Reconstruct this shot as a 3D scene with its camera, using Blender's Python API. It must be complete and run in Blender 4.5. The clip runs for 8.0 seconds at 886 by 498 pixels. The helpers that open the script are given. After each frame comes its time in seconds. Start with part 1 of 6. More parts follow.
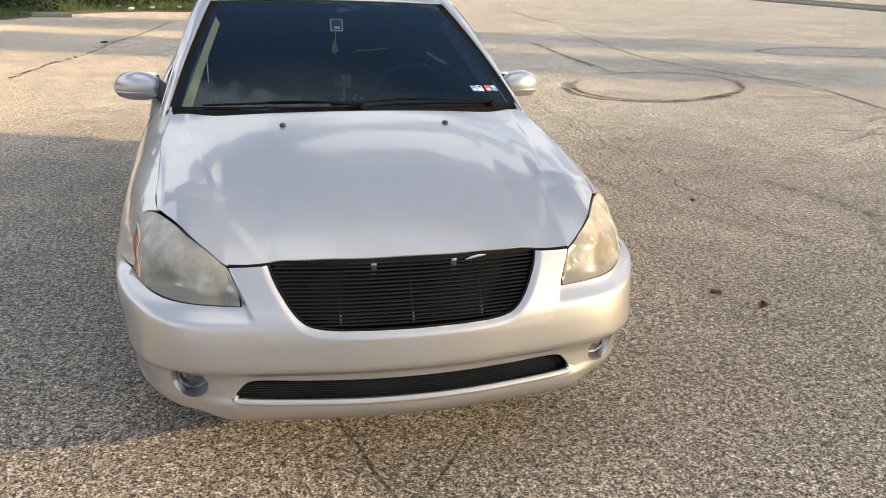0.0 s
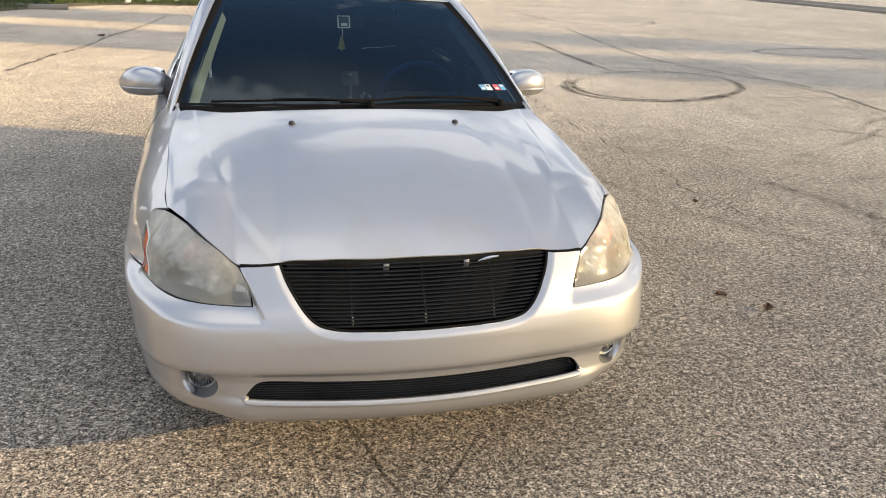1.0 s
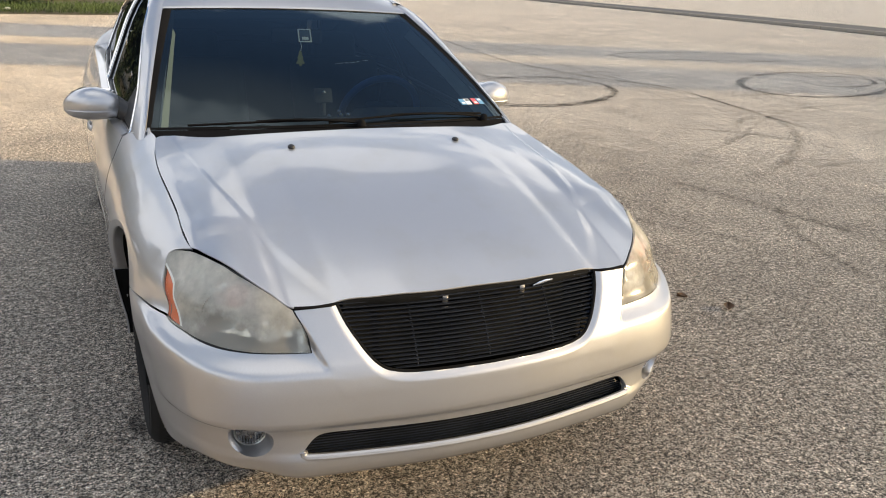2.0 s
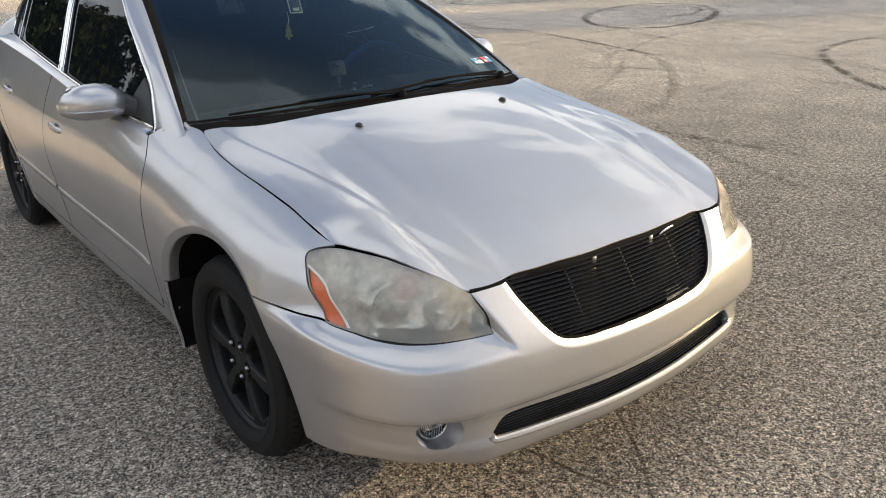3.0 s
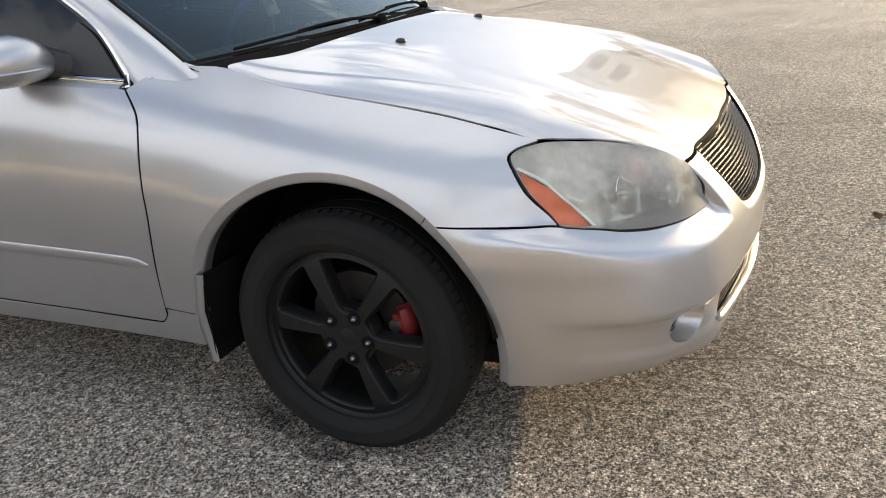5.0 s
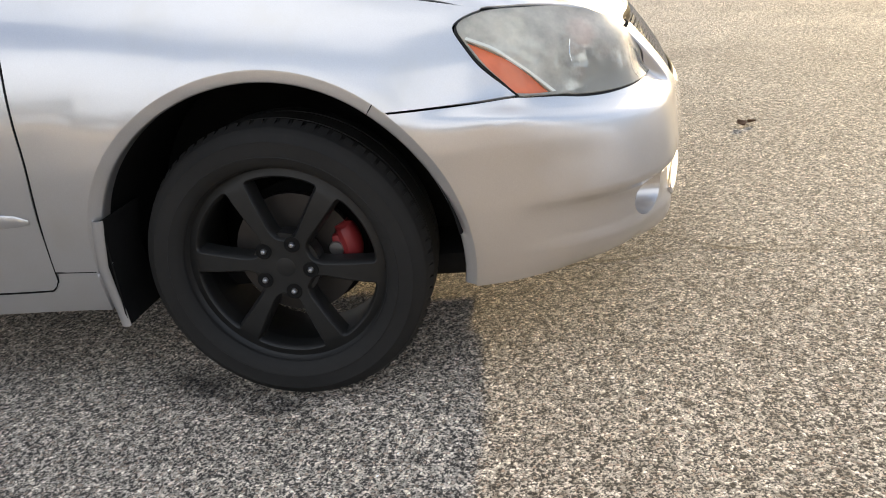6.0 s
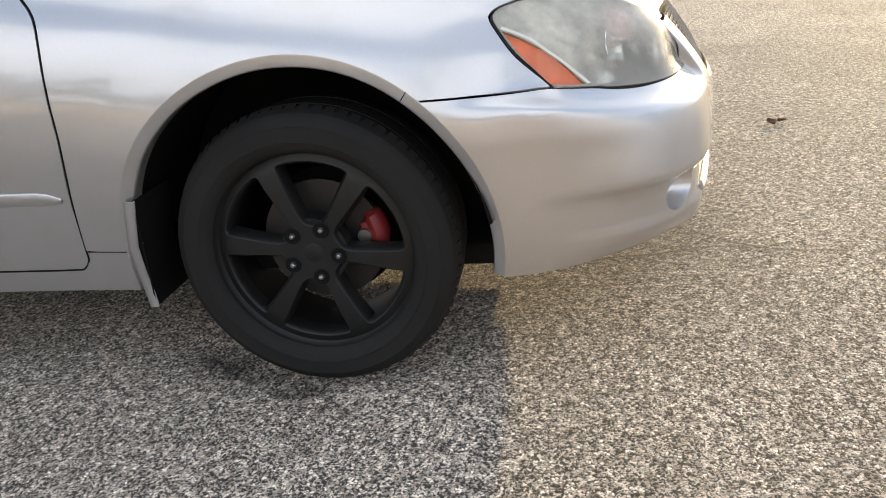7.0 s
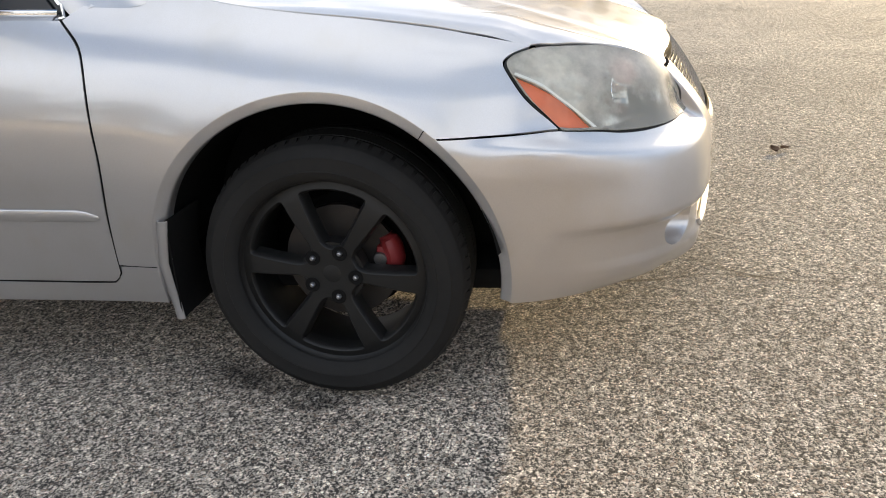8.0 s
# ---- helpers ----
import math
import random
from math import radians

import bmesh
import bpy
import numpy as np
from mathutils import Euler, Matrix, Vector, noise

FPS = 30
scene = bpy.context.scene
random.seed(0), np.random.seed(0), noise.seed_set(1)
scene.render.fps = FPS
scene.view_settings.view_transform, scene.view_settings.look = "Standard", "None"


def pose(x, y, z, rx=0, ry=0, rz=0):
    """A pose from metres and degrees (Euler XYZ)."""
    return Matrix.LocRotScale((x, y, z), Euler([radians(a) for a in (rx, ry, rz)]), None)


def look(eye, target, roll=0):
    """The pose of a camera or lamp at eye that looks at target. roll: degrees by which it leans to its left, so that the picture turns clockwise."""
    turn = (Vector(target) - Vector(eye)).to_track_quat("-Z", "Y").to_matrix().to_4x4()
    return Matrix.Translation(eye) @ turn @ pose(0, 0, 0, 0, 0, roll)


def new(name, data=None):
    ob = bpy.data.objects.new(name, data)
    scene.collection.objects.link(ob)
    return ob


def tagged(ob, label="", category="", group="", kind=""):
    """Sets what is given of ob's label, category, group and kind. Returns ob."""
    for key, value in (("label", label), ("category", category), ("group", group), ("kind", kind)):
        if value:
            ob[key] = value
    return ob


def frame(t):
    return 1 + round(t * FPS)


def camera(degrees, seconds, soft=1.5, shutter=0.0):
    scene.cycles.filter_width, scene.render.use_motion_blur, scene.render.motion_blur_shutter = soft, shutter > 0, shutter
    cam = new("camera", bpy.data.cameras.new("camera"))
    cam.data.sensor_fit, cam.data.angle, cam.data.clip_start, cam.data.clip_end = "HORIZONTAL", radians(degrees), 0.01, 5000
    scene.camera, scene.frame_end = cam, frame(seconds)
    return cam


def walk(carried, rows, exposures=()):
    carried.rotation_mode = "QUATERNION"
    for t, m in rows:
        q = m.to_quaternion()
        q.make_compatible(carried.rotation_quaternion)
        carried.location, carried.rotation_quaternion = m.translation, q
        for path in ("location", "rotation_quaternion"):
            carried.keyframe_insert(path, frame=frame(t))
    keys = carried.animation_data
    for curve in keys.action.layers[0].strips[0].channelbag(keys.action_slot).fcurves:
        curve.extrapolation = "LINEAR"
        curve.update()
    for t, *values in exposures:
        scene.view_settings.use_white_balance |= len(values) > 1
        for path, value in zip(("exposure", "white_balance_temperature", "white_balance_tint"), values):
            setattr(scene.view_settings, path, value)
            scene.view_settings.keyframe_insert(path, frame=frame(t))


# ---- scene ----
cam = camera(57.3, 8.0, soft=1.0)
ROWS = [
    (0.0, -0.444, -1.958, 1.502, 70.98, -1.50, -13.76),
    (0.5, -0.446, -1.949, 1.507, 70.83, -1.73, -13.61),
    (1.0, -0.491, -1.924, 1.506, 70.75, -2.14, -13.97),
    (1.2, -0.557, -1.895, 1.506, 71.05, -2.70, -14.84),
    (2.5, -1.311, -1.382, 1.505, 70.32, -0.61, -32.53),
    (3.0, -1.638, -1.138, 1.512, 68.71, 1.09, -38.31),
    (3.5, -1.842, -0.829, 1.507, 69.86, 2.28, -41.63),
    (4.0, -2.078, -0.536, 1.498, 67.53, 3.37, -50.04),
    (5.5, -2.323, 0.218, 1.037, 69.79, 5.35, -75.66),
    (6.0, -2.320, 0.315, 0.954, 68.38, 6.89, -81.54),
    (6.5, -2.313, 0.336, 0.947, 67.17, 6.41, -80.07),
    (7.0, -2.324, 0.337, 0.951, 68.02, 5.81, -79.74),
    (7.5, -2.342, 0.334, 0.962, 68.92, 5.16, -79.11),
    (8.0, -2.408, 0.322, 1.046, 68.17, 4.33, -78.61),
]
EXP = (0.33, 0.22, 0.22, 0.74, 0.83)      # the clip's exposure on its way, in stops
walk(cam, [(t, pose(x, y, z, rx, ry, rz)) for t, x, y, z, rx, ry, rz in ROWS],
     [(0.0, EXP[0]), (1.2, EXP[0]), (2.5, EXP[1]), (4.2, EXP[2]), (5.5, EXP[3]), (6.0, EXP[4]), (7.0, EXP[4]), (8.0, 0.70)])
# ---- light ----
SUN_WAY = Vector((0.90, -0.378, 0.222)).normalized()      # from the place towards the sun
sun = new("sun", bpy.data.lights.new("sun", "SUN"))
sun.data.energy, sun.data.angle, sun.data.color = 5.0, radians(0.7), (1.0, 0.735, 0.37)
sun.matrix_world = look(SUN_WAY * 50, (0, 0, 0))
world = bpy.data.worlds.new("sky")
scene.world = world
world.use_nodes = True


def sky_nodes():
    """Evening sky: clear blue overhead, pale haze low down, soft broken cloud between."""
    nt = world.node_tree
    nt.nodes.clear()
    lk = nt.links.new

    def made(kind, **values):
        n = nt.nodes.new(kind)
        for key, value in values.items():
            n.inputs[key].default_value = value
        return n

    def blend(fac, a, c):
        n = nt.nodes.new("ShaderNodeMix")
        n.data_type = "RGBA"
        lk(fac, n.inputs["Factor"])
        lk(a, n.inputs["A"])
        n.inputs["B"].default_value = (*c, 1)
        return n.outputs["Result"]

    def ranged(value, lo, hi, to_lo, to_hi):
        n = made("ShaderNodeMapRange")
        n.interpolation_type = "SMOOTHSTEP"
        for key, v in (("From Min", lo), ("From Max", hi), ("To Min", to_lo), ("To Max", to_hi)):
            n.inputs[key].default_value = v
        lk(value, n.inputs["Value"])
        return n.outputs[0]

    out, bg = made("ShaderNodeOutputWorld"), made("ShaderNodeBackground", Strength=0.118)
    sky = made("ShaderNodeTexSky")
    sky.sky_type, sky.sun_disc = "NISHITA", False
    sky.sun_elevation = math.asin(SUN_WAY.z)
    sky.sun_rotation = math.atan2(SUN_WAY.x, SUN_WAY.y)
    sky.air_density, sky.dust_density = 1.0, 1.5
    co = made("ShaderNodeTexCoord")
    xyz = made("ShaderNodeSeparateXYZ")
    lk(co.outputs["Generated"], xyz.inputs[0])
    mp = made("ShaderNodeMapping", Scale=(1.0, 1.0, 2.0), Location=(1.7, 2.3, 0.6))
    lk(co.outputs["Generated"], mp.inputs["Vector"])
    nz = made("ShaderNodeTexNoise", Scale=3.4, Detail=6.0, Roughness=0.55)
    lk(mp.outputs[0], nz.inputs["Vector"])
    # the cloud bank is thicker away from the sun
    west = made("ShaderNodeMath")
    west.operation = "MULTIPLY_ADD"
    west.inputs[1].default_value = -0.10
    lk(xyz.outputs[0], west.inputs[0])
    north = made("ShaderNodeMath")
    north.operation = "MULTIPLY_ADD"
    north.inputs[1].default_value = 0.07
    lk(xyz.outputs[1], north.inputs[0])
    lk(nz.outputs["Fac"], north.inputs[2])
    lk(north.outputs[0], west.inputs[2])
    over = made("ShaderNodeMath")
    over.operation = "SUBTRACT"
    lk(west.outputs[0], over.inputs[0])
    lk(ranged(xyz.outputs[2], 0.56, 0.70, 0.0, 0.22), over.inputs[1])
    top = made("ShaderNodeMath")
    top.operation = "ADD"
    lk(over.outputs[0], top.inputs[0])
    lk(ranged(xyz.outputs[2], 0.82, 0.95, 0.0, 0.34), top.inputs[1])
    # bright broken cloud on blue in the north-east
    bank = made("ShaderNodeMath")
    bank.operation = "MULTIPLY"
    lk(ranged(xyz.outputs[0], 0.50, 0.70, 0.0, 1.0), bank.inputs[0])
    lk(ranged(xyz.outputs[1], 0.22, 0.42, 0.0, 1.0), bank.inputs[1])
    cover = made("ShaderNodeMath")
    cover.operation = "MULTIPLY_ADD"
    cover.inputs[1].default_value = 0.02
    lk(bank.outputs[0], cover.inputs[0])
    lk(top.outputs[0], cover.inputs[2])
    band = made("ShaderNodeRGB").outputs[0]
    band.default_value = (2.8, 3.2, 4.0, 1)
    band = blend(ranged(xyz.outputs[2], 0.08, 0.42, 0.0, 1.0), band, (3.3, 4.3, 6.0))
    # deep blue gap in the northern sky
    gap = made("ShaderNodeMath")
    gap.operation = "MULTIPLY"
    lk(ranged(xyz.outputs[2], 0.46, 0.60, 0.0, 1.0), gap.inputs[0])
    lk(ranged(xyz.outputs[1], 0.20, 0.46, 0.0, 1.0), gap.inputs[1])
    band = blend(gap.outputs[0], band, (1.2, 2.0, 3.6))
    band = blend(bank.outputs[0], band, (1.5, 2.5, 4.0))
    band = blend(ranged(xyz.outputs[2], 0.80, 0.93, 0.0, 1.0), band, (6.2, 6.6, 7.4))
    veil = nt.nodes.new("ShaderNodeMix")
    veil.data_type = "RGBA"
    lk(ranged(xyz.outputs[2], 0.60, 0.86, 0.88, 0.70), veil.inputs["Factor"])
    lk(sky.outputs[0], veil.inputs["A"])
    lk(band, veil.inputs["B"])
    hazy = veil.outputs["Result"]
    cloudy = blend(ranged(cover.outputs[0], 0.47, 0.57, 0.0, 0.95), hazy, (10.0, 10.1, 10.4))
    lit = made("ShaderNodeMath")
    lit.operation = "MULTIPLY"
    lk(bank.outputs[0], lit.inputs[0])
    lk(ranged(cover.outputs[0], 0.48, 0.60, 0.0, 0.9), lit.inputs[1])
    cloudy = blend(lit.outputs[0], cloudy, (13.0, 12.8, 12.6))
    # glow of the low sun through haze
    near = made("ShaderNodeVectorMath")
    near.operation = "DOT_PRODUCT"
    unit = made("ShaderNodeVectorMath")
    unit.operation = "NORMALIZE"
    lk(co.outputs["Generated"], unit.inputs[0])
    lk(unit.outputs[0], near.inputs[0])
    near.inputs[1].default_value = SUN_WAY

    def halo(power, c):
        up = made("ShaderNodeMath")
        up.operation, up.use_clamp = "MAXIMUM", False
        lk(near.outputs["Value"], up.inputs[0])
        up.inputs[1].default_value = 0.0
        pw = made("ShaderNodeMath")
        pw.operation = "POWER"
        lk(up.outputs[0], pw.inputs[0])
        pw.inputs[1].default_value = power
        n = made("ShaderNodeVectorMath")
        n.operation = "SCALE"
        n.inputs[0].default_value = c
        lk(pw.outputs[0], n.inputs["Scale"])
        return n.outputs[0]
    for glow in (halo(2.4, (3.0, 2.9, 2.8)), halo(7.0, (9.0, 7.2, 5.0)), halo(60.0, (36.0, 27.0, 17.0))):
        n = made("ShaderNodeVectorMath")
        n.operation = "ADD"
        lk(cloudy, n.inputs[0])
        lk(glow, n.inputs[1])
        cloudy = n.outputs[0]
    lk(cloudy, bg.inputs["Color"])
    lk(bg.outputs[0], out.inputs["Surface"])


sky_nodes()


# ---- materials ----
def material(name, color=(0.5, 0.5, 0.5), rough=0.5, metal=0.0, coat=0.0, coat_rough=0.03, alpha=1.0, ior=1.5):
    m = bpy.data.materials.new(name)
    m.use_nodes = True
    b = m.node_tree.nodes["Principled BSDF"]
    b.inputs["Base Color"].default_value = (*color, 1)
    b.inputs["Roughness"].default_value = rough
    b.inputs["Metallic"].default_value = metal
    b.inputs["Coat Weight"].default_value = coat
    b.inputs["Coat Roughness"].default_value = coat_rough
    b.inputs["Alpha"].default_value = alpha
    b.inputs["IOR"].default_value = ior
    return m


def node(m, kind, **values):
    n = m.node_tree.nodes.new(kind)
    for key, value in values.items():
        n.inputs[key].default_value = value
    return n


def link(m, a, b):
    m.node_tree.links.new(a, b)


def principled(m):
    return m.node_tree.nodes["Principled BSDF"]


def coords(m, which="Object"):
    return node(m, "ShaderNodeTexCoord").outputs[which]


def mixed(m, fac, a, b, blend="MIX"):
    """A colour mix node's result; fac, a and b are sockets or values."""
    n = m.node_tree.nodes.new("ShaderNodeMix")
    n.data_type, n.blend_type = "RGBA", blend
    for key, value in (("Factor", fac), ("A", a), ("B", b)):
        if hasattr(value, "links"):
            link(m, value, n.inputs[key])
        elif key == "Factor":
            n.inputs[key].default_value = value
        else:
            n.inputs[key].default_value = (*value, 1)
    return n.outputs["Result"]


def ramp(m, fac, lo, hi):
    n = node(m, "ShaderNodeMapRange")
    n.interpolation_type = "SMOOTHSTEP"
    n.inputs["From Min"].default_value, n.inputs["From Max"].default_value = lo, hi
    link(m, fac, n.inputs["Value"])
    return n.outputs[0]


def noise_of(m, scale, detail=3.0, rough=0.5, vec=None, kind="ShaderNodeTexNoise"):
    n = node(m, kind, Scale=scale, Detail=detail, Roughness=rough)
    link(m, vec if vec is not None else coords(m), n.inputs["Vector"])
    return n


def bump(m, height, strength=0.2, distance=0.01):
    n = node(m, "ShaderNodeBump", Strength=strength, Distance=distance)
    link(m, height, n.inputs["Height"])
    link(m, n.outputs[0], principled(m).inputs["Normal"])


def grained(name, color, rough, spread=0.25, scale=40.0, metal=0.0, bumpiness=0.1, coat=0.0):
    """A plain surface with two scales of mottling and a fine relief."""
    m = material(name, color, rough, metal, coat)
    fine, broad = noise_of(m, scale, 4), noise_of(m, scale / 9, 3)
    dark = tuple(c * (1 - spread) for c in color)
    light = tuple(min(1, c * (1 + spread)) for c in color)
    c1 = mixed(m, fine.outputs["Fac"], dark, light)
    c2 = mixed(m, ramp(m, broad.outputs["Fac"], 0.3, 0.7), dark, light)
    link(m, mixed(m, 0.5, c1, c2), principled(m).inputs["Base Color"])
    rr = node(m, "ShaderNodeMapRange")
    rr.inputs["To Min"].default_value, rr.inputs["To Max"].default_value = rough * 0.8, min(1, rough * 1.2)
    link(m, broad.outputs["Fac"], rr.inputs["Value"])
    link(m, rr.outputs[0], principled(m).inputs["Roughness"])
    if bumpiness:
        bump(m, fine.outputs["Fac"], bumpiness, 0.002)
    return m


def paint_material():
    """Silver flake paint: broad metallic flake under clear coat, thin road dust."""
    m = material("silver_paint", (0.62, 0.62, 0.63), 0.3, 0.9, 1.0, 0.03)
    nt = m.node_tree
    first = principled(m)
    broad = nt.nodes.new("ShaderNodeBsdfPrincipled")
    broad.inputs["Metallic"].default_value, broad.inputs["Roughness"].default_value = 0.80, 0.46
    for b in (first, broad):
        b.inputs["Coat Weight"].default_value, b.inputs["Coat Roughness"].default_value, b.inputs["Coat IOR"].default_value = 1.0, 0.035, 1.55
    dust, fleck = noise_of(m, 5.0, 5, 0.6), noise_of(m, 420.0, 2, 0.5)
    flake = mixed(m, fleck.outputs["Fac"], (0.48, 0.48, 0.49), (0.57, 0.57, 0.58))
    dirty = mixed(m, ramp(m, dust.outputs["Fac"], 0.45, 0.8), flake, (0.50, 0.49, 0.475))
    link(m, dirty, first.inputs["Base Color"])
    link(m, dirty, broad.inputs["Base Color"])
    rr = node(m, "ShaderNodeMapRange")
    rr.inputs["To Min"].default_value, rr.inputs["To Max"].default_value = 0.27, 0.34
    link(m, dust.outputs["Fac"], rr.inputs["Value"])
    link(m, rr.outputs[0], first.inputs["Roughness"])
    mx = node(m, "ShaderNodeMixShader", Fac=0.58)
    link(m, first.outputs[0], mx.inputs[1])
    link(m, broad.outputs[0], mx.inputs[2])
    link(m, mx.outputs[0], nt.nodes["Material Output"].inputs["Surface"])
    return m


def ground_material():
    """Pale crushed stone packed in dark binder, stained in broad patches."""
    m = material("aggregate_asphalt", (0.3, 0.29, 0.27), 0.9)
    vec = coords(m)
    warp = noise_of(m, 150.0, 3, 0.7, vec)
    off = node(m, "ShaderNodeVectorMath")
    off.operation = "MULTIPLY_ADD"
    off.inputs[1].default_value = (0.011, 0.011, 0.0)
    link(m, warp.outputs["Color"], off.inputs[0])
    link(m, vec, off.inputs[2])
    big = node(m, "ShaderNodeTexVoronoi", Scale=140.0)
    edge = node(m, "ShaderNodeTexVoronoi", Scale=140.0)
    edge.feature = "DISTANCE_TO_EDGE"
    fine = node(m, "ShaderNodeTexVoronoi", Scale=320.0)
    for n in (big, edge, fine):
        link(m, off.outputs[0], n.inputs["Vector"])
    sep, sep2 = node(m, "ShaderNodeSeparateColor"), node(m, "ShaderNodeSeparateColor")
    link(m, big.outputs["Color"], sep.inputs[0])
    link(m, fine.outputs["Color"], sep2.inputs[0])
    pale = mixed(m, sep.outputs[1], (0.40, 0.372, 0.33), (1.0, 0.965, 0.90))
    pale = mixed(m, ramp(m, sep.outputs[2], 0.72, 0.9), pale, (0.36, 0.29, 0.24))
    stone = mixed(m, ramp(m, sep.outputs[0], 0.33, 0.42), (0.045, 0.041, 0.038), pale)
    grit = mixed(m, ramp(m, sep2.outputs[0], 0.42, 0.62), (0.045, 0.041, 0.037), (0.56, 0.525, 0.47))
    gap = ramp(m, edge.outputs["Distance"], 0.05, 0.20)
    both = mixed(m, gap, grit, stone)
    far = noise_of(m, 0.35, 6, 0.6, vec)
    mid = noise_of(m, 2.3, 5, 0.6, vec)
    tone = mixed(m, ramp(m, far.outputs["Fac"], 0.3, 0.7), (0.84, 0.82, 0.80), (1.12, 1.10, 1.07))
    tone2 = mixed(m, ramp(m, mid.outputs["Fac"], 0.25, 0.75), (0.84, 0.83, 0.83), (1.10, 1.09, 1.07))
    # brightness of the far sunlit ground, put into the colour by distance
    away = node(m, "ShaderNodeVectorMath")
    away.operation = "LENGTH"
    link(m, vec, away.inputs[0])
    worn_lit = mixed(m, ramp(m, away.outputs["Value"], 2.2, 9.5), (1.02, 0.985, 0.94), (1.78, 1.70, 1.57))
    # patches of larger stone and open pits, a few centimetres across
    lump = noise_of(m, 38.0, 3, 0.75, vec)
    speck = mixed(m, ramp(m, lump.outputs["Fac"], 0.36, 0.64), (0.55, 0.54, 0.53), (1.40, 1.40, 1.40))
    c = mixed(m, 1.0, both, tone, "MULTIPLY")
    c = mixed(m, 1.0, c, speck, "MULTIPLY")
    c = mixed(m, 1.0, c, worn_lit, "MULTIPLY")
    c = mixed(m, 1.0, c, tone2, "MULTIPLY")
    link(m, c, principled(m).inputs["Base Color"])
    principled(m).inputs["Diffuse Roughness"].default_value = 1.0
    bump(m, edge.outputs["Distance"], 1.0, 0.008)
    return m


def dull(m, level=0.15):
    principled(m).inputs["Specular IOR Level"].default_value = level
    return m


PAINT = paint_material()
GROUND = ground_material()
BLACK = grained("black_plastic", (0.02, 0.02, 0.021), 0.45, 0.3, 60)
SATIN = grained("satin_black_paint", (0.010, 0.010, 0.0098), 0.5, 0.3, 70)
RUBBER = grained("tyre_rubber", (0.014, 0.0136, 0.013), 0.8, 0.35, 50, bumpiness=0.3)
dull(RUBBER, 0.25)
dull(SATIN, 0.35)
LINER = dull(grained("felted_liner", (0.010, 0.010, 0.010), 0.95, 0.4, 80), 0.05)
CHROME = material("chrome", (0.78, 0.78, 0.78), 0.12, 1.0)
STEEL = grained("brushed_steel", (0.45, 0.45, 0.46), 0.35, 0.2, 60, 1.0)
AMBER = grained("amber_plastic", (0.62, 0.14, 0.045), 0.4, 0.15, 90, 0.0, 0.15, 0.6)
RED = grained("red_caliper_paint", (0.20, 0.018, 0.020), 0.5, 0.25, 30)
SLAT = grained("black_bar_metal", (0.015, 0.018, 0.025), 0.24, 0.3, 50, 0.1, 0.05)
CLOTH = grained("charcoal_cloth", (0.035, 0.036, 0.04), 0.95, 0.3, 120)
DASH = grained("dark_dash_plastic", (0.03, 0.031, 0.034), 0.7, 0.25, 150)


def glass_material(name, tint, opacity, rough=0.02, gloss=(1.0, 1.0, 1.0)):
    """Tinted glass: clear by its tint, glossy by Fresnel."""
    m = bpy.data.materials.new(name)
    m.use_nodes = True
    nt = m.node_tree
    nt.nodes.remove(nt.nodes["Principled BSDF"])
    tr = node(m, "ShaderNodeBsdfTransparent", Color=(*tint, 1))
    dk = node(m, "ShaderNodeBsdfDiffuse", Color=(0.01, 0.012, 0.014, 1))
    gl = node(m, "ShaderNodeBsdfGlossy", Roughness=rough, Color=(*gloss, 1))
    fr = node(m, "ShaderNodeFresnel", IOR=1.52)
    m1, m2 = node(m, "ShaderNodeMixShader", Fac=opacity), node(m, "ShaderNodeMixShader")
    link(m, tr.outputs[0], m1.inputs[1])
    link(m, dk.outputs[0], m1.inputs[2])
    link(m, fr.outputs[0], m2.inputs[0])
    link(m, m1.outputs[0], m2.inputs[1])
    link(m, gl.outputs[0], m2.inputs[2])
    link(m, m2.outputs[0], nt.nodes["Material Output"].inputs["Surface"])
    return m


WINDSHIELD = glass_material("windshield_glass", (0.22, 0.33, 0.43), 0.10, 0.02, (0.66, 0.80, 0.86))
TINTED = glass_material("dark_tinted_glass", (0.06, 0.065, 0.065), 0.7, 0.02, (0.66, 0.68, 0.70))


# ---- building tools ----
def spline(xs, ys):
    """A natural cubic spline through the knots, straight beyond its ends."""
    xs, ys = np.array(xs, float), np.array(ys, float)
    n, h = len(xs), np.diff(xs)
    a, r = np.eye(n), np.zeros(n)
    for i in range(1, n - 1):
        a[i, i - 1:i + 2] = h[i - 1], 2 * (h[i - 1] + h[i]), h[i]
        r[i] = 6 * ((ys[i + 1] - ys[i]) / h[i] - (ys[i] - ys[i - 1]) / h[i - 1])
    mm = np.linalg.solve(a, r)

    def f(x):
        x = np.asarray(x, float)
        xc = np.clip(x, xs[0], xs[-1])
        i = np.clip(np.searchsorted(xs, xc, side="right") - 1, 0, n - 2)
        p, q = xs[i + 1] - xc, xc - xs[i]
        v = mm[i] * p ** 3 / (6 * h[i]) + mm[i + 1] * q ** 3 / (6 * h[i])
        v = v + (ys[i] / h[i] - mm[i] * h[i] / 6) * p + (ys[i + 1] / h[i] - mm[i + 1] * h[i] / 6) * q
        s0 = (ys[1] - ys[0]) / h[0] - h[0] * mm[1] / 6
        s1 = (ys[-1] - ys[-2]) / h[-1] + h[-1] * mm[-2] / 6
        return v + np.where(x < xs[0], (x - xs[0]) * s0, 0) + np.where(x > xs[-1], (x - xs[-1]) * s1, 0)
    return f


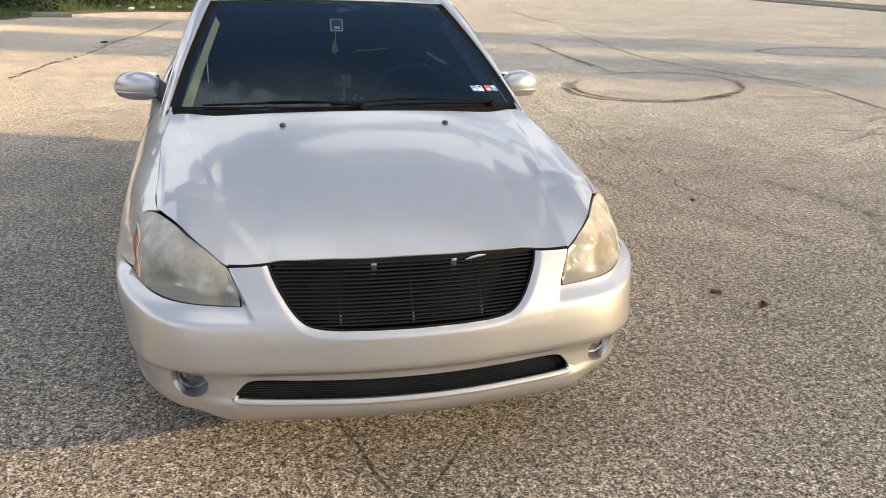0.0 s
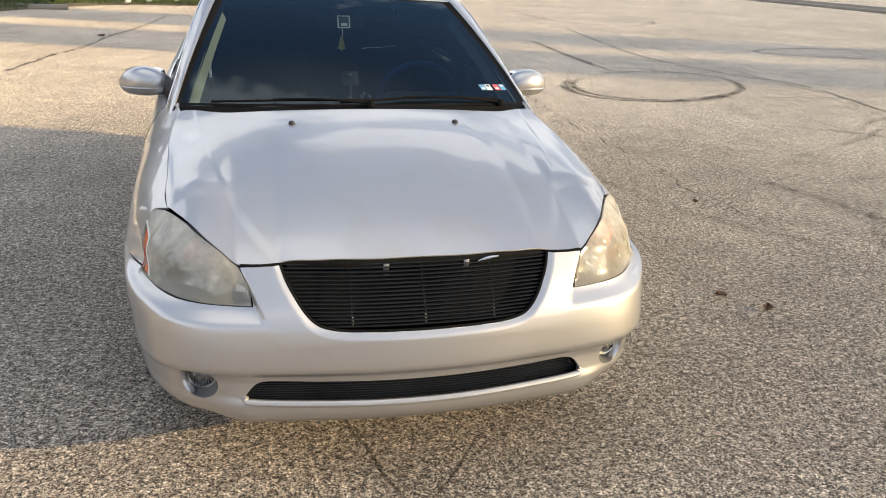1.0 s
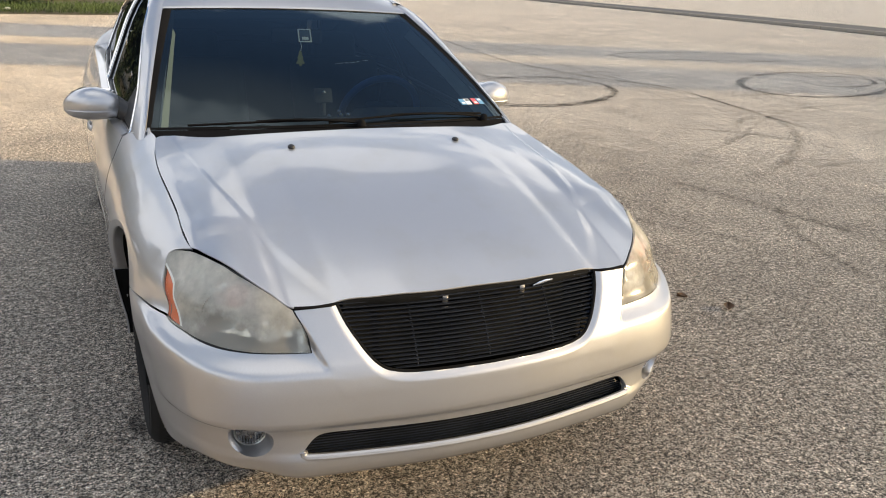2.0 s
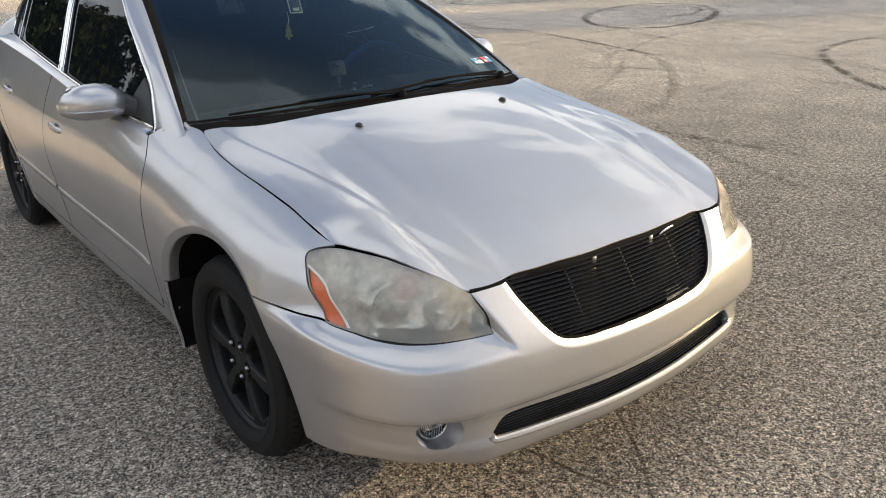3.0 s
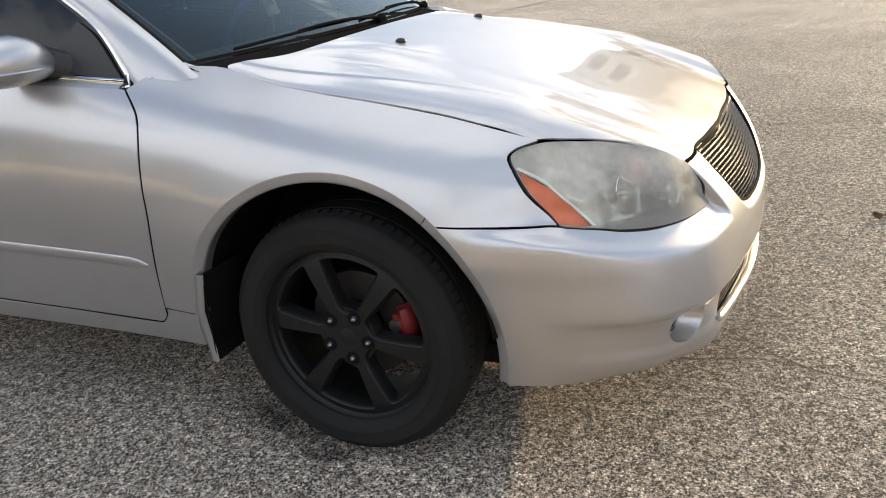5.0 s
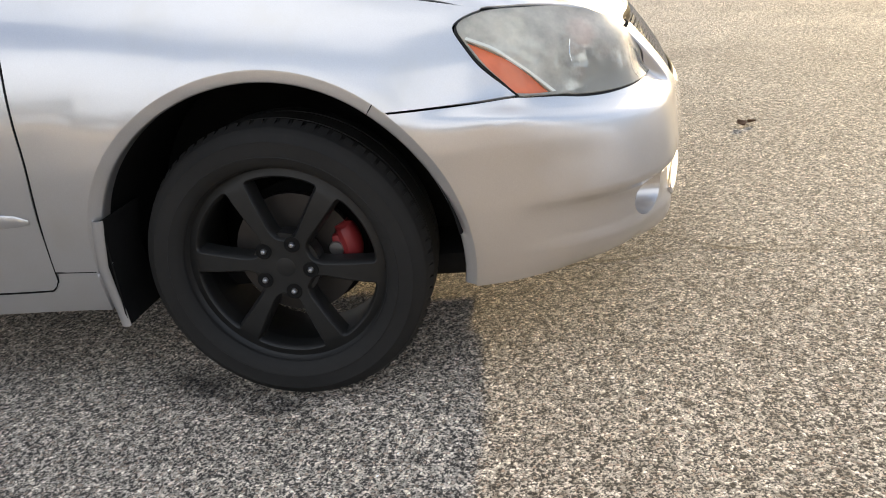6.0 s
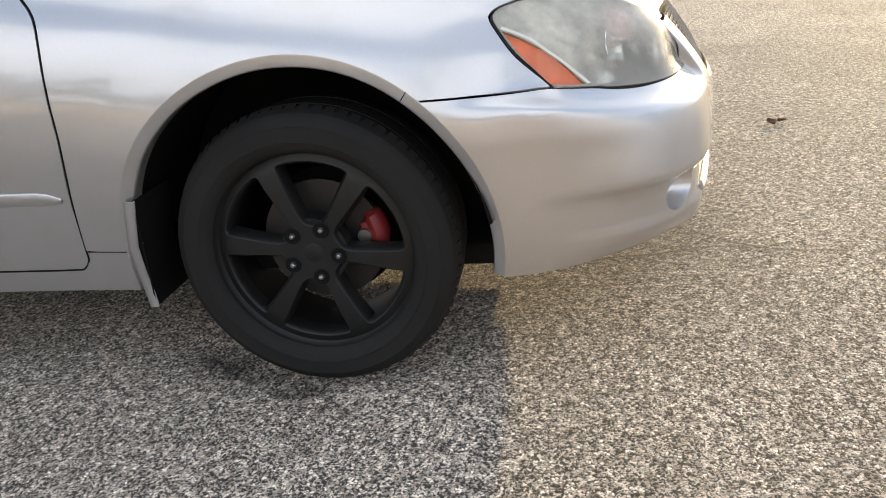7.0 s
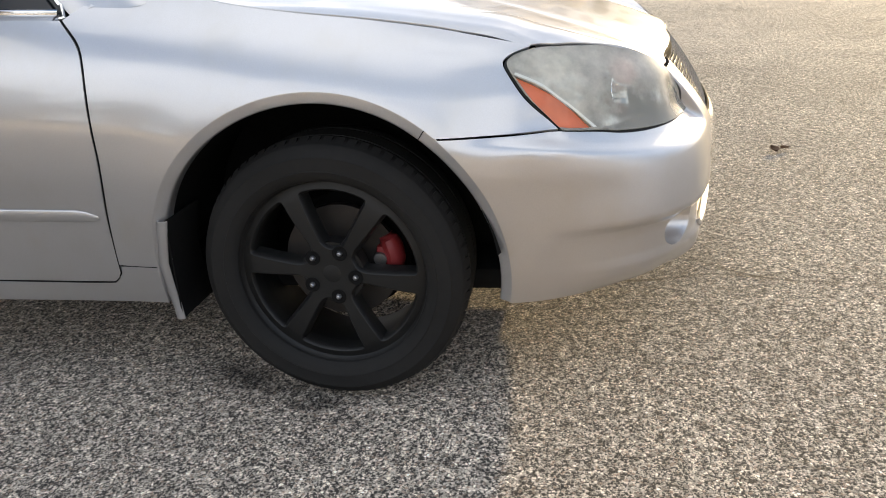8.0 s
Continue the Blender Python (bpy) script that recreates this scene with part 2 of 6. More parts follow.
def eased(xs, ys):
    """A monotone curve through the knots, without overshoot."""
    xs, ys = np.array(xs, float), np.array(ys, float)
    h = np.diff(xs)
    dl = np.diff(ys) / h
    m = np.zeros(len(xs))
    same = dl[:-1] * dl[1:] > 0
    m[1:-1][same] = 2 * dl[:-1][same] * dl[1:][same] / (dl[:-1] + dl[1:])[same]
    m[0], m[-1] = dl[0], dl[-1]

    def f(x):
        x = np.clip(np.asarray(x, float), xs[0], xs[-1])
        i = np.clip(np.searchsorted(xs, x, side="right") - 1, 0, len(h) - 1)
        u = (x - xs[i]) / h[i]
        return ((1 + 2 * u) * (1 - u) ** 2 * ys[i] + u * (1 - u) ** 2 * h[i] * m[i]
                + u * u * (3 - 2 * u) * ys[i + 1] + u * u * (u - 1) * h[i] * m[i + 1])
    return f


def smooth(u):
    u = np.clip(u, 0, 1)
    return u * u * (3 - 2 * u)


def arc(points, step=0.012, closed=False):
    """Points along a Catmull-Rom curve; a point given with a third value True is a sharp corner."""
    ps = [np.array(p[:2], float) for p in points]
    sharp = [len(p) > 2 and p[2] for p in points]
    n, out = len(ps), []
    for i in range(n if closed else n - 1):
        j = (i + 1) % n
        a, b = ps[i], ps[j]
        pre = ps[i - 1] if (closed or i > 0) else a
        post = ps[(j + 1) % n] if (closed or j < n - 1) else b
        ta = (b - a) if sharp[i] else (b - pre) / 2
        tb = (b - a) if sharp[j] else (post - a) / 2
        la, lb, lc = np.linalg.norm(ta), np.linalg.norm(tb), np.linalg.norm(b - a)
        ta, tb = (v * min(1, lc / max(l, 1e-9)) for v, l in ((ta, la), (tb, lb)))
        k = max(1, int(math.ceil(lc / step)))
        for q in range(k):
            u = q / k
            out.append((2 * u ** 3 - 3 * u * u + 1) * a + (u ** 3 - 2 * u * u + u) * ta
                       + (3 * u * u - 2 * u ** 3) * b + (u ** 3 - u * u) * tb)
    if not closed:
        out.append(ps[-1])
    return np.array(out)


def grow(loop, d):
    """The loop moved outwards by d."""
    t = np.roll(loop, -1, 0) - np.roll(loop, 1, 0)
    n = np.stack([t[:, 1], -t[:, 0]], 1)
    n /= np.maximum(np.linalg.norm(n, axis=1, keepdims=True), 1e-9)
    x, y = loop[:, 0], loop[:, 1]
    area = np.sum(x * np.roll(y, -1) - np.roll(x, -1) * y)
    return loop + n * d * (1 if area > 0 else -1)


def inside(loop, pts):
    """Which of the points lie inside the loop."""
    x, y = pts[:, 0], pts[:, 1]
    hit = np.zeros(len(pts), bool)
    for (x0, y0), (x1, y1) in zip(loop, np.roll(loop, -1, 0)):
        if y0 == y1:
            continue
        cut = ((y0 > y) != (y1 > y)) & (x < (x1 - x0) * (y - y0) / (y1 - y0) + x0)
        hit ^= cut
    return hit


def to_mesh(name, verts, faces, normals=None, smooth_faces=True):
    me = bpy.data.meshes.new(name)
    me.from_pydata([tuple(v) for v in verts], [], [tuple(int(i) for i in f) for f in faces])
    me.validate()
    if smooth_faces:
        me.polygons.foreach_set("use_smooth", [True] * len(me.polygons))
        if normals is not None and len(normals) == len(me.vertices):
            me.normals_split_custom_set_from_vertices([tuple(v) for v in normals])
    me.update()
    return me


def place(name, me, mat, parent=None, label="", m=None):
    ob = new(name, me)
    if mat is not None and not me.materials:
        me.materials.append(mat)
    if parent is not None:
        ob.parent = parent
    if m is not None:
        ob.matrix_basis = m
    if label:
        tagged(ob, label)
    return ob


def part(name, bm, mat, parent, label="", smooth_angle=35, m=None):
    """Links a bmesh as one mesh object under a thing."""
    bmesh.ops.recalc_face_normals(bm, faces=bm.faces)
    me = bpy.data.meshes.new(name)
    bm.to_mesh(me)
    bm.free()
    if smooth_angle:
        me.polygons.foreach_set("use_smooth", [True] * len(me.polygons))
        me.set_sharp_from_angle(angle=radians(smooth_angle))
    return place(name, me, mat, parent, label, m)


def shell(name, surf, outline, mat, parent, holes=(), step=0.03, depth=0.016, label="", lift=0.0, sign=1, guides=()):
    """A panel: the part of surf(u, v) inside the outline, with its edges turned inwards by depth."""
    loops = [np.array(outline)] + [np.array(h) for h in holes]
    pts, edges = [], []
    for lp in loops:
        b = len(pts)
        pts += [tuple(p) for p in lp]
        edges += [(b + i, b + (i + 1) % len(lp)) for i in range(len(lp))]
    lo, hi = loops[0].min(0), loops[0].max(0)
    gx, gy = np.meshgrid(np.arange(lo[0], hi[0], step), np.arange(lo[1], hi[1], step))
    grid = np.stack([gx.ravel(), gy.ravel()], 1)
    keep = inside(loops[0], grid)
    for lp in loops[1:]:
        keep &= ~inside(lp, grid)
    for line in guides:                      # folds: rows of corners laid along them
        line = np.array(line)
        on = inside(loops[0], line)
        for lp in loops[1:]:
            on &= ~inside(lp, line)
        rim = np.array(pts)
        on &= np.array([np.min(((rim - g) ** 2).sum(1)) > 0.003 ** 2 for g in line])
        pts += [tuple(p) for p in line[on]]
    rim = np.array(pts)
    grid = grid[keep]
    if len(grid):
        near = np.array([np.min(((rim - g) ** 2).sum(1)) for g in grid])
        grid = grid[near > (0.4 * step) ** 2]
    from_2d = [Vector(p) for p in pts] + [Vector(g) for g in grid]
    from mathutils import geometry
    v2, _, tris, _, _, _ = geometry.delaunay_2d_cdt(from_2d, edges, [], 0, 1e-6)
    uv = np.array([tuple(v) for v in v2])
    tris = np.array([t for t in tris if len(t) == 3])
    mid = uv[tris].mean(1)
    ok = inside(loops[0], mid)
    for lp in loops[1:]:
        ok &= ~inside(lp, mid)
    tris = tris[ok]

    def at(q):
        p = surf(q[:, 0], q[:, 1])
        e = 2e-3
        du = surf(q[:, 0] + e, q[:, 1]) - surf(q[:, 0] - e, q[:, 1])
        dv = surf(q[:, 0], q[:, 1] + e) - surf(q[:, 0], q[:, 1] - e)
        nn = np.cross(du, dv) * sign
        return p, nn / np.maximum(np.linalg.norm(nn, axis=1, keepdims=True), 1e-12)
    p, nrm = at(uv)
    a, b, c = p[tris[:, 0]], p[tris[:, 1]], p[tris[:, 2]]
    flip = (np.cross(b - a, c - a) * nrm[tris].mean(1)).sum(1) < 0
    tris[flip] = tris[flip][:, ::-1]
    p = p + nrm * lift
    verts, norms, faces = list(p), list(nrm), [tuple(t) for t in tris]
    if depth:
        for k, lp in enumerate(loops):
            q, qn = at(lp)
            q = q + qn * lift
            way = np.roll(q, -1, 0) - np.roll(q, 1, 0)
            side = np.cross(way, qn)
            side /= np.maximum(np.linalg.norm(side, axis=1, keepdims=True), 1e-12)
            x, y = lp[:, 0], lp[:, 1]
            area = np.sum(x * np.roll(y, -1) - np.roll(x, -1) * y)
            sgn = (1 if area > 0 else -1) * (1 if k == 0 else -1) * sign
            side = side * sgn
            base, n = len(verts), len(lp)
            soft = qn * 0.6 + side * 0.8
            verts += list(q) + list(q - qn * depth - side * 0.0015)
            norms += list(soft) + list(side)
            for i in range(n):
                j = (i + 1) % n
                f = (base + i, base + j, base + n + j, base + n + i)
                fn = np.cross(verts[f[1]] - verts[f[0]], verts[f[3]] - verts[f[0]])
                faces.append(f if fn @ side[i] > 0 else f[::-1])
    return place(name, to_mesh(name, verts, faces, norms), mat, parent, label)


def box(bm, size, at=(0, 0, 0), bevel=0.0, turn=None, seg=2):
    """Adds a box, its edges rounded."""
    made = bmesh.ops.create_cube(bm, size=1.0)["verts"]
    m = Matrix.Translation(at) @ (turn.to_4x4() if turn is not None else Matrix()) @ Matrix.Diagonal((*size, 1))
    bmesh.ops.transform(bm, matrix=m, verts=made)
    if bevel:
        es = list({e for v in made for e in v.link_edges})
        bmesh.ops.bevel(bm, geom=es, offset=bevel, segments=seg, affect="EDGES", profile=0.5)


def tube(bm, path, radius, sides=10, closed=False, squash=(1, 1), up=None):
    """Sweeps a round section along the path; radius may be a list."""
    ps = [Vector(p) for p in path]
    n = len(ps)
    rings = []
    for i, p in enumerate(ps):
        a = ps[(i - 1) % n] if (closed or i) else p
        b = ps[(i + 1) % n] if (closed or i < n - 1) else p
        d = (b - a).normalized()
        ref = Vector(up) if up is not None else (Vector((0, 0, 1)) if abs(d.z) < 0.9 else Vector((1, 0, 0)))
        u = d.cross(ref).normalized()
        w = u.cross(d)
        r = radius[i] if hasattr(radius, "__len__") else radius
        rings.append([bm.verts.new(p + (u * math.cos(k * math.tau / sides) * squash[0]
                                        + w * math.sin(k * math.tau / sides) * squash[1]) * r) for k in range(sides)])
    for i in range(n if closed else n - 1):
        a, b = rings[i], rings[(i + 1) % n]
        for k in range(sides):
            bm.faces.new((a[k], a[(k + 1) % sides], b[(k + 1) % sides], b[k]))
    if not closed:
        bm.faces.new(rings[0][::-1])
        bm.faces.new(rings[-1])


def lathe(bm, profile, seg=64, closed=True):
    """Turns a profile of (radius, along) about the x axis."""
    rings = []
    for r, x in profile:
        rings.append([bm.verts.new((x, r * math.cos(k * math.tau / seg), r * math.sin(k * math.tau / seg))) for k in range(seg)])
    n = len(rings)
    for i in range(n if closed else n - 1):
        a, b = rings[i], rings[(i + 1) % n]
        for k in range(seg):
            bm.faces.new((a[k], a[(k + 1) % seg], b[(k + 1) % seg], b[k]))


def loft(name, rows, mat, parent, label="", thick=0.0, m=None):
    """A surface through rows of points, with a back at that thickness."""
    rows = np.array(rows, float)
    nr, nc = rows.shape[:2]
    du, dv = np.gradient(rows, axis=1), np.gradient(rows, axis=0)
    nn = np.cross(du, dv)
    nn /= np.maximum(np.linalg.norm(nn, axis=2, keepdims=True), 1e-12)
    idx = np.arange(nr * nc).reshape(nr, nc)
    faces = [(idx[i, j], idx[i, j + 1], idx[i + 1, j + 1], idx[i + 1, j]) for i in range(nr - 1) for j in range(nc - 1)]
    verts, norms = list(rows.reshape(-1, 3)), list(nn.reshape(-1, 3))
    if thick:
        k = nr * nc
        verts += list((rows - nn * thick).reshape(-1, 3))
        norms += list((-nn).reshape(-1, 3))
        faces += [tuple(k + v for v in f[::-1]) for f in faces]
        ring = list(idx[0, :]) + list(idx[1:, -1]) + list(idx[-1, -2::-1]) + list(idx[-2:0, 0])
        for a, b in zip(ring, ring[1:] + ring[:1]):
            b0 = len(verts)
            quad = [verts[b], verts[a], verts[k + a], verts[k + b]]
            fn = np.cross(quad[1] - quad[0], quad[2] - quad[0])
            fn = fn / max(np.linalg.norm(fn), 1e-12)
            verts += quad
            norms += [fn] * 4
            faces.append((b0, b0 + 1, b0 + 2, b0 + 3))
    return place(name, to_mesh(name, verts, faces, norms), mat, parent, label, m)


# ---- the car's surfaces ----
AXLE, HUB, REAR_AXLE = 0.964, 0.321, 3.79
ARCH, ARCH_UP, ARCH_FORE = 0.387, 0.018, 0.007      # radius of the wheel opening, its centre above and ahead of the hub
PLAN = [(0.0, 0.060), (0.16, 0.066), (0.32, 0.085), (0.50, 0.112), (0.63, 0.150), (0.727, 0.222), (0.793, 0.33), (0.829, 0.44),
        (0.848, 0.60), (0.861, 0.80), (0.868, 1.05), (0.875, 1.5), (0.884, 2.2), (0.884, 3.0), (0.872, 3.8), (0.845, 4.3),
        (0.77, 4.62), (0.60, 4.78), (0.3, 4.85), (0.0, 4.865)]


def plan_curves():
    xs = np.array([-p[0] for p in PLAN[:0:-1]] + [p[0] for p in PLAN])
    ys = np.array([p[1] for p in PLAN[:0:-1]] + [p[1] for p in PLAN])
    s = np.concatenate([[0], np.cumsum(np.hypot(np.diff(xs), np.diff(ys)))])
    s -= s[len(PLAN) - 1]
    return spline(s, xs), spline(s, ys), s[-1]


PLAN_X, PLAN_Y, PLAN_END = plan_curves()
NOSE = eased([0.20, 0.24, 0.262, 0.275, 0.30, 0.325, 0.345, 0.39, 0.412, 0.424, 0.433, 0.445, 0.50, 0.550, 0.565, 0.573, 0.588, 0.60, 0.63, 0.67, 0.71, 0.74, 0.77, 0.80, 0.90],
             [0.13, 0.068, 0.045, 0.031, 0.020, 0.018, 0.024, 0.027, 0.022, 0.011, 0.003, 0.0, 0.004, 0.012, 0.016, 0.022, 0.043, 0.057, 0.078, 0.092, 0.106, 0.128, 0.152, 0.172, 0.24])
BEAK = eased([0.20, 0.50, 0.550, 0.57, 0.60, 0.65, 0.70, 0.75, 0.90], [0.0, 0.004, 0.012, 0.0185, 0.032, 0.062, 0.098, 0.138, 0.27])
FLANK = eased([0.15, 0.24, 0.30, 0.40, 0.50, 0.60, 0.67, 0.74, 0.81, 0.87, 0.91, 0.935, 0.955, 1.0],
              [0.10, 0.056, 0.040, 0.022, 0.009, 0.001, 0.002, 0.012, 0.034, 0.072, 0.114, 0.148, 0.180, 0.26])
DOOR = eased([0.15, 0.24, 0.30, 0.36, 0.50, 0.62, 0.70, 0.80, 0.88, 0.94, 1.0, 1.08, 1.2],
             [0.11, 0.070, 0.056, 0.046, 0.026, 0.008, 0.003, 0.016, 0.040, 0.066, 0.092, 0.125, 0.18])
FENDER_TOP = spline([0.30, 0.49, 0.63, 0.80, 1.0, 1.15, 1.268], [0.730, 0.796, 0.833, 0.866, 0.896, 0.921, 0.950])


def SHOULDER(y):
    """How far the shoulder drops towards the nose."""
    w = 1.3 - np.asarray(y, float)
    return -0.15 * ((w + np.sqrt(w * w + 0.01)) / 2) ** 1.2



MOUTH = arc([(0.0, 0.547), (0.22, 0.551), (0.295, 0.565), (0.338, 0.605), (0.378, 0.672), (0.392, 0.711), (0.394, 0.73)], 0.008)


def mouth_edge(x, z):
    """How far the skin is rolled in round the grille's opening."""
    ax = np.abs(x)
    deep = np.zeros(np.broadcast(ax, z).shape)
    ax, z = np.broadcast_arrays(ax, z)
    k = (ax < 0.44) & (z > 0.515)
    if k.any():
        d = np.sqrt(((np.stack([ax[k], z[k]], -1)[:, None, :] - MOUTH[None]) ** 2).sum(-1)).min(1)
        within = (z[k] > np.interp(ax[k], MOUTH[:, 0], MOUTH[:, 1])) & (ax[k] < 0.394)
        deep[k] = 0.010 * np.where(within, 1.0, (1 - smooth(d / 0.022)) ** 1.3)
    return deep


def ledge_line(y):
    """The height of the ledge under the lamp; it climbs towards the arch."""
    return 0.566 + 0.056 * smooth((y - 0.14) / 0.46)


def body(s, z):
    """The body's skin at the plan's length s (minus: the car's right) and height z."""
    s, z = np.asarray(s, float), np.asarray(z, float)
    x, y = PLAN_X(s), PLAN_Y(s)
    e = 1e-3
    tx, ty = PLAN_X(s + e) - PLAN_X(s - e), PLAN_Y(s + e) - PLAN_Y(s - e)
    ln = np.hypot(tx, ty)
    nx, ny = ty / ln, -tx / ln
    a = smooth((y - 0.24) / (0.34 - 0.09 * smooth((0.66 - z) / 0.08)))
    b = smooth((y - 1.15) / 0.7)
    low = np.minimum(1, np.maximum(0, (z - 0.5) / 0.2))
    side = FLANK(z - SHOULDER(y) * smooth(low))
    fold = 0.448 + (z - 0.576) * 0.58
    beak = smooth((fold + 0.012 - np.abs(x)) / 0.026) * (z > 0.5)
    tuck = 0.045 * smooth((np.abs(x) - 0.50) / 0.16) * np.clip((0.44 - z) / 0.18, 0, 1.3) ** 1.6
    rise = ledge_line(y)
    shift = (rise - 0.566) * smooth((z - 0.50) / 0.06) * smooth((0.67 - z) / 0.06)
    d = tuck * (1 - a) + (NOSE(z - shift) * (1 - beak) + BEAK(z) * beak) * (1 - a) + (side * (1 - b) + DOOR(z) * b) * a
    for ya in (AXLE, REAR_AXLE):
        r = np.hypot(y - ya + ARCH_FORE, z - HUB - ARCH_UP)
        d = d - (0.006 * smooth((ARCH + 0.14 - r) / 0.14)) * (np.abs(s) > 0.5)
    # the lamp turns its corner tightly
    lamp = smooth((z - 0.600) / 0.05) * smooth((0.800 - z) / 0.07)
    d = d + lamp * (0.010 * smooth((y - 0.405) / 0.05) * smooth((0.68 - y) / 0.14) - 0.014 * np.maximum(0, 1 - ((y - 0.345) / 0.12) ** 2) ** 2)
    # the ledge under the lamp, carried round the corner and up to the arch
    d = d + 0.014 * smooth((z - rise) / 0.022) * smooth((0.725 - z) / 0.09) * smooth((0.66 - y) / 0.24) * smooth((y - 0.24) / 0.18)
    d = d + mouth_edge(x - nx * d, z + 0 * s)
    return np.stack([x - nx * d, y - ny * d, z + 0 * s], -1)


S_GRID = np.linspace(0, PLAN_END * 0.97, 2600)


def along(z, x=None, y=None):
    """The plan's length at which the skin at height z has that x, or that y."""
    p = body(S_GRID, np.full_like(S_GRID, z))
    if x is not None:
        k = S_GRID < 1.3
        return float(np.interp(x, np.maximum.accumulate(p[k, 0]), S_GRID[k]))
    return float(np.interp(y, np.maximum.accumulate(p[:, 1]), S_GRID))


def sz(*points):
    """Outline points ('x' or 'y', value, z, sharp) as (s, z, sharp)."""
    return [(along(p[2], **{p[0]: p[1]}), p[2], len(p) > 3) for p in points]


HOOD_LIP = eased([0, 0.20, 0.34, 0.372, 0.40, 0.50, 0.55, 0.595, 0.63, 0.66, 0.72], [0.7225, 0.724, 0.7235, 0.720, 0.7145, 0.7125, 0.745, 0.7725, 0.789, 0.797, 0.802])
LIP_X = (0, 0.20, 0.386, 0.44, 0.50, 0.53, 0.56, 0.60, 0.64, 0.67, 0.69)
HOOD_FRONT = eased([*LIP_X, 0.72, 0.76], [0.189, 0.190] + [float(body(np.array([along(float(HOOD_LIP(x)) - 0.004, x=x)]), np.array([float(HOOD_LIP(x)) - 0.004]))[0][1]) + 0.003 for x in LIP_X[2:]] + [0.56, 0.72])


def fender_top(y):
    """The fender's inner top edge: x and z."""
    z = float(FENDER_TOP(y))
    return float(body(np.array([along(z, y=y)]), np.array([z]))[0][0]), z


EDGE_Y = np.linspace(0.50, 1.30, 13)
EDGE_X = spline(EDGE_Y, [fender_top(y)[0] for y in EDGE_Y])
EDGE_Z = spline(EDGE_Y, [fender_top(y)[1] for y in EDGE_Y])


def bonnet_raw(x, y):
    ax = np.abs(np.asarray(x, float))
    y = np.asarray(y, float)
    yf = HOOD_FRONT(ax)
    zr = 0.990 - 0.040 * (ax / 0.70) ** 2
    zl = HOOD_LIP(np.minimum(ax, 0.72))
    u = (y - yf) / (1.32 - yf)
    g = np.where(u < 0, u * 1.75, 1 - np.sign(1 - u) * np.abs(1 - u) ** 1.75)
    return zl + (zr - zl) * g


RIDGE = eased([0.10, 0.22, 0.30, 0.42, 0.57, 0.76, 0.92, 1.15, 1.35], [0.372, 0.398, 0.440, 0.492, 0.538, 0.578, 0.602, 0.632, 0.655])


def ridge_line(y):
    return RIDGE(y)


def ridge_wide(y):
    """The ridge's flank: broad in front, a line at the back."""
    return 0.046 - 0.030 * smooth((y - 0.15) / 0.8)


def ridge_high(y):
    return (0.0046 - 0.0024 * smooth((y - 0.3) / 0.7)) * smooth((y - 0.14) / 0.2)


def bonnet(x, y):
    """The bonnet's skin."""
    x, y = np.asarray(x, float), np.asarray(y, float)
    ax = np.abs(x)
    ex = EDGE_X(np.clip(y, 0.5, 1.3))
    miss = EDGE_Z(np.clip(y, 0.5, 1.3)) + 0.002 - bonnet_raw(ex, np.clip(y, 0.5, 1.3))
    z = bonnet_raw(x, y) + miss * smooth((ax - 0.28) / 0.38) ** 1.5 * smooth((y - HOOD_FRONT(ax) + 0.01) / 0.10)
    z = z + ridge_high(y) * smooth((ridge_line(y) - ax) / ridge_wide(y) + 0.5)
    return np.stack([x, y, z], -1)


GLASS_LINE = 0.795


def cabin(y, z):
    """The greenhouse's side at y and z: half its width."""
    y, z = np.asarray(y, float), np.asarray(z, float)
    return GLASS_LINE - 0.42 * (z - 0.92) - 0.9 * np.maximum(0, z - 1.22) ** 2 - 0.036 * (y - 2.5) ** 2


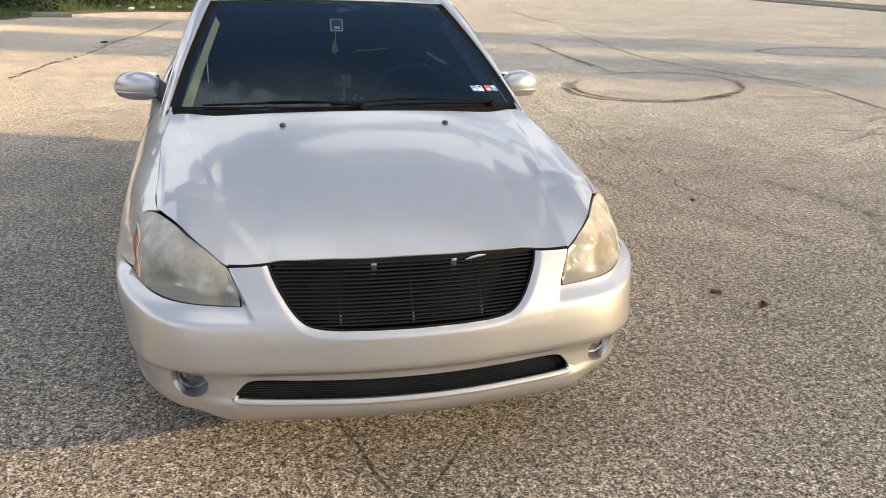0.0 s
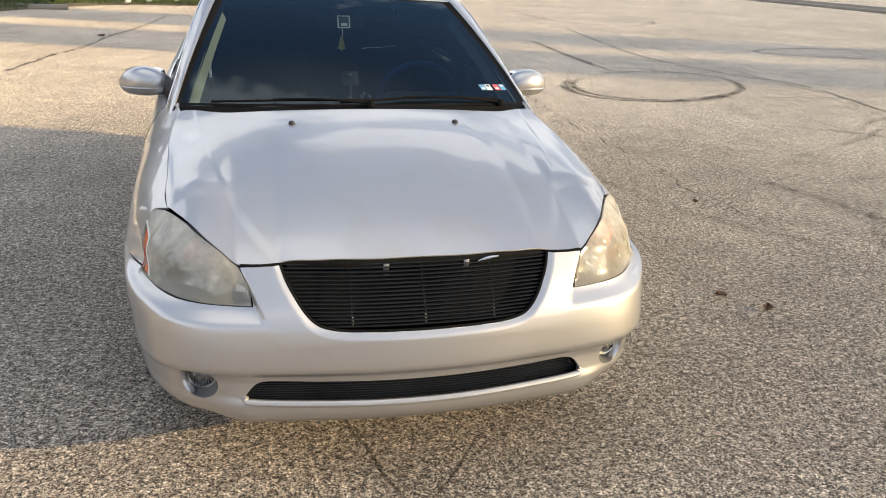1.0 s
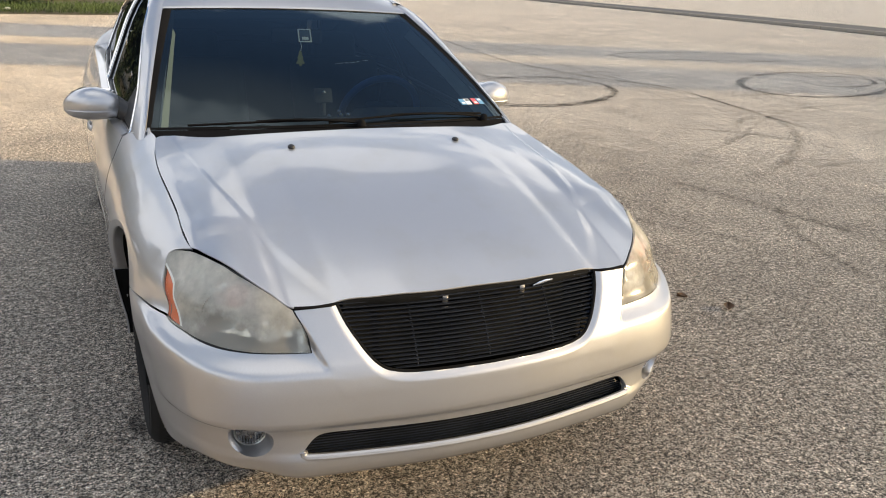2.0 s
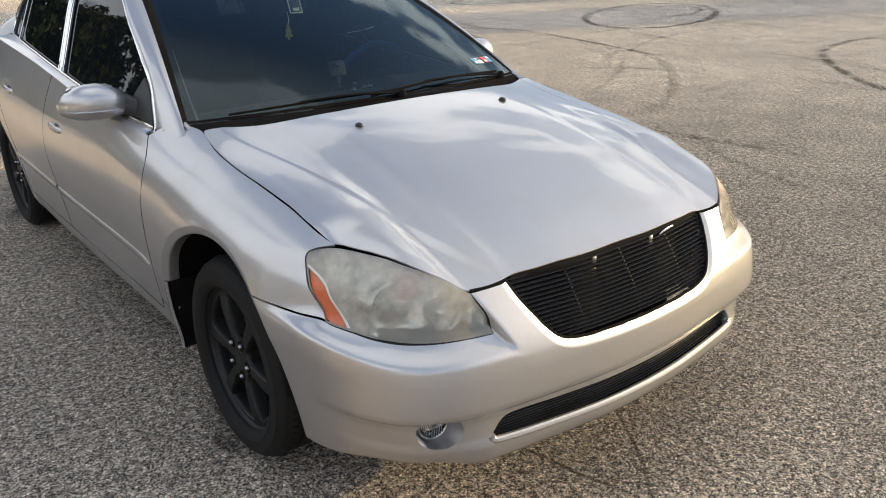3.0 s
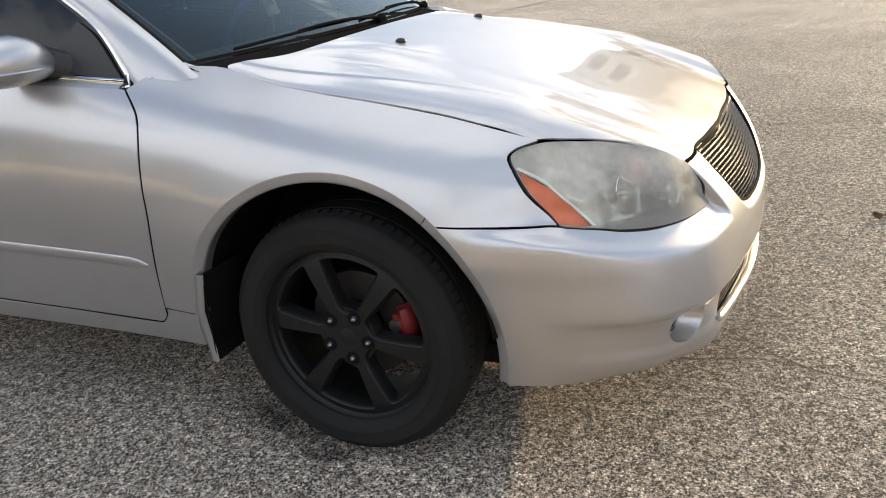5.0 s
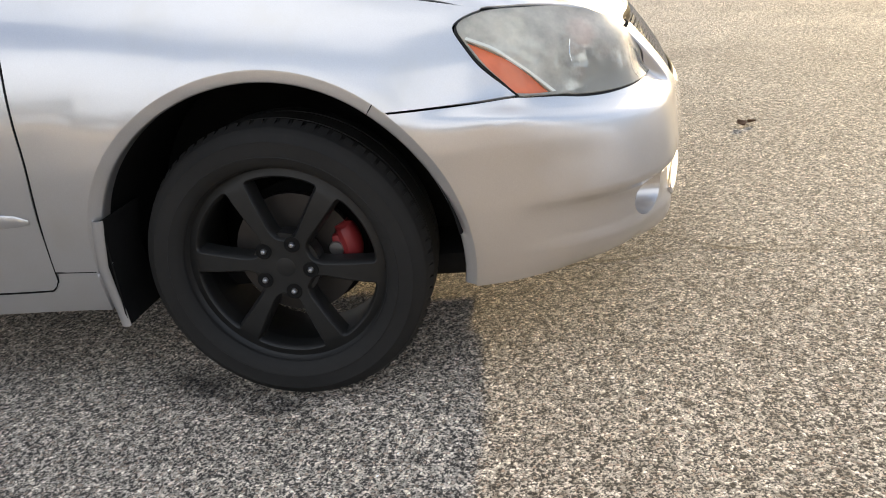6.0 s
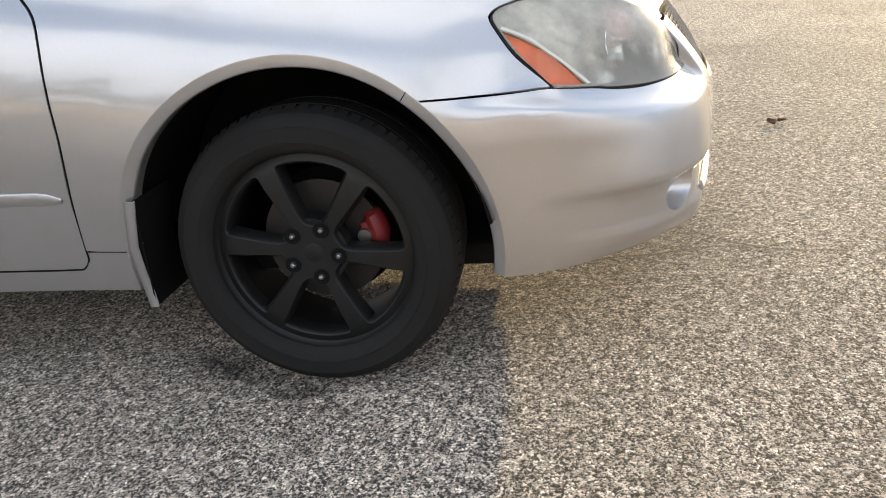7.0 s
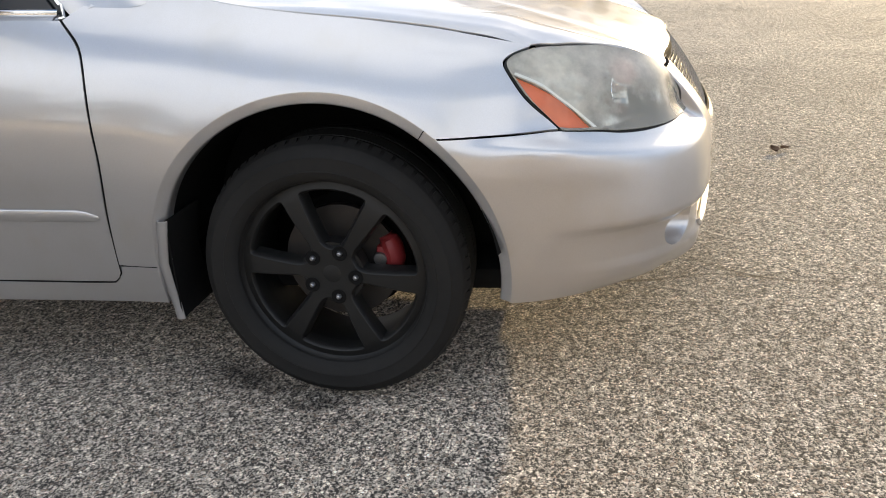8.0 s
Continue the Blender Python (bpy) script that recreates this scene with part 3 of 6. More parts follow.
def haze_material():
    """Headlight plastic gone cloudy and slightly yellow."""
    m = bpy.data.materials.new("clouded_headlight_plastic")
    m.use_nodes = True
    nt = m.node_tree
    nt.nodes.remove(nt.nodes["Principled BSDF"])
    tr = node(m, "ShaderNodeBsdfTransparent", Color=(0.93, 0.93, 0.88, 1))
    df = node(m, "ShaderNodeBsdfDiffuse", Color=(0.95, 0.91, 0.80, 1))
    tl = node(m, "ShaderNodeBsdfTranslucent", Color=(0.88, 0.85, 0.72, 1))
    gl = node(m, "ShaderNodeBsdfGlossy", Roughness=0.12)
    fr = node(m, "ShaderNodeFresnel", IOR=1.5)
    ad, m1, m2 = (node(m, "ShaderNodeMixShader", Fac=0.5) for _ in range(3))
    nz = noise_of(m, 9.0, 5, 0.6)
    amount = node(m, "ShaderNodeMapRange")
    amount.inputs["From Min"].default_value, amount.inputs["From Max"].default_value = 0.34, 0.66
    amount.inputs["To Min"].default_value, amount.inputs["To Max"].default_value = 0.31, 0.75
    # the upper, sunward side of the plastic has weathered most
    at = node(m, "ShaderNodeSeparateXYZ")
    link(m, coords(m), at.inputs[0])
    worn_lit = node(m, "ShaderNodeMapRange")
    for key, v in (("From Min", 0.61), ("From Max", 0.78), ("To Min", -0.20), ("To Max", 0.05)):
        worn_lit.inputs[key].default_value = v
    link(m, at.outputs[2], worn_lit.inputs["Value"])
    both = node(m, "ShaderNodeMath")
    both.operation = "ADD"
    link(m, nz.outputs["Fac"], both.inputs[0])
    link(m, worn_lit.outputs[0], both.inputs[1])
    link(m, both.outputs[0], amount.inputs["Value"])
    ad.inputs[0].default_value = 0.4
    link(m, df.outputs[0], ad.inputs[1])
    link(m, tl.outputs[0], ad.inputs[2])
    link(m, amount.outputs[0], m1.inputs[0])
    link(m, tr.outputs[0], m1.inputs[1])
    link(m, ad.outputs[0], m1.inputs[2])
    link(m, fr.outputs[0], m2.inputs[0])
    link(m, m1.outputs[0], m2.inputs[1])
    link(m, gl.outputs[0], m2.inputs[2])
    link(m, m2.outputs[0], nt.nodes["Material Output"].inputs["Surface"])
    return m


HAZE = haze_material()
WIPER = dull(grained("weathered_black_rubber", (0.013, 0.013, 0.0135), 1.0, 0.3, 60), 0.0)
CLEAR = glass_material("clear_lamp_plastic", (0.92, 0.92, 0.92), 0.05)
REFLECTOR = material("lamp_reflector", (0.72, 0.72, 0.70), 0.22, 1.0)
PROJECTOR = material("projector_glass", (0.8, 0.82, 0.85), 0.05, 0.9)
LAMP_EDGE = material("pale_lamp_edge", (0.66, 0.66, 0.60), 0.35, 0.2)
LAMP_GREY = grained("lamp_housing_grey", (0.86, 0.85, 0.80), 0.30, 0.2, 14, 0.85, 0.0)
bump(LAMP_GREY, noise_of(LAMP_GREY, 17.0, 1).outputs["Fac"], 0.8, 0.03)

# ---- ground ----
def ground_sheet():
    bm = bmesh.new()
    bmesh.ops.create_grid(bm, x_segments=4, y_segments=4, size=900)
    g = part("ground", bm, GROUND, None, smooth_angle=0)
    tagged(g, "worn pale aggregate asphalt of an open car park", "ground", kind="structure")


ground_sheet()

# ---- the car ----
car = new("car")
tagged(car, "silver four-door sedan with black wheels and black billet grille", "car")



def arch_points(a0, a1, n, yc=AXLE, r=ARCH + 0.024, zc=HUB + ARCH_UP):
    return [(yc - ARCH_FORE - r * math.cos(radians(a)), zc + r * math.sin(radians(a))) for a in np.linspace(a0, a1, n)]


def side(sg):
    return lambda u, v: body(sg * np.asarray(u), v)


# outline corners shared by neighbouring panels
SEAM_Y, SEAM_Z = 0.700, 0.643
LAMP_REAR = [("y", 0.438, 0.638, 1), ("y", 0.500, 0.702), ("y", 0.537, 0.752)]
LAMP_TOP = [("y", 0.549, 0.777), ("y", 0.532, 0.789), ("y", 0.490, 0.796), ("x", 0.66, 0.791), ("x", 0.63, 0.786), ("x", 0.595, 0.770), ("x", 0.55, 0.743), ("x", 0.50, 0.707, 1)]
LAMP_INNER = [("x", 0.478, 0.655), ("x", 0.469, 0.607, 1)]
LAMP_LOW = [("x", 0.56, 0.609), ("x", 0.64, 0.610), ("y", 0.275, 0.612), ("y", 0.318, 0.618), ("y", 0.362, 0.628)]


def bumper():
    a = math.degrees(math.asin((SEAM_Z - HUB - ARCH_UP) / (ARCH + 0.024)))
    arch = arch_points(-11.5, a, 14)
    half = [("y", y, z) for y, z in arch]
    half[0], half[-1] = half[0] + (1,), half[-1] + (1,)
    half += [("y", 0.57, 0.640), LAMP_REAR[0]] + LAMP_LOW[::-1] + [LAMP_INNER[1], LAMP_INNER[0], LAMP_TOP[-1]]
    half += [("x", 0.392, 0.711, 1), ("x", 0.378, 0.672), ("x", 0.338, 0.605), ("x", 0.295, 0.565), ("x", 0.22, 0.551)]
    pts = sz(*half)
    low = [(along(0.262, x=x), z, False) for x, z in ((0.2, 0.258), (0.4, 0.257), (0.6, 0.258))] + [(along(0.262, y=0.4), 0.262, False)]
    right = pts[::1]
    loop = low + right                       # from the nose's foot out to the arch, back along the top to the grille
    full = [(s, z, k) for s, z, k in loop] + [(0.0, 0.547, False)] + [(-s, z, k) for s, z, k in loop[::-1]] + [(0.0, 0.258, False)]
    outline = arc(full, 0.01, True)
    lower = [(along(0.36, x=0.30), 0.396, False), (along(0.36, x=0.435), 0.400, False), (along(0.36, x=0.472), 0.390, False), (along(0.36, x=0.503), 0.350, False), (along(0.36, x=0.494), 0.336, False),
             (along(0.36, x=0.30), 0.329, False)]
    hole = arc(lower + [(0, 0.326, False)] + [(-s, z, k) for s, z, k in lower[::-1]] + [(0, 0.393, False)], 0.012, True)
    fogs = []
    for sg in (1, -1):
        c = along(0.385, x=0.628) * sg
        fogs.append(np.array([(c + 0.066 * math.cos(q), 0.382 + 0.049 * math.sin(q)) for q in np.linspace(0, math.tau, 40, endpoint=False)]))
    zs = np.arange(0.50, 0.71, 0.006)
    across = np.linspace(0, 1.2, 2400)
    xs = PLAN_X(across)
    folds = []
    for sg in (-1, 1):
        for k in (0.012, 0.0055, -0.001, -0.0075, -0.014, -0.022):
            folds.append(np.stack([sg * np.interp(0.448 + (zs - 0.576) * 0.58 + k, xs, across), zs], 1))
        run = np.arange(0.47, 0.98, 0.012)
        for k in np.linspace(-0.004, 0.030, 8):
            bend = np.arange(0.70, 1.40, 0.010)
            folds.append(np.stack([sg * bend, ledge_line(body(bend, np.full_like(bend, 0.60))[:, 1]) + k], 1))
        for z in (0.405, 0.412, 0.418, 0.424, 0.429, 0.434, 0.440, 0.447):
            wide = np.arange(0.02, 0.95, 0.014)
            folds.append(np.stack([sg * wide, np.full_like(wide, z)], 1))
        for z in (0.545, 0.555, 0.5605, 0.565, 0.570, 0.578, 0.588):
            folds.append(np.stack([sg * run, np.full_like(run, z)], 1))
    for off in (0.006, 0.012, 0.018, 0.024):
        t = np.gradient(MOUTH, axis=0)
        n = np.stack([t[:, 1], -t[:, 0]], 1) / np.linalg.norm(t, axis=1, keepdims=True)
        q = MOUTH + n * off
        for sg in (-1, 1):
            folds.append(np.array([(sg * along(float(z), x=max(float(x), 0.0)), z) for x, z in q if z < 0.71]))
    shell("front_bumper", body, outline, PAINT, car, [hole] + fogs, 0.012, 0.022, guides=folds)
    return hole, fogs


LOWER_HOLE, FOG_HOLES = bumper()


def bumper_trim():
    """The rolled lip under the lower opening, the rubber between bonnet and bumper."""
    loop = LOWER_HOLE[np.argsort(LOWER_HOLE[:, 0])]
    low = [p for p in loop if p[1] < 0.352]
    q = body(np.array([p[0] for p in low]), np.array([p[1] for p in low]))
    q[:, 1] += 0.002
    bm = bmesh.new()
    tube(bm, q, 0.0105, 10)
    part("lower_lip", bm, PAINT, car)
    for sg in (-1, 1):
        pts = [(sg * x, float(HOOD_FRONT(x)) + 0.001, 0.7115) for x in np.linspace(0.388, 0.500, 12)]
        bm = bmesh.new()
        tube(bm, pts, 0.0045, 8)
        part("bumper_seal", bm, WIPER, car)


bumper_trim()


def fender(sg):
    a = math.degrees(math.asin((SEAM_Z + 0.004 - HUB - ARCH_UP) / (ARCH + 0.024)))
    arch = arch_points(a, 178.5, 30)
    pts = [("y", y, z) for y, z in arch]
    pts[0], pts[-1] = pts[0] + (1,), pts[-1] + (1,)
    pts += [("y", 1.475, 0.358, 1), ("y", 1.460, 0.48), ("y", 1.439, 0.62), ("y", 1.440, 0.79), ("y", 1.455, 0.86), ("y", 1.506, 0.915, 1)]
    pts += [("y", 1.45, 0.948), ("y", 1.385, 0.960, 1), ("y", 1.300, 0.955, 1)]
    pts += [("y", y, fender_top(y)[1]) for y in (1.268, 1.15, 1.0, 0.85, 0.7, 0.6)] + [("y", 0.500, 0.801, 1)]
    pts += [("y", 0.536, 0.7915), ("y", 0.5525, 0.7775), ("y", 0.540, 0.7515), ("y", 0.503, 0.7008), ("y", 0.442, 0.6425, 1)]
    pts += [("y", 0.57, 0.6445)]
    outline = arc(sz(*pts), 0.01, True)
    shell("front_fender", side(sg), outline, PAINT, car, (), 0.02, 0.012, sign=sg)


for sg in (-1, 1):
    fender(sg)


def arch_lip(sg, a0, a1, ya=AXLE):
    """The raised painted lip round a wheel opening."""
    rows = []
    for dr, lift in ((0.0255, -0.0005), (0.0235, -0.0007), (0.020, -0.0022), (0.010, -0.0068), (0.002, -0.0102), (-0.001, -0.013), (-0.002, -0.02), (-0.001, -0.045)):
        row = []
        for a in np.linspace(radians(a0), radians(a1), 48):
            y, z = ya - ARCH_FORE - (ARCH + dr) * math.cos(a), HUB + ARCH_UP + (ARCH + dr) * math.sin(a)
            p = body(np.array([sg * along(z, y=y)]), np.array([z]))[0]
            row.append(p + np.array((sg * lift, 0, 0)))
        rows.append(row)
    loft("arch_lip", rows if sg < 0 else rows[::-1], PAINT, car)


SEAM_ANGLE = math.degrees(math.asin((SEAM_Z + 0.002 - HUB - ARCH_UP) / ARCH))
for sg in (-1, 1):
    arch_lip(sg, -11, SEAM_ANGLE - 0.15)
    arch_lip(sg, SEAM_ANGLE + 0.15, 177)
    arch_lip(sg, -4, 184, REAR_AXLE)


def hood():
    edge = [(float(EDGE_X(y)) - 0.0034, y) for y in (1.268, 1.15, 1.0, 0.85, 0.7, 0.6, 0.508)]
    front = [(x, float(HOOD_FRONT(x)) + 0.0018) for x in (0.665, 0.64, 0.60, 0.55, 0.50, 0.44, 0.386, 0.28, 0.14)]
    half = [(0.30, 1.150, False), (0.52, 1.198, False), (0.655, 1.268, False)] + [(x, y, i in (6,)) for i, (x, y) in enumerate(edge)] + [(x, y, False) for x, y in front]
    full = half + [(0, float(HOOD_FRONT(0)) + 0.004, False)] + [(-x, y, k) for x, y, k in half[::-1]] + [(0, 1.138, False)]
    ys = np.arange(0.17, 1.28, 0.016)
    folds = [np.stack([sg * (ridge_line(ys) + k * ridge_wide(ys)), ys], 1) for sg in (-1, 1) for k in (-0.5, -0.3, -0.1, 0.1, 0.3, 0.5)]
    shell("hood", bonnet, arc(full, 0.012, True), PAINT, car, (), 0.02, 0.007, guides=folds)


hood()


def gap_backing():
    """Dark channels under the panel gaps and the engine bay behind the grille."""
    for sg in (-1, 1):
        rows = []
        for off, dz in ((0.60, -0.045), (0.715, -0.045), (0.735, -0.06)):
            rows.append([(sg * off, y, float(bonnet(0.69, y)[2]) + dz) for y in np.linspace(0.56, 1.34, 20)])
        loft("gutter", rows, LINER, car, thick=0.004)
    bm = bmesh.new()
    box(bm, (1.0, 0.9, 0.36), (0, 0.86, 0.44), 0.02)
    part("engine_bay", bm, LINER, car)
    bm = bmesh.new()
    box(bm, (0.86, 0.05, 0.40), (0, 0.36, 0.52), 0.01)
    part("radiator", bm, LINER, car)
    bm = bmesh.new()
    box(bm, (1.34, 4.0, 0.06), (0, 2.55, 0.255), 0.02)
    part("floor_pan", bm, LINER, car)
    bm = bmesh.new()
    box(bm, (1.2, 0.9, 0.45), (0, 4.2, 0.52), 0.05)
    part("boot_tub", bm, LINER, car)
    bm = bmesh.new()
    box(bm, (1.30, 0.06, 0.09), (0, 0.50, 0.255), 0.02)
    part("crossmember", bm, LINER, car)
    # hidden tray, added to block low sun and set the shadow's front edge
    bm = bmesh.new()
    box(bm, (1.00, 0.45, 0.030), (0, 0.515, 0.212), 0.012)
    part("shadow_tray", bm, LINER, car)


gap_backing()


def headlight(sg):
    lamp = new("headlight")
    lamp.parent = car
    pts = [LAMP_REAR[0], *LAMP_REAR[1:], *LAMP_TOP, *LAMP_INNER, *LAMP_LOW]
    base = sz(*pts)
    outline = arc(base, 0.008, True)
    mid = outline.mean(0)

    def inset(k, d):
        v = outline - mid
        ln = np.linalg.norm(v, axis=1, keepdims=True)
        return mid + v * np.maximum(0.05, (ln - d) / ln) * k
    # black rubber rim, clear cover, bowl behind
    shell("surround", side(sg), inset(1, 0.001), SATIN, lamp, [inset(1, 0.0062)[::-1]], 0.02, 0.02, sign=sg, lift=-0.003)
    mk = sz(("y", 0.441, 0.6445, 1), ("y", 0.493, 0.7005), ("y", 0.530, 0.750, 1), ("y", 0.487, 0.7285), ("y", 0.448, 0.7035), ("y", 0.411, 0.672), ("y", 0.376, 0.637, 1), ("y", 0.411, 0.640))
    amber = arc(mk, 0.008, True)
    shell("lens", side(sg), inset(1, 0.0046), HAZE, lamp, [amber], 0.02, 0.008, sign=sg, lift=0.004)
    shell("housing", side(sg), inset(1, 0.010), LAMP_GREY, lamp, (), 0.02, 0.0, sign=sg, lift=-0.075)
    wall = []
    for lift in (-0.004, -0.03, -0.055, -0.075):
        ring = inset(1, 0.010)
        p = body(sg * ring[:, 0], ring[:, 1])
        n = np.cross(body(sg * ring[:, 0] + sg * 2e-3, ring[:, 1]) - p, body(sg * ring[:, 0], ring[:, 1] + 2e-3) - p) * sg
        n /= np.linalg.norm(n, axis=1, keepdims=True)
        q = p + n * lift
        wall.append(np.concatenate([q, q[:1]]))
    loft("bowl", wall, LAMP_GREY, lamp)
    # side marker: amber with a pale edge
    shell("side_marker", side(sg), amber, AMBER, lamp, (), 0.015, 0.004, "amber side reflector", sign=sg, lift=-0.004)
    edge = sz(("y", 0.531, 0.752, 1), ("y", 0.487, 0.730), ("y", 0.448, 0.705), ("y", 0.411, 0.6735), ("y", 0.374, 0.637, 1), ("y", 0.368, 0.637, 1), ("y", 0.407, 0.6755), ("y", 0.446, 0.7085), ("y", 0.485, 0.7335), ("y", 0.528, 0.7555, 1))
    shell("trim_strip", side(sg), arc(edge, 0.008, True), LAMP_EDGE, lamp, (), 0.012, 0.018, sign=sg, lift=0.0055)

    def within(x, z, deep):
        """A point that deep behind the lens, and the lens's outward direction there."""
        a = along(z, x=x)
        p, e = body(np.array([sg * a]), np.array([z]))[0], 4e-3
        du = body(np.array([sg * a + sg * e]), np.array([z]))[0] - p
        dv = body(np.array([sg * a]), np.array([z + e]))[0] - p
        n = np.cross(du, dv) * sg
        n /= np.linalg.norm(n)
        return Vector(p - n * deep), Vector(n)

    def cup(x, z, r, deep, name, way, sink):
        p = within(x, z, sink)[0]
        d = Vector((sg * way[0], way[1], way[2])).normalized()
        m = Matrix.Translation(p) @ d.to_track_quat("-X", "Z").to_matrix().to_4x4()
        bm = bmesh.new()
        lathe(bm, [(0.004, deep), (r * 0.45, deep * 0.85), (r * 0.8, deep * 0.45), (r, 0.0), (r * 1.07, -0.002), (r * 1.10, 0.004), (r * 0.85, deep * 0.6), (r * 0.45, deep), (0.004, deep * 1.1)], 20, False)
        c = part(name, bm, REFLECTOR, lamp, m=m, smooth_angle=12)
        bm = bmesh.new()
        lathe(bm, [(0.0005, -deep * 0.1), (r * 0.16, deep * 0.05), (r * 0.2, deep * 0.4), (r * 0.2, deep * 0.9), (0.0005, deep * 0.9)], 16, False)
        part("bulb", bm, CLEAR, c)
        return m
    cup(0.672, 0.690, 0.046, 0.045, "low_beam_reflector", (0.28, -0.93, 0.20), 0.020)
    m = cup(0.570, 0.672, 0.042, 0.040, "high_beam_reflector", (0.15, -0.97, 0.15), 0.018)
    bm = bmesh.new()
    bmesh.ops.create_uvsphere(bm, u_segments=24, v_segments=14, radius=0.023)
    part("projector", bm, PROJECTOR, lamp, "round glass projector", m=m @ Matrix.Translation((0.022, 0, 0)))
    # orange turn bulb in its own round chamber
    p, n = within(0.632, 0.738, 0.031)
    bm = bmesh.new()
    bmesh.ops.create_uvsphere(bm, u_segments=20, v_segments=12, radius=0.034)
    bmesh.ops.scale(bm, vec=(1.1, 1.0, 0.95), verts=bm.verts)
    t = part("turn_bulb", bm, AMBER, lamp, "orange turn signal bulb", m=Matrix.Translation(p))
    q = n.to_track_quat("Y", "Z").to_matrix().to_4x4()
    bm = bmesh.new()
    tube(bm, [q @ Vector((0.038 * math.cos(a), 0.012, 0.036 * math.sin(a))) for a in np.linspace(0, math.tau, 28, endpoint=False)], 0.004, 8, True)
    part("bulb_ring", bm, REFLECTOR, t)
    # dark lower tray of the lamp, below the beams
    rows = []
    for z, deep in ((0.616, 0.012), (0.628, 0.030), (0.640, 0.060)):
        rows.append([within(x, z, deep)[0] for x in np.linspace(0.500, 0.715, 14)])
    loft("lamp_tray", rows if sg > 0 else rows[::-1], SATIN, lamp, "dark lower lamp tray", 0.003)


for sg in (-1, 1):
    headlight(sg)


def skin_row(x0, x1, z, back, n=33):
    """Points across the nose at height z, set back from the skin."""
    s0, s1 = along(z, x=abs(x0)) * np.sign(x0), along(z, x=abs(x1)) * np.sign(x1)
    p = body(np.linspace(s0, s1, n), np.full(n, z))
    p[:, 1] += back
    return p


def billet_bar(path, high, deep):
    """A flat bar along the path."""
    bm = bmesh.new()
    rings = []
    for p in path:
        x, y, z = p
        rings.append([bm.verts.new((x, y + a, z + b)) for a, b in ((0, -high / 2), (0, high / 2), (deep, high / 2), (deep, -high / 2))])
    for a, b in zip(rings, rings[1:]):
        for k in range(4):
            bm.faces.new((a[k], a[(k + 1) % 4], b[(k + 1) % 4], b[k]))
    bm.faces.new(rings[0])
    bm.faces.new(rings[-1][::-1])
    return bm


GRILLE_W = eased([0.548, 0.556, 0.570, 0.605, 0.672, 0.711, 0.74], [0.18, 0.25, 0.30, 0.336, 0.375, 0.386, 0.39])


def grille():
    g = new("grille")
    g.parent = car
    tagged(g, "black horizontal bar billet grille")
    n = 17
    for i in range(n):
        z = 0.560 + i * (0.710 - 0.560) / (n - 1)
        w = float(GRILLE_W(z))
        part("slat", billet_bar(skin_row(-w, w, z, 0.006), 0.0030, 0.009), SLAT, g, smooth_angle=30)
    for x in (-0.205, 0.0, 0.205):
        bm = bmesh.new()
        tube(bm, [skin_row(x - 0.001, x + 0.001, z, 0.0205, 3)[1] for z in np.linspace(0.555, 0.706, 12)], 0.003, 6)
        part("upright", bm, SLAT, g)
    bm = bmesh.new()
    rows = [skin_row(-float(GRILLE_W(z)) - 0.01, float(GRILLE_W(z)) + 0.01, z, 0.06) for z in np.linspace(0.545, 0.718, 8)]
    loft("backing", rows, LINER, g)
    # dark top strip under the bonnet lip, with clips
    rows = [[(x, float(HOOD_FRONT(abs(x))) + dy, float(HOOD_LIP(abs(x))) + dz) for x in np.linspace(-0.374, 0.374, 41)] for dy, dz in ((0.003, -0.027), (-0.001, -0.014), (0.001, -0.004), (0.010, -0.004))]
    loft("top_strip", rows, LINER, g, thick=0.004)
    for x in (-0.10, 0.135):
        bm = bmesh.new()
        box(bm, (0.016, 0.006, 0.024), (x, float(HOOD_FRONT(abs(x))) - 0.001, float(HOOD_LIP(abs(x))) - 0.026), 0.002)
        part("clip", bm, STEEL, g)
    bm = bmesh.new()
    tube(bm, [(x, float(HOOD_FRONT(x)) - 0.005, float(HOOD_LIP(x)) - dz) for x, dz in ((0.170, 0.020), (0.190, 0.015), (0.210, 0.011), (0.232, 0.009))], [0.0015, 0.005, 0.005, 0.0015], 8, squash=(0.4, 1.0))
    part("loose_strip", bm, CHROME, g, "bent bright strip caught under the hood lip")
    # rim
    half = [(float(x), float(z)) for x, z in MOUTH if z < 0.714]
    path = [skin_row(x - 0.001, x + 0.001, z, 0.002, 3)[1] for x, z in [(-x, z) for x, z in half[:0:-1]] + half]
    bm = bmesh.new()
    tube(bm, path, 0.0045, 8)
    part("rim", bm, LINER, g)



grille()


def lower_grille():
    g = new("lower_grille")
    g.parent = car
    tagged(g, "black lower bumper grille with fine bars")
    for i in range(10):
        z = 0.330 + i * 0.0072
        w = 0.497 - 0.045 * max(0, (z - 0.35) / 0.045)
        part("slat", billet_bar(skin_row(-w, w, z, 0.022), 0.003, 0.010), SLAT, g, smooth_angle=30)
    loft("backing", [skin_row(-0.525, 0.525, z, k) for z, k in ((0.318, 0.012), (0.320, 0.05), (0.34, 0.06), (0.39, 0.06), (0.408, 0.05), (0.410, 0.012))], LINER, g)


lower_grille()


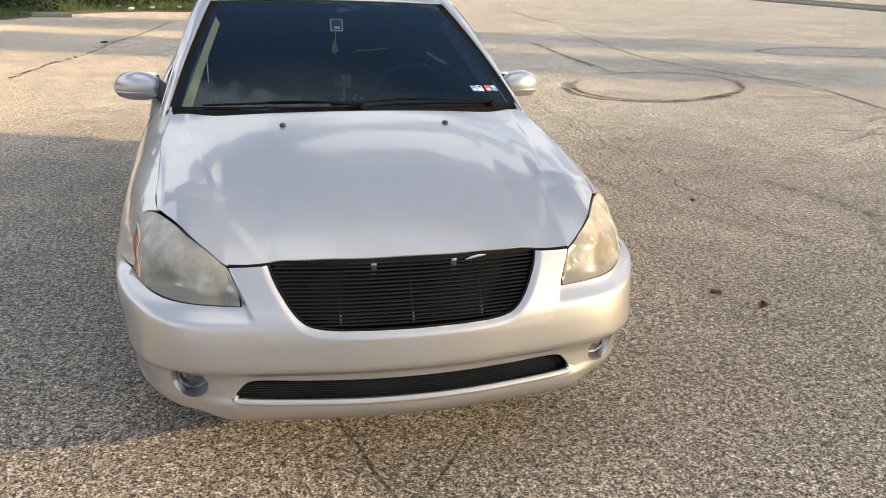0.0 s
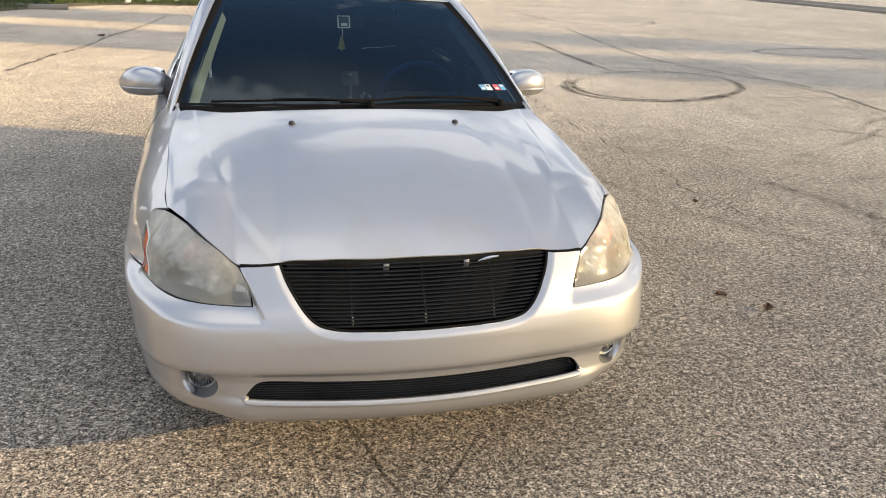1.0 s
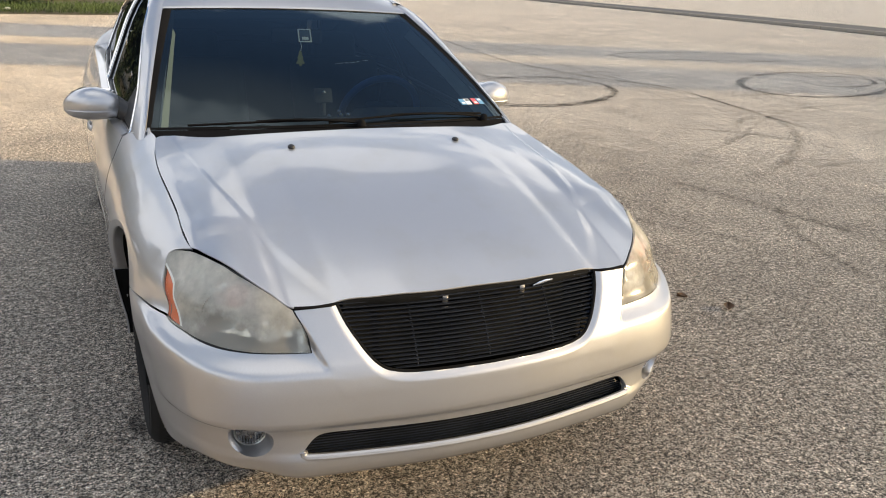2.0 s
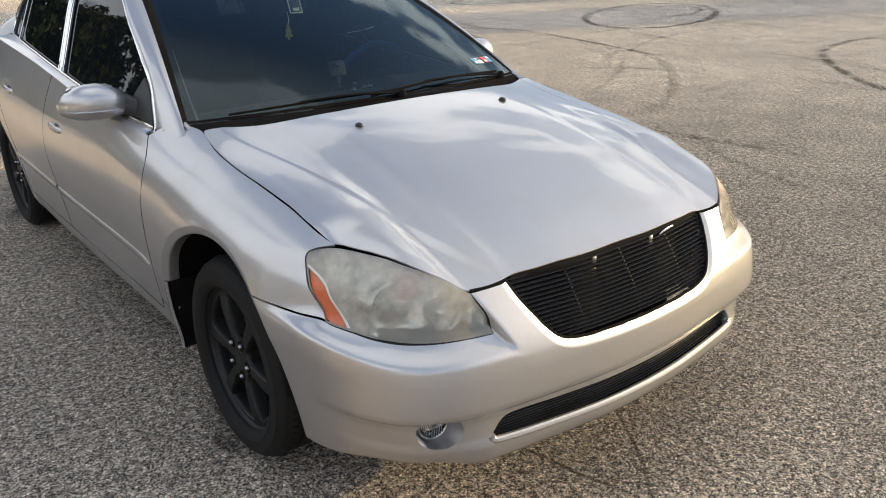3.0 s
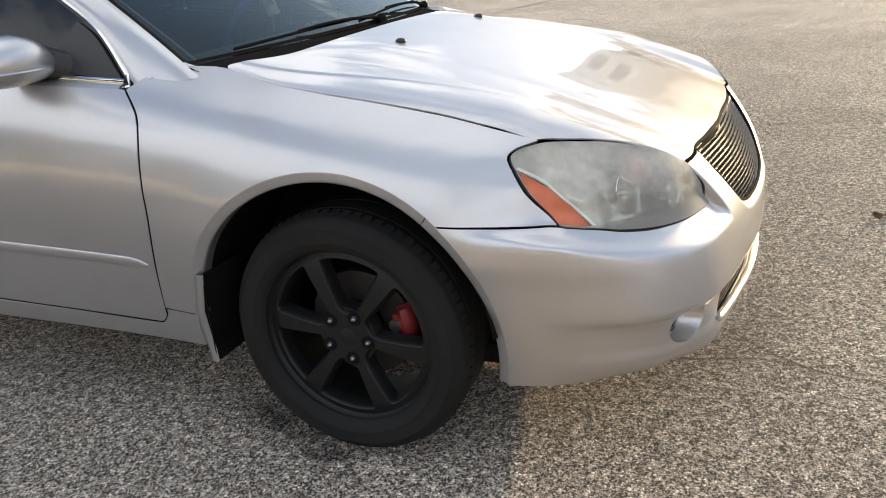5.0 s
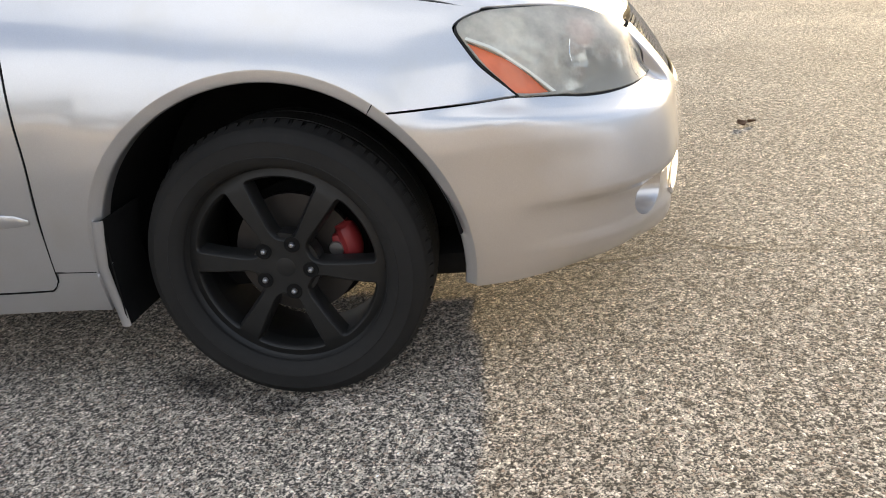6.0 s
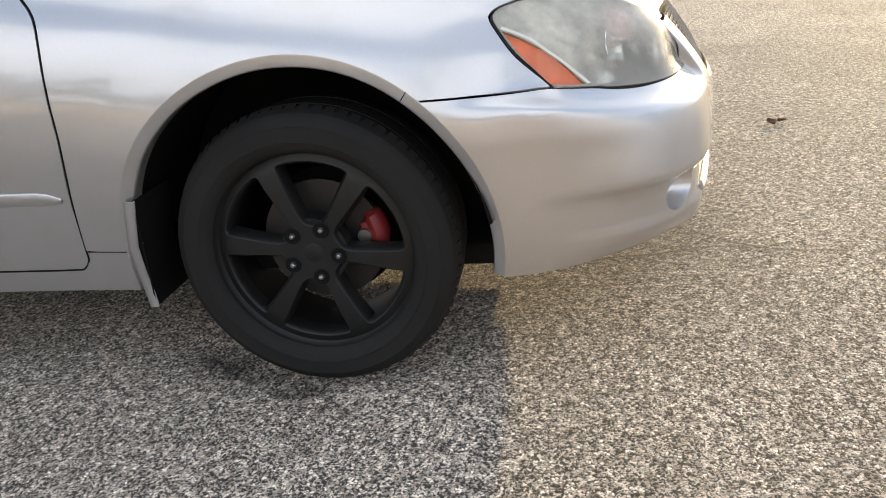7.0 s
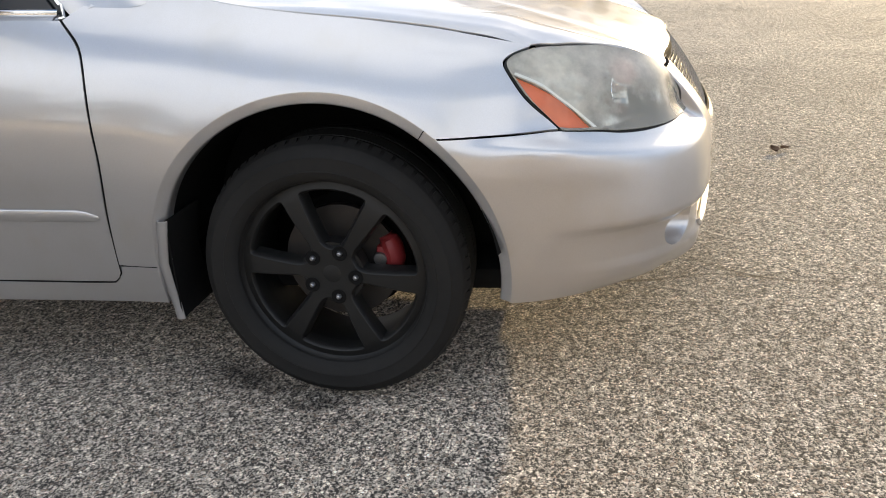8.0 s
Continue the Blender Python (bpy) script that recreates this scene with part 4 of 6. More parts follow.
def fog_light(sg):
    f = new("fog_light")
    f.parent = car
    c = along(0.385, x=0.628) * sg
    rows = []
    for k, back in ((1.0, 0.0), (0.985, 0.006), (0.95, 0.03), (0.88, 0.062), (0.80, 0.070), (0.05, 0.072)):
        ring = np.array([(c + 0.066 * k * math.cos(q), 0.382 + 0.049 * k * math.sin(q)) for q in np.linspace(0, math.tau, 41)])
        p = body(ring[:, 0], ring[:, 1])
        p[:, 1] += back
        rows.append(p)
    loft("recess", rows if sg > 0 else rows[::-1], PAINT, f)
    mid = body(np.array([c]), np.array([0.382]))[0] + np.array((-0.010 * sg, 0.036, 0.006))
    m = Matrix.Translation(mid) @ Vector((0.12 * sg, -1, 0.05)).to_track_quat("-X", "Z").to_matrix().to_4x4()
    bm = bmesh.new()
    lathe(bm, [(0.0005, -0.010), (0.014, -0.009), (0.029, -0.004), (0.037, 0.003), (0.039, 0.010), (0.0005, 0.011)], 32, False)
    part("lens", bm, CLEAR, f, m=m)
    bm = bmesh.new()
    lathe(bm, [(0.0390, 0.004), (0.0415, 0.002), (0.0430, 0.006), (0.0425, 0.034), (0.0390, 0.034)], 40)
    part("bezel", bm, LAMP_GREY, f, m=m)
    bm = bmesh.new()
    lathe(bm, [(0.004, 0.034), (0.018, 0.030), (0.030, 0.020), (0.0385, 0.008), (0.0385, 0.034), (0.004, 0.036)], 12, False)
    part("reflector", bm, REFLECTOR, f, m=m, smooth_angle=0)
    for k in range(9):
        x = -0.028 + 0.007 * k
        low = -math.sqrt(0.035 ** 2 - x * x)
        bm = bmesh.new()
        tube(bm, [(-0.001, x, low * 0.95), (-0.005, x, low * 0.55), (-0.007, x, low * 0.15 - 0.004)], 0.0022, 6)
        part("lens_rib", bm, CLEAR, f, m=m)
    bm = bmesh.new()
    lathe(bm, [(0.0005, -0.002), (0.009, 0.0), (0.010, 0.006), (0.010, 0.02), (0.0005, 0.02)], 16, False)
    part("bulb_shield", bm, STEEL, f, m=m)


for sg in (-1, 1):
    fog_light(sg)


# greenhouse
def windscreen(u, v):
    """Across u (-1 to 1) and up v (0 to 1) the windshield."""
    u, v = np.asarray(u, float), np.asarray(v, float)
    xb, xt = 0.725 * u, 0.555 * u
    kb, kt = u * u, u * u
    a = np.stack([xb, 1.215 + 0.165 * kb, 0.975 - 0.018 * kb], -1)
    b = np.stack([xt, 2.075 + 0.045 * kt, 1.347 - 0.013 * kt], -1)
    w = v[..., None]
    bulge = (4 * v * (1 - v) * 0.018)[..., None] * np.array((0, -0.36, 0.93))
    return a * (1 - w) + b * w + bulge


def windshield():
    w = new("windshield")
    w.parent = car
    tagged(w, "sloping windshield with dark tint band and stickers")
    us, vs = np.linspace(-1, 1, 41), np.linspace(0.0, 1, 25)
    rows = [windscreen(us, np.full(41, v)) for v in vs]
    g = loft("pane", rows, WINDSHIELD, w)
    g.visible_shadow = False
    band = [windscreen(us * 0.99, np.full(41, v)) + np.array((0, 0.003, -0.006)) for v in np.linspace(0.90, 0.995, 6)]
    loft("tint_band", band, TINTED, w)
    for sg in (-1, 1):
        path = [windscreen(np.array(sg * 0.99), np.array(v)) + np.array((0, 0.0, 0.002)) for v in np.linspace(0.0, 1.0, 24)]
        rows = [[p + np.array((sg * a, 0, b)) for p in path] for a, b in ((-0.050, -0.003), (-0.030, 0.0), (-0.010, 0.001), (0.008, -0.003))]
        if sg < 0:
            rows = rows[::-1]
        loft("side_seal", rows, WIPER, w, thick=0.002)


windshield()


def cowl():
    us = np.linspace(-1, 1, 41)
    rows = []
    for v, dz in ((-0.20, -0.035), (-0.08, -0.014), (0.0, -0.001), (0.014, 0.003)):
        p = windscreen(us * 0.995, np.full(41, max(v, 0.0)))
        if v < 0:
            p[:, 1] += v * 0.55
            p[:, 2] += dz
        else:
            p[:, 2] += dz
        rows.append(p)
    loft("cowl", rows, WIPER, car, "black plastic cowl below the windshield", 0.004)


cowl()


def roof():
    def edge(y):
        return np.array((0.545 - 0.05 * ((y - 2.8) / 0.9) ** 2, y, 1.385 + 0.045 * (1 - ((y - 2.8) / 0.75) ** 2)))
    us = np.linspace(-1, 1, 31)
    first = windscreen(us, np.ones(31)) + np.array((0, 0.0, 0.004))
    rows = [list(first), list(first + np.array((0, 0.010, 0.010)))]
    for k, y in enumerate(np.linspace(2.22, 3.45, 22)):
        e = edge(y)
        row = []
        for u in np.linspace(-1, 1, 31):
            x = e[0] * u
            yy = y + 0.02 * u * u * (1 if k == 0 else 0.5)
            crown = 0.062 * (1 - abs(u) ** 2.6)
            row.append((x, yy, e[2] - 0.016 + crown * 0.75))
        rows.append(row)
    loft("roof", rows, PAINT, car, thick=0.01)
    # rear window and boot lid
    rows = [[(u * (0.515 + 0.138 * v), 3.445 + 0.72 * v + 0.01 * u * u, (1 - v) * (1.378 - 0.018 + 0.0465 * (1 - abs(u) ** 2.6)) + v * (1.047 - 0.05 * u * u) + 0.05 * v * (1 - v)) for u in np.linspace(-1, 1, 21)] for v in np.linspace(0, 1, 10)]
    loft("rear_window", rows, TINTED, car)
    rows = [[(u * 0.66, 4.165 + 0.525 * v, 1.045 - 0.02 * v - 0.10 * max(0, v - 0.8) - 0.05 * u * u) for u in np.linspace(-1, 1, 21)] for v in np.linspace(0, 1, 10)]
    loft("boot_lid", rows, PAINT, car, thick=0.01)
    rows = [[(u * 0.66, 4.69 + 0.06 * v, 1.005 - 0.4 * v - 0.05 * u * u) for u in np.linspace(-1, 1, 21)] for v in np.linspace(0, 1, 6)]
    loft("tail_panel", rows, PAINT, car, thick=0.01)


roof()


def side_glass(sg):
    return lambda u, v: np.stack([sg * cabin(u, v), np.asarray(u, float), np.asarray(v, float)], -1)


FRONT_WIN = [(1.525, 0.925, 1), (1.635, 1.040), (1.77, 1.122), (1.93, 1.213), (2.13, 1.318), (2.34, 1.368), (2.55, 1.380), (2.685, 1.376, 1), (2.652, 1.30), (2.592, 1.12), (2.552, 0.998, 1), (2.1, 0.962)]
REAR_WIN = [(2.630, 1.003, 1), (2.668, 1.12), (2.728, 1.30), (2.760, 1.372, 1), (3.0, 1.360), (3.25, 1.335), (3.45, 1.303), (3.62, 1.262), (3.75, 1.200), (3.795, 1.13), (3.80, 1.048, 1), (3.2, 1.030)]
POST = spline([0.99, 1.12, 1.30, 1.38], [2.588, 2.628, 2.690, 2.722])


def doors(sg):
    for kind, win in (("front_door", FRONT_WIN), ("rear_door", REAR_WIN)):
        d = new(kind)
        d.parent = car
        if kind == "front_door":
            pts = [("y", 1.481, 0.325), ("y", 1.466, 0.48), ("y", 1.445, 0.62), ("y", 1.446, 0.79), ("y", 1.461, 0.858), ("y", 1.513, 0.915, 1), ("y", 2.05, 0.945), ("y", 2.600, 0.985, 1), ("y", 2.603, 0.7), ("y", 2.60, 0.312, 1), ("y", 2.0, 0.309), ("y", 1.506, 0.311)]
        else:
            pts = [("y", 2.607, 0.312, 1), ("y", 2.609, 0.7), ("y", 2.607, 0.985, 1), ("y", 3.05, 1.012), ("y", 3.79, 1.042, 1), ("y", 3.72, 0.95), ("y", 3.58, 0.84), ("y", 3.44, 0.72), ("y", 3.37, 0.60), ("y", 3.34, 0.45), ("y", 3.33, 0.312, 1), ("y", 3.0, 0.309)]
        shell("skin", side(sg), arc(sz(*pts), 0.012, True), PAINT, d, (), 0.03, 0.02, sign=sg)
        loop = arc(win, 0.015, True)
        shell("window", side_glass(sg), loop, TINTED, d, (), 0.05, 0.0, "dark tinted side window", sign=sg, lift=-0.006)
        frame_loop = grow(loop, 0.013)
        frame_loop[:, 1] = np.maximum(frame_loop[:, 1], 0.90)
        shell("window_frame", side_glass(sg), frame_loop, BLACK, d, [loop[::-1]], 0.05, 0.02, sign=sg)
        rim = grow(loop, 0.013)
        p = side_glass(sg)(rim[:, 0], rim[:, 1])
        p[:, 0] += sg * 0.004
        bm = bmesh.new()
        tube(bm, p, 0.0055, 6, True)
        part("chrome_trim", bm, CHROME, d, "bright window trim")
        # lower moulding
        ys = (1.484, 2.585) if kind == "front_door" else (2.62, 3.36)
        zz = 0.487
        path = np.linspace(ys[0], ys[1], 40)
        rows = []
        for hz, out in ((-0.016, 0.0), (-0.014, 0.004), (0.0, 0.0055), (0.012, 0.0045), (0.015, 0.0)):
            row = []
            for y in path:
                k = float(smooth((y - 1.472) / 0.06))
                z = zz + hz * (0.25 + 0.75 * k) + (0.010 * (y - 1.5)) - 0.006 * (1 - k)
                p = body(np.array([sg * along(z, y=y)]), np.array([z]))[0]
                row.append(p + np.array((sg * (out * (0.3 + 0.7 * k) + 0.001), 0, 0)))
            rows.append(row)
        loft("moulding", rows if sg > 0 else rows[::-1], PAINT, d)
        # handle with its recess
        hy = 2.42 if kind == "front_door" else 3.30
        hz = 0.800 if kind == "front_door" else 0.842
        p = body(np.array([sg * along(hz, y=hy)]), np.array([hz]))[0]
        bm = bmesh.new()
        path = [Vector(p) + Vector((sg * o, a, 0.0)) for a, o in ((-0.10, -0.010), (-0.085, -0.003), (-0.04, 0.004), (0.03, 0.004), (0.07, 0.0), (0.085, -0.010))]
        tube(bm, path, [0.012, 0.013, 0.014, 0.014, 0.013, 0.012], 10, squash=(0.7, 1.0))
        part("handle", bm, PAINT, d)
        bm = bmesh.new()
        bmesh.ops.create_uvsphere(bm, u_segments=20, v_segments=12, radius=0.045)
        bmesh.ops.scale(bm, vec=(0.12, 0.9, 0.62), verts=bm.verts)
        part("handle_cup", bm, BLACK, d, m=Matrix.Translation(Vector(p) + Vector((-sg * 0.002, -0.03, -0.004))))


for sg in (-1, 1):
    doors(sg)


def pillars(sg):
    """The painted windshield pillar, the roof rail and the rear pillar."""
    up = np.linspace(-0.07, 1.09, 30)
    rows = []
    inner = windscreen(np.full(30, sg * 0.992), up) + np.array((0.0, -0.003, 0.008))
    knots = (-0.07, 0, 0.25, 0.5, 0.75, 1, 1.09)
    ys = spline(knots, (1.47, 1.507, 1.620, 1.775, 1.985, 2.19, 2.265))(up)
    zs = spline(knots, (0.893, 0.926, 1.045, 1.143, 1.258, 1.352, 1.374))(up)
    outer = np.stack([sg * (cabin(ys, zs) + 0.003), ys, zs], 1)
    for k in np.linspace(0, 1, 13):
        b = (1 - (2 * k - 1) ** 4) * 0.007
        rows.append(inner * (1 - k) + outer * k + np.array((sg * b, -b * 0.6, b * 0.8)))
    loft("windshield_pillar", rows if sg < 0 else rows[::-1], PAINT, car, thick=0.01)
    foot = np.array([body(np.array([sg * along(z, y=y)]), np.array([z]))[0] for y, z in ((1.455, 0.936), (1.43, 0.943), (1.40, 0.952), (1.37, 0.956), (1.35, 0.956), (1.33, 0.956))]) - np.array((0, 0, 0.004))
    glass = windscreen(np.full(6, sg * 0.975), np.array((0.075, 0.06, 0.04, 0.02, 0.005, -0.01))) + np.array((0, 0, -0.004))
    rows = [foot * (1 - k) + glass * k + np.array((0, 0, 0.004)) * math.sin(math.pi * k) for k in np.linspace(0, 1, 6)]
    loft("pillar_foot", rows if sg > 0 else rows[::-1], PAINT, car, thick=0.004)
    # rail over the doors
    ys = np.linspace(2.20, 3.62, 40)
    rows = []
    top = np.array([(sg * (0.545 - 0.05 * ((y - 2.8) / 0.9) ** 2), y, 1.369 + 0.045 * (1 - ((y - 2.8) / 0.75) ** 2)) for y in ys])
    zz = spline((2.10, 2.34, 2.55, 2.76, 3.0, 3.25, 3.45, 3.62), (1.320, 1.382, 1.394, 1.388, 1.374, 1.349, 1.317, 1.276))(ys)
    low = np.stack([sg * (cabin(ys, zz) + 0.002), ys, zz], 1)
    top[:, 2] = np.maximum(top[:, 2], zz + 0.006)
    for k in np.linspace(0, 1, 6):
        b = math.sin(k * math.pi) * 0.008
        rows.append(top * (1 - k) + low * k + np.array((sg * b, 0, b)))
    loft("roof_rail", rows if sg < 0 else rows[::-1], PAINT, car, thick=0.008)
    # rear pillar, from the rear window's edge to the side window and the quarter panel
    v = np.linspace(0, 1, 24)
    a = np.stack([sg * (0.513 + 0.140 * v), 3.45 + 0.72 * v, 1.360 - 0.355 * v + 0.05 * v * (1 - v)], 1)
    edge = [(sg * (cabin(y, z) + 0.003), y, z) for y, z in ((3.45, 1.317), (3.62, 1.276), (3.755, 1.212), (3.808, 1.135), (3.815, 1.06))]
    edge += [tuple(body(np.array([sg * along(z, y=y)]), np.array([z]))[0]) for y, z in ((3.86, 1.030), (4.0, 1.012), (4.2, 0.995))]
    at = (0.0, 0.16, 0.30, 0.42, 0.52, 0.62, 0.78, 1.0)
    b = np.stack([eased(at, [e[i] for e in edge])(v) for i in range(3)], 1)
    rows = [a * (1 - k) + b * k + np.array((sg, 0, 0.6)) * 0.020 * math.sin(math.pi * k) for k in np.linspace(0, 1, 10)]
    loft("rear_pillar", rows if sg < 0 else rows[::-1], PAINT, car, thick=0.008)
    v = np.linspace(4.15, 4.69, 10)
    zs = np.interp(v, (3.9, 4.3, 4.62, 4.7), (1.025, 0.985, 0.93, 0.90))
    a = np.stack([np.full(10, sg * 0.655), v, 1.0 - 0.03 * (v - 4.05)], 1)
    b = np.array([body(np.array([sg * along(z, y=y)]), np.array([z]))[0] for y, z in zip(np.minimum(v, 4.6), zs)])
    rows = [a * (1 - k) + b * k + np.array((0, 0, 0.012)) * math.sin(math.pi * k) for k in np.linspace(0, 1, 6)]
    loft("quarter_top", rows if sg < 0 else rows[::-1], PAINT, car, thick=0.006)
    ys = np.linspace(1.53, 3.81, 46)
    zs = np.interp(ys, (1.513, 2.05, 2.60, 3.05, 3.79), (0.913, 0.943, 0.983, 1.010, 1.040))
    b = np.array([body(np.array([sg * along(z, y=y)]), np.array([z]))[0] for y, z in zip(ys, zs)])
    a = np.stack([sg * (cabin(ys, zs + 0.012) - 0.002), ys, zs + 0.012], 1)
    rows = [a * (1 - k) + b * k + np.array((0, 0, 0.004)) * math.sin(math.pi * k) for k in np.linspace(0, 1, 4)]
    loft("belt_ledge", rows if sg < 0 else rows[::-1], PAINT, car, thick=0.004)
    bm = bmesh.new()
    tube(bm, a + np.array((sg * 0.006, 0, 0.002)), 0.008, 8, squash=(0.7, 1))
    part("belt_trim", bm, CHROME, car, "bright belt trim")
    # dark post between the doors, with its bright covers
    rows = [[(sg * (cabin(y, z) - 0.0015), y, z) for y in np.linspace(float(POST(z)) - 0.045, float(POST(z)) + 0.045, 5)] for z in np.linspace(0.99, 1.385, 12)]
    loft("door_post", rows if sg > 0 else rows[::-1], BLACK, car, thick=0.006)
    for o0, o1 in ((-0.034, -0.003), (0.003, 0.034)):
        rows = []
        for k in np.linspace(0, 1, 5):
            o = o0 + (o1 - o0) * k
            rows.append([(sg * (cabin(float(POST(z)) + o, z) + 0.002 + 0.005 * math.sin(math.pi * k)), float(POST(z)) + o, z) for z in np.linspace(0.995, 1.385, 16)])
        loft("post_trim", rows if sg < 0 else rows[::-1], CHROME, car, "bright chrome door post cover", 0.003)
    bm = bmesh.new()
    tube(bm, [(sg * (cabin(3.575, z) + 0.002), 3.575, z) for z in np.linspace(1.045, 1.275, 8)], 0.0045, 6)
    part("quarter_divider", bm, CHROME, car, "thin bright window divider")
    # base of the mirror: dark triangle in the window's front corner
    tri = arc([(1.54, 0.932, 1), (1.635, 1.033), (1.695, 1.070, 1), (1.79, 0.955, 1)], 0.02, True)
    shell("mirror_sail", side_glass(sg), tri, BLACK, car, (), 0.04, 0.012, sign=sg, lift=0.004)


for sg in (-1, 1):
    pillars(sg)


def seam(sg, name, points, width=0.0021):
    """A dark line in the gap between two panels, as rubber or gap shade."""
    q = arc(sz(*points), 0.02)
    p = body(sg * q[:, 0], q[:, 1])
    p[:, 0] -= sg * 0.0012
    bm = bmesh.new()
    tube(bm, p, width, 6)
    part(name, bm, WIPER, car)


def seams(sg):
    seam(sg, "door_seal", [("y", 1.478, 0.335), ("y", 1.463, 0.48), ("y", 1.442, 0.62), ("y", 1.443, 0.79), ("y", 1.458, 0.859), ("y", 1.509, 0.914)])
    seam(sg, "door_seal", [("y", 2.6035, 0.314), ("y", 2.606, 0.70), ("y", 2.6035, 0.984)])
    seam(sg, "door_seal", [("y", 3.335, 0.314), ("y", 3.3435, 0.45), ("y", 3.3735, 0.60), ("y", 3.4435, 0.72), ("y", 3.584, 0.84), ("y", 3.724, 0.95), ("y", 3.795, 1.04)])
    # black line added for the shade in the gap above the sill
    seam(sg, "fender_gap_line", [("y", 1.372, 0.355), ("y", 1.42, 0.355), ("y", 1.472, 0.355)], 0.0018)
    seam(sg, "sill_seal", [("y", 1.478, 0.335), ("y", 1.503, 0.3085), ("y", 2.0, 0.3065), ("y", 2.6, 0.3075), ("y", 3.332, 0.309)])


for sg in (-1, 1):
    seams(sg)


def quarter(sg):
    a = math.degrees(math.asin((0.30 - HUB - 0.01) / ARCH))
    arch = [(y, z) for y, z in arch_points(-10, 190, 26, REAR_AXLE)]
    pts = [("y", 3.345, 0.262, 1)] + [("y", y, z) for y, z in arch]
    pts += [("y", 4.3, 0.262, 1), ("y", 4.62, 0.30), ("y", 4.70, 0.6), ("y", 4.62, 0.93), ("y", 4.3, 0.985), ("y", 3.9, 1.025), ("y", 3.80, 1.038, 1), ("y", 3.728, 0.95), ("y", 3.588, 0.84), ("y", 3.447, 0.72), ("y", 3.377, 0.60), ("y", 3.347, 0.45)]
    shell("quarter_panel", side(sg), arc(sz(*pts), 0.02, True), PAINT, car, (), 0.04, 0.03, sign=sg)
    # sill below the doors
    pts = [("y", 1.376, 0.253, 1), ("y", 1.372, 0.352, 1), ("y", 1.469, 0.352), ("y", 1.475, 0.335), ("y", 1.501, 0.3055), ("y", 2.6, 0.303), ("y", 3.33, 0.306, 1), ("y", 3.335, 0.246, 1), ("y", 2.4, 0.243)]
    shell("sill", side(sg), arc(sz(*pts), 0.02, True), PAINT, car, (), 0.03, 0.05, sign=sg)
    # mud flap: a painted edge, a black apron behind it
    zs = np.array((0.216, 0.25, 0.294, 0.33, 0.368, 0.42, 0.476))
    fore = np.interp(zs, (0.216, 0.294, 0.368, 0.476), (1.336, 1.341, 1.337, 1.309))
    aft = fore + np.interp(zs, (0.216, 0.476), (0.020, 0.025))
    out = [float(body(np.array([along(max(z, 0.27), y=1.37)]), np.array([max(z, 0.27)]))[0][0]) + 0.008 for z in zs]
    rows = [[(sg * (x - w), a * (1 - k) + f * k, z) for k, w in ((-0.1, 0.014), (0.0, 0.002), (0.5, 0.0), (0.9, 0.001), (1.0, 0.006))] for z, f, a, x in zip(zs, fore, aft, out)]
    loft("mud_flap", rows if sg < 0 else [w[::-1] for w in rows], PAINT, car, "silver painted mud flap", 0.003)
    rows = [[(sg * (x - w), f + 0.004, z) for w in (0.005, 0.08, 0.16)] for z, f, x in zip(zs, fore, out)]
    loft("flap_apron", rows, LINER, car, "", 0.004)
    for ya in (AXLE, REAR_AXLE):
        bm = bmesh.new()
        n = 30
        rings = []
        for i in range(n):
            q = radians(7 + 171 * i / (n - 1))
            rings.append([bm.verts.new((sg * x, ya - ARCH_FORE - (ARCH + 0.014 + e) * math.cos(q), HUB + ARCH_UP + (ARCH + 0.014 + e) * math.sin(q))) for x, e in ((0.835, -0.012), (0.80, 0.0), (0.52, 0.0), (0.52, -0.3))])
        for p, q in zip(rings, rings[1:]):
            for k in range(3):
                bm.faces.new((p[k], p[k + 1], q[k + 1], q[k]))
        part("wheel_liner", bm, LINER, car)


for sg in (-1, 1):
    quarter(sg)


WINDOW = [(0.060, 0.0), (0.0625, 0.0160), (0.076, 0.0300), (0.110, 0.0465), (0.158, 0.0685), (0.184, 0.0785), (0.1960, 0.0580), (0.2035, 0.020)]
WINDOW = arc(WINDOW + [(u, -v) for u, v in WINDOW[:0:-1]], 0.006, True)
FACE = eased([0.0, 0.030, 0.075, 0.11, 0.15, 0.19, 0.205, 0.222], [0.0985, 0.0990, 0.1005, 0.1030, 0.1035, 0.1000, 0.0955, 0.0905])


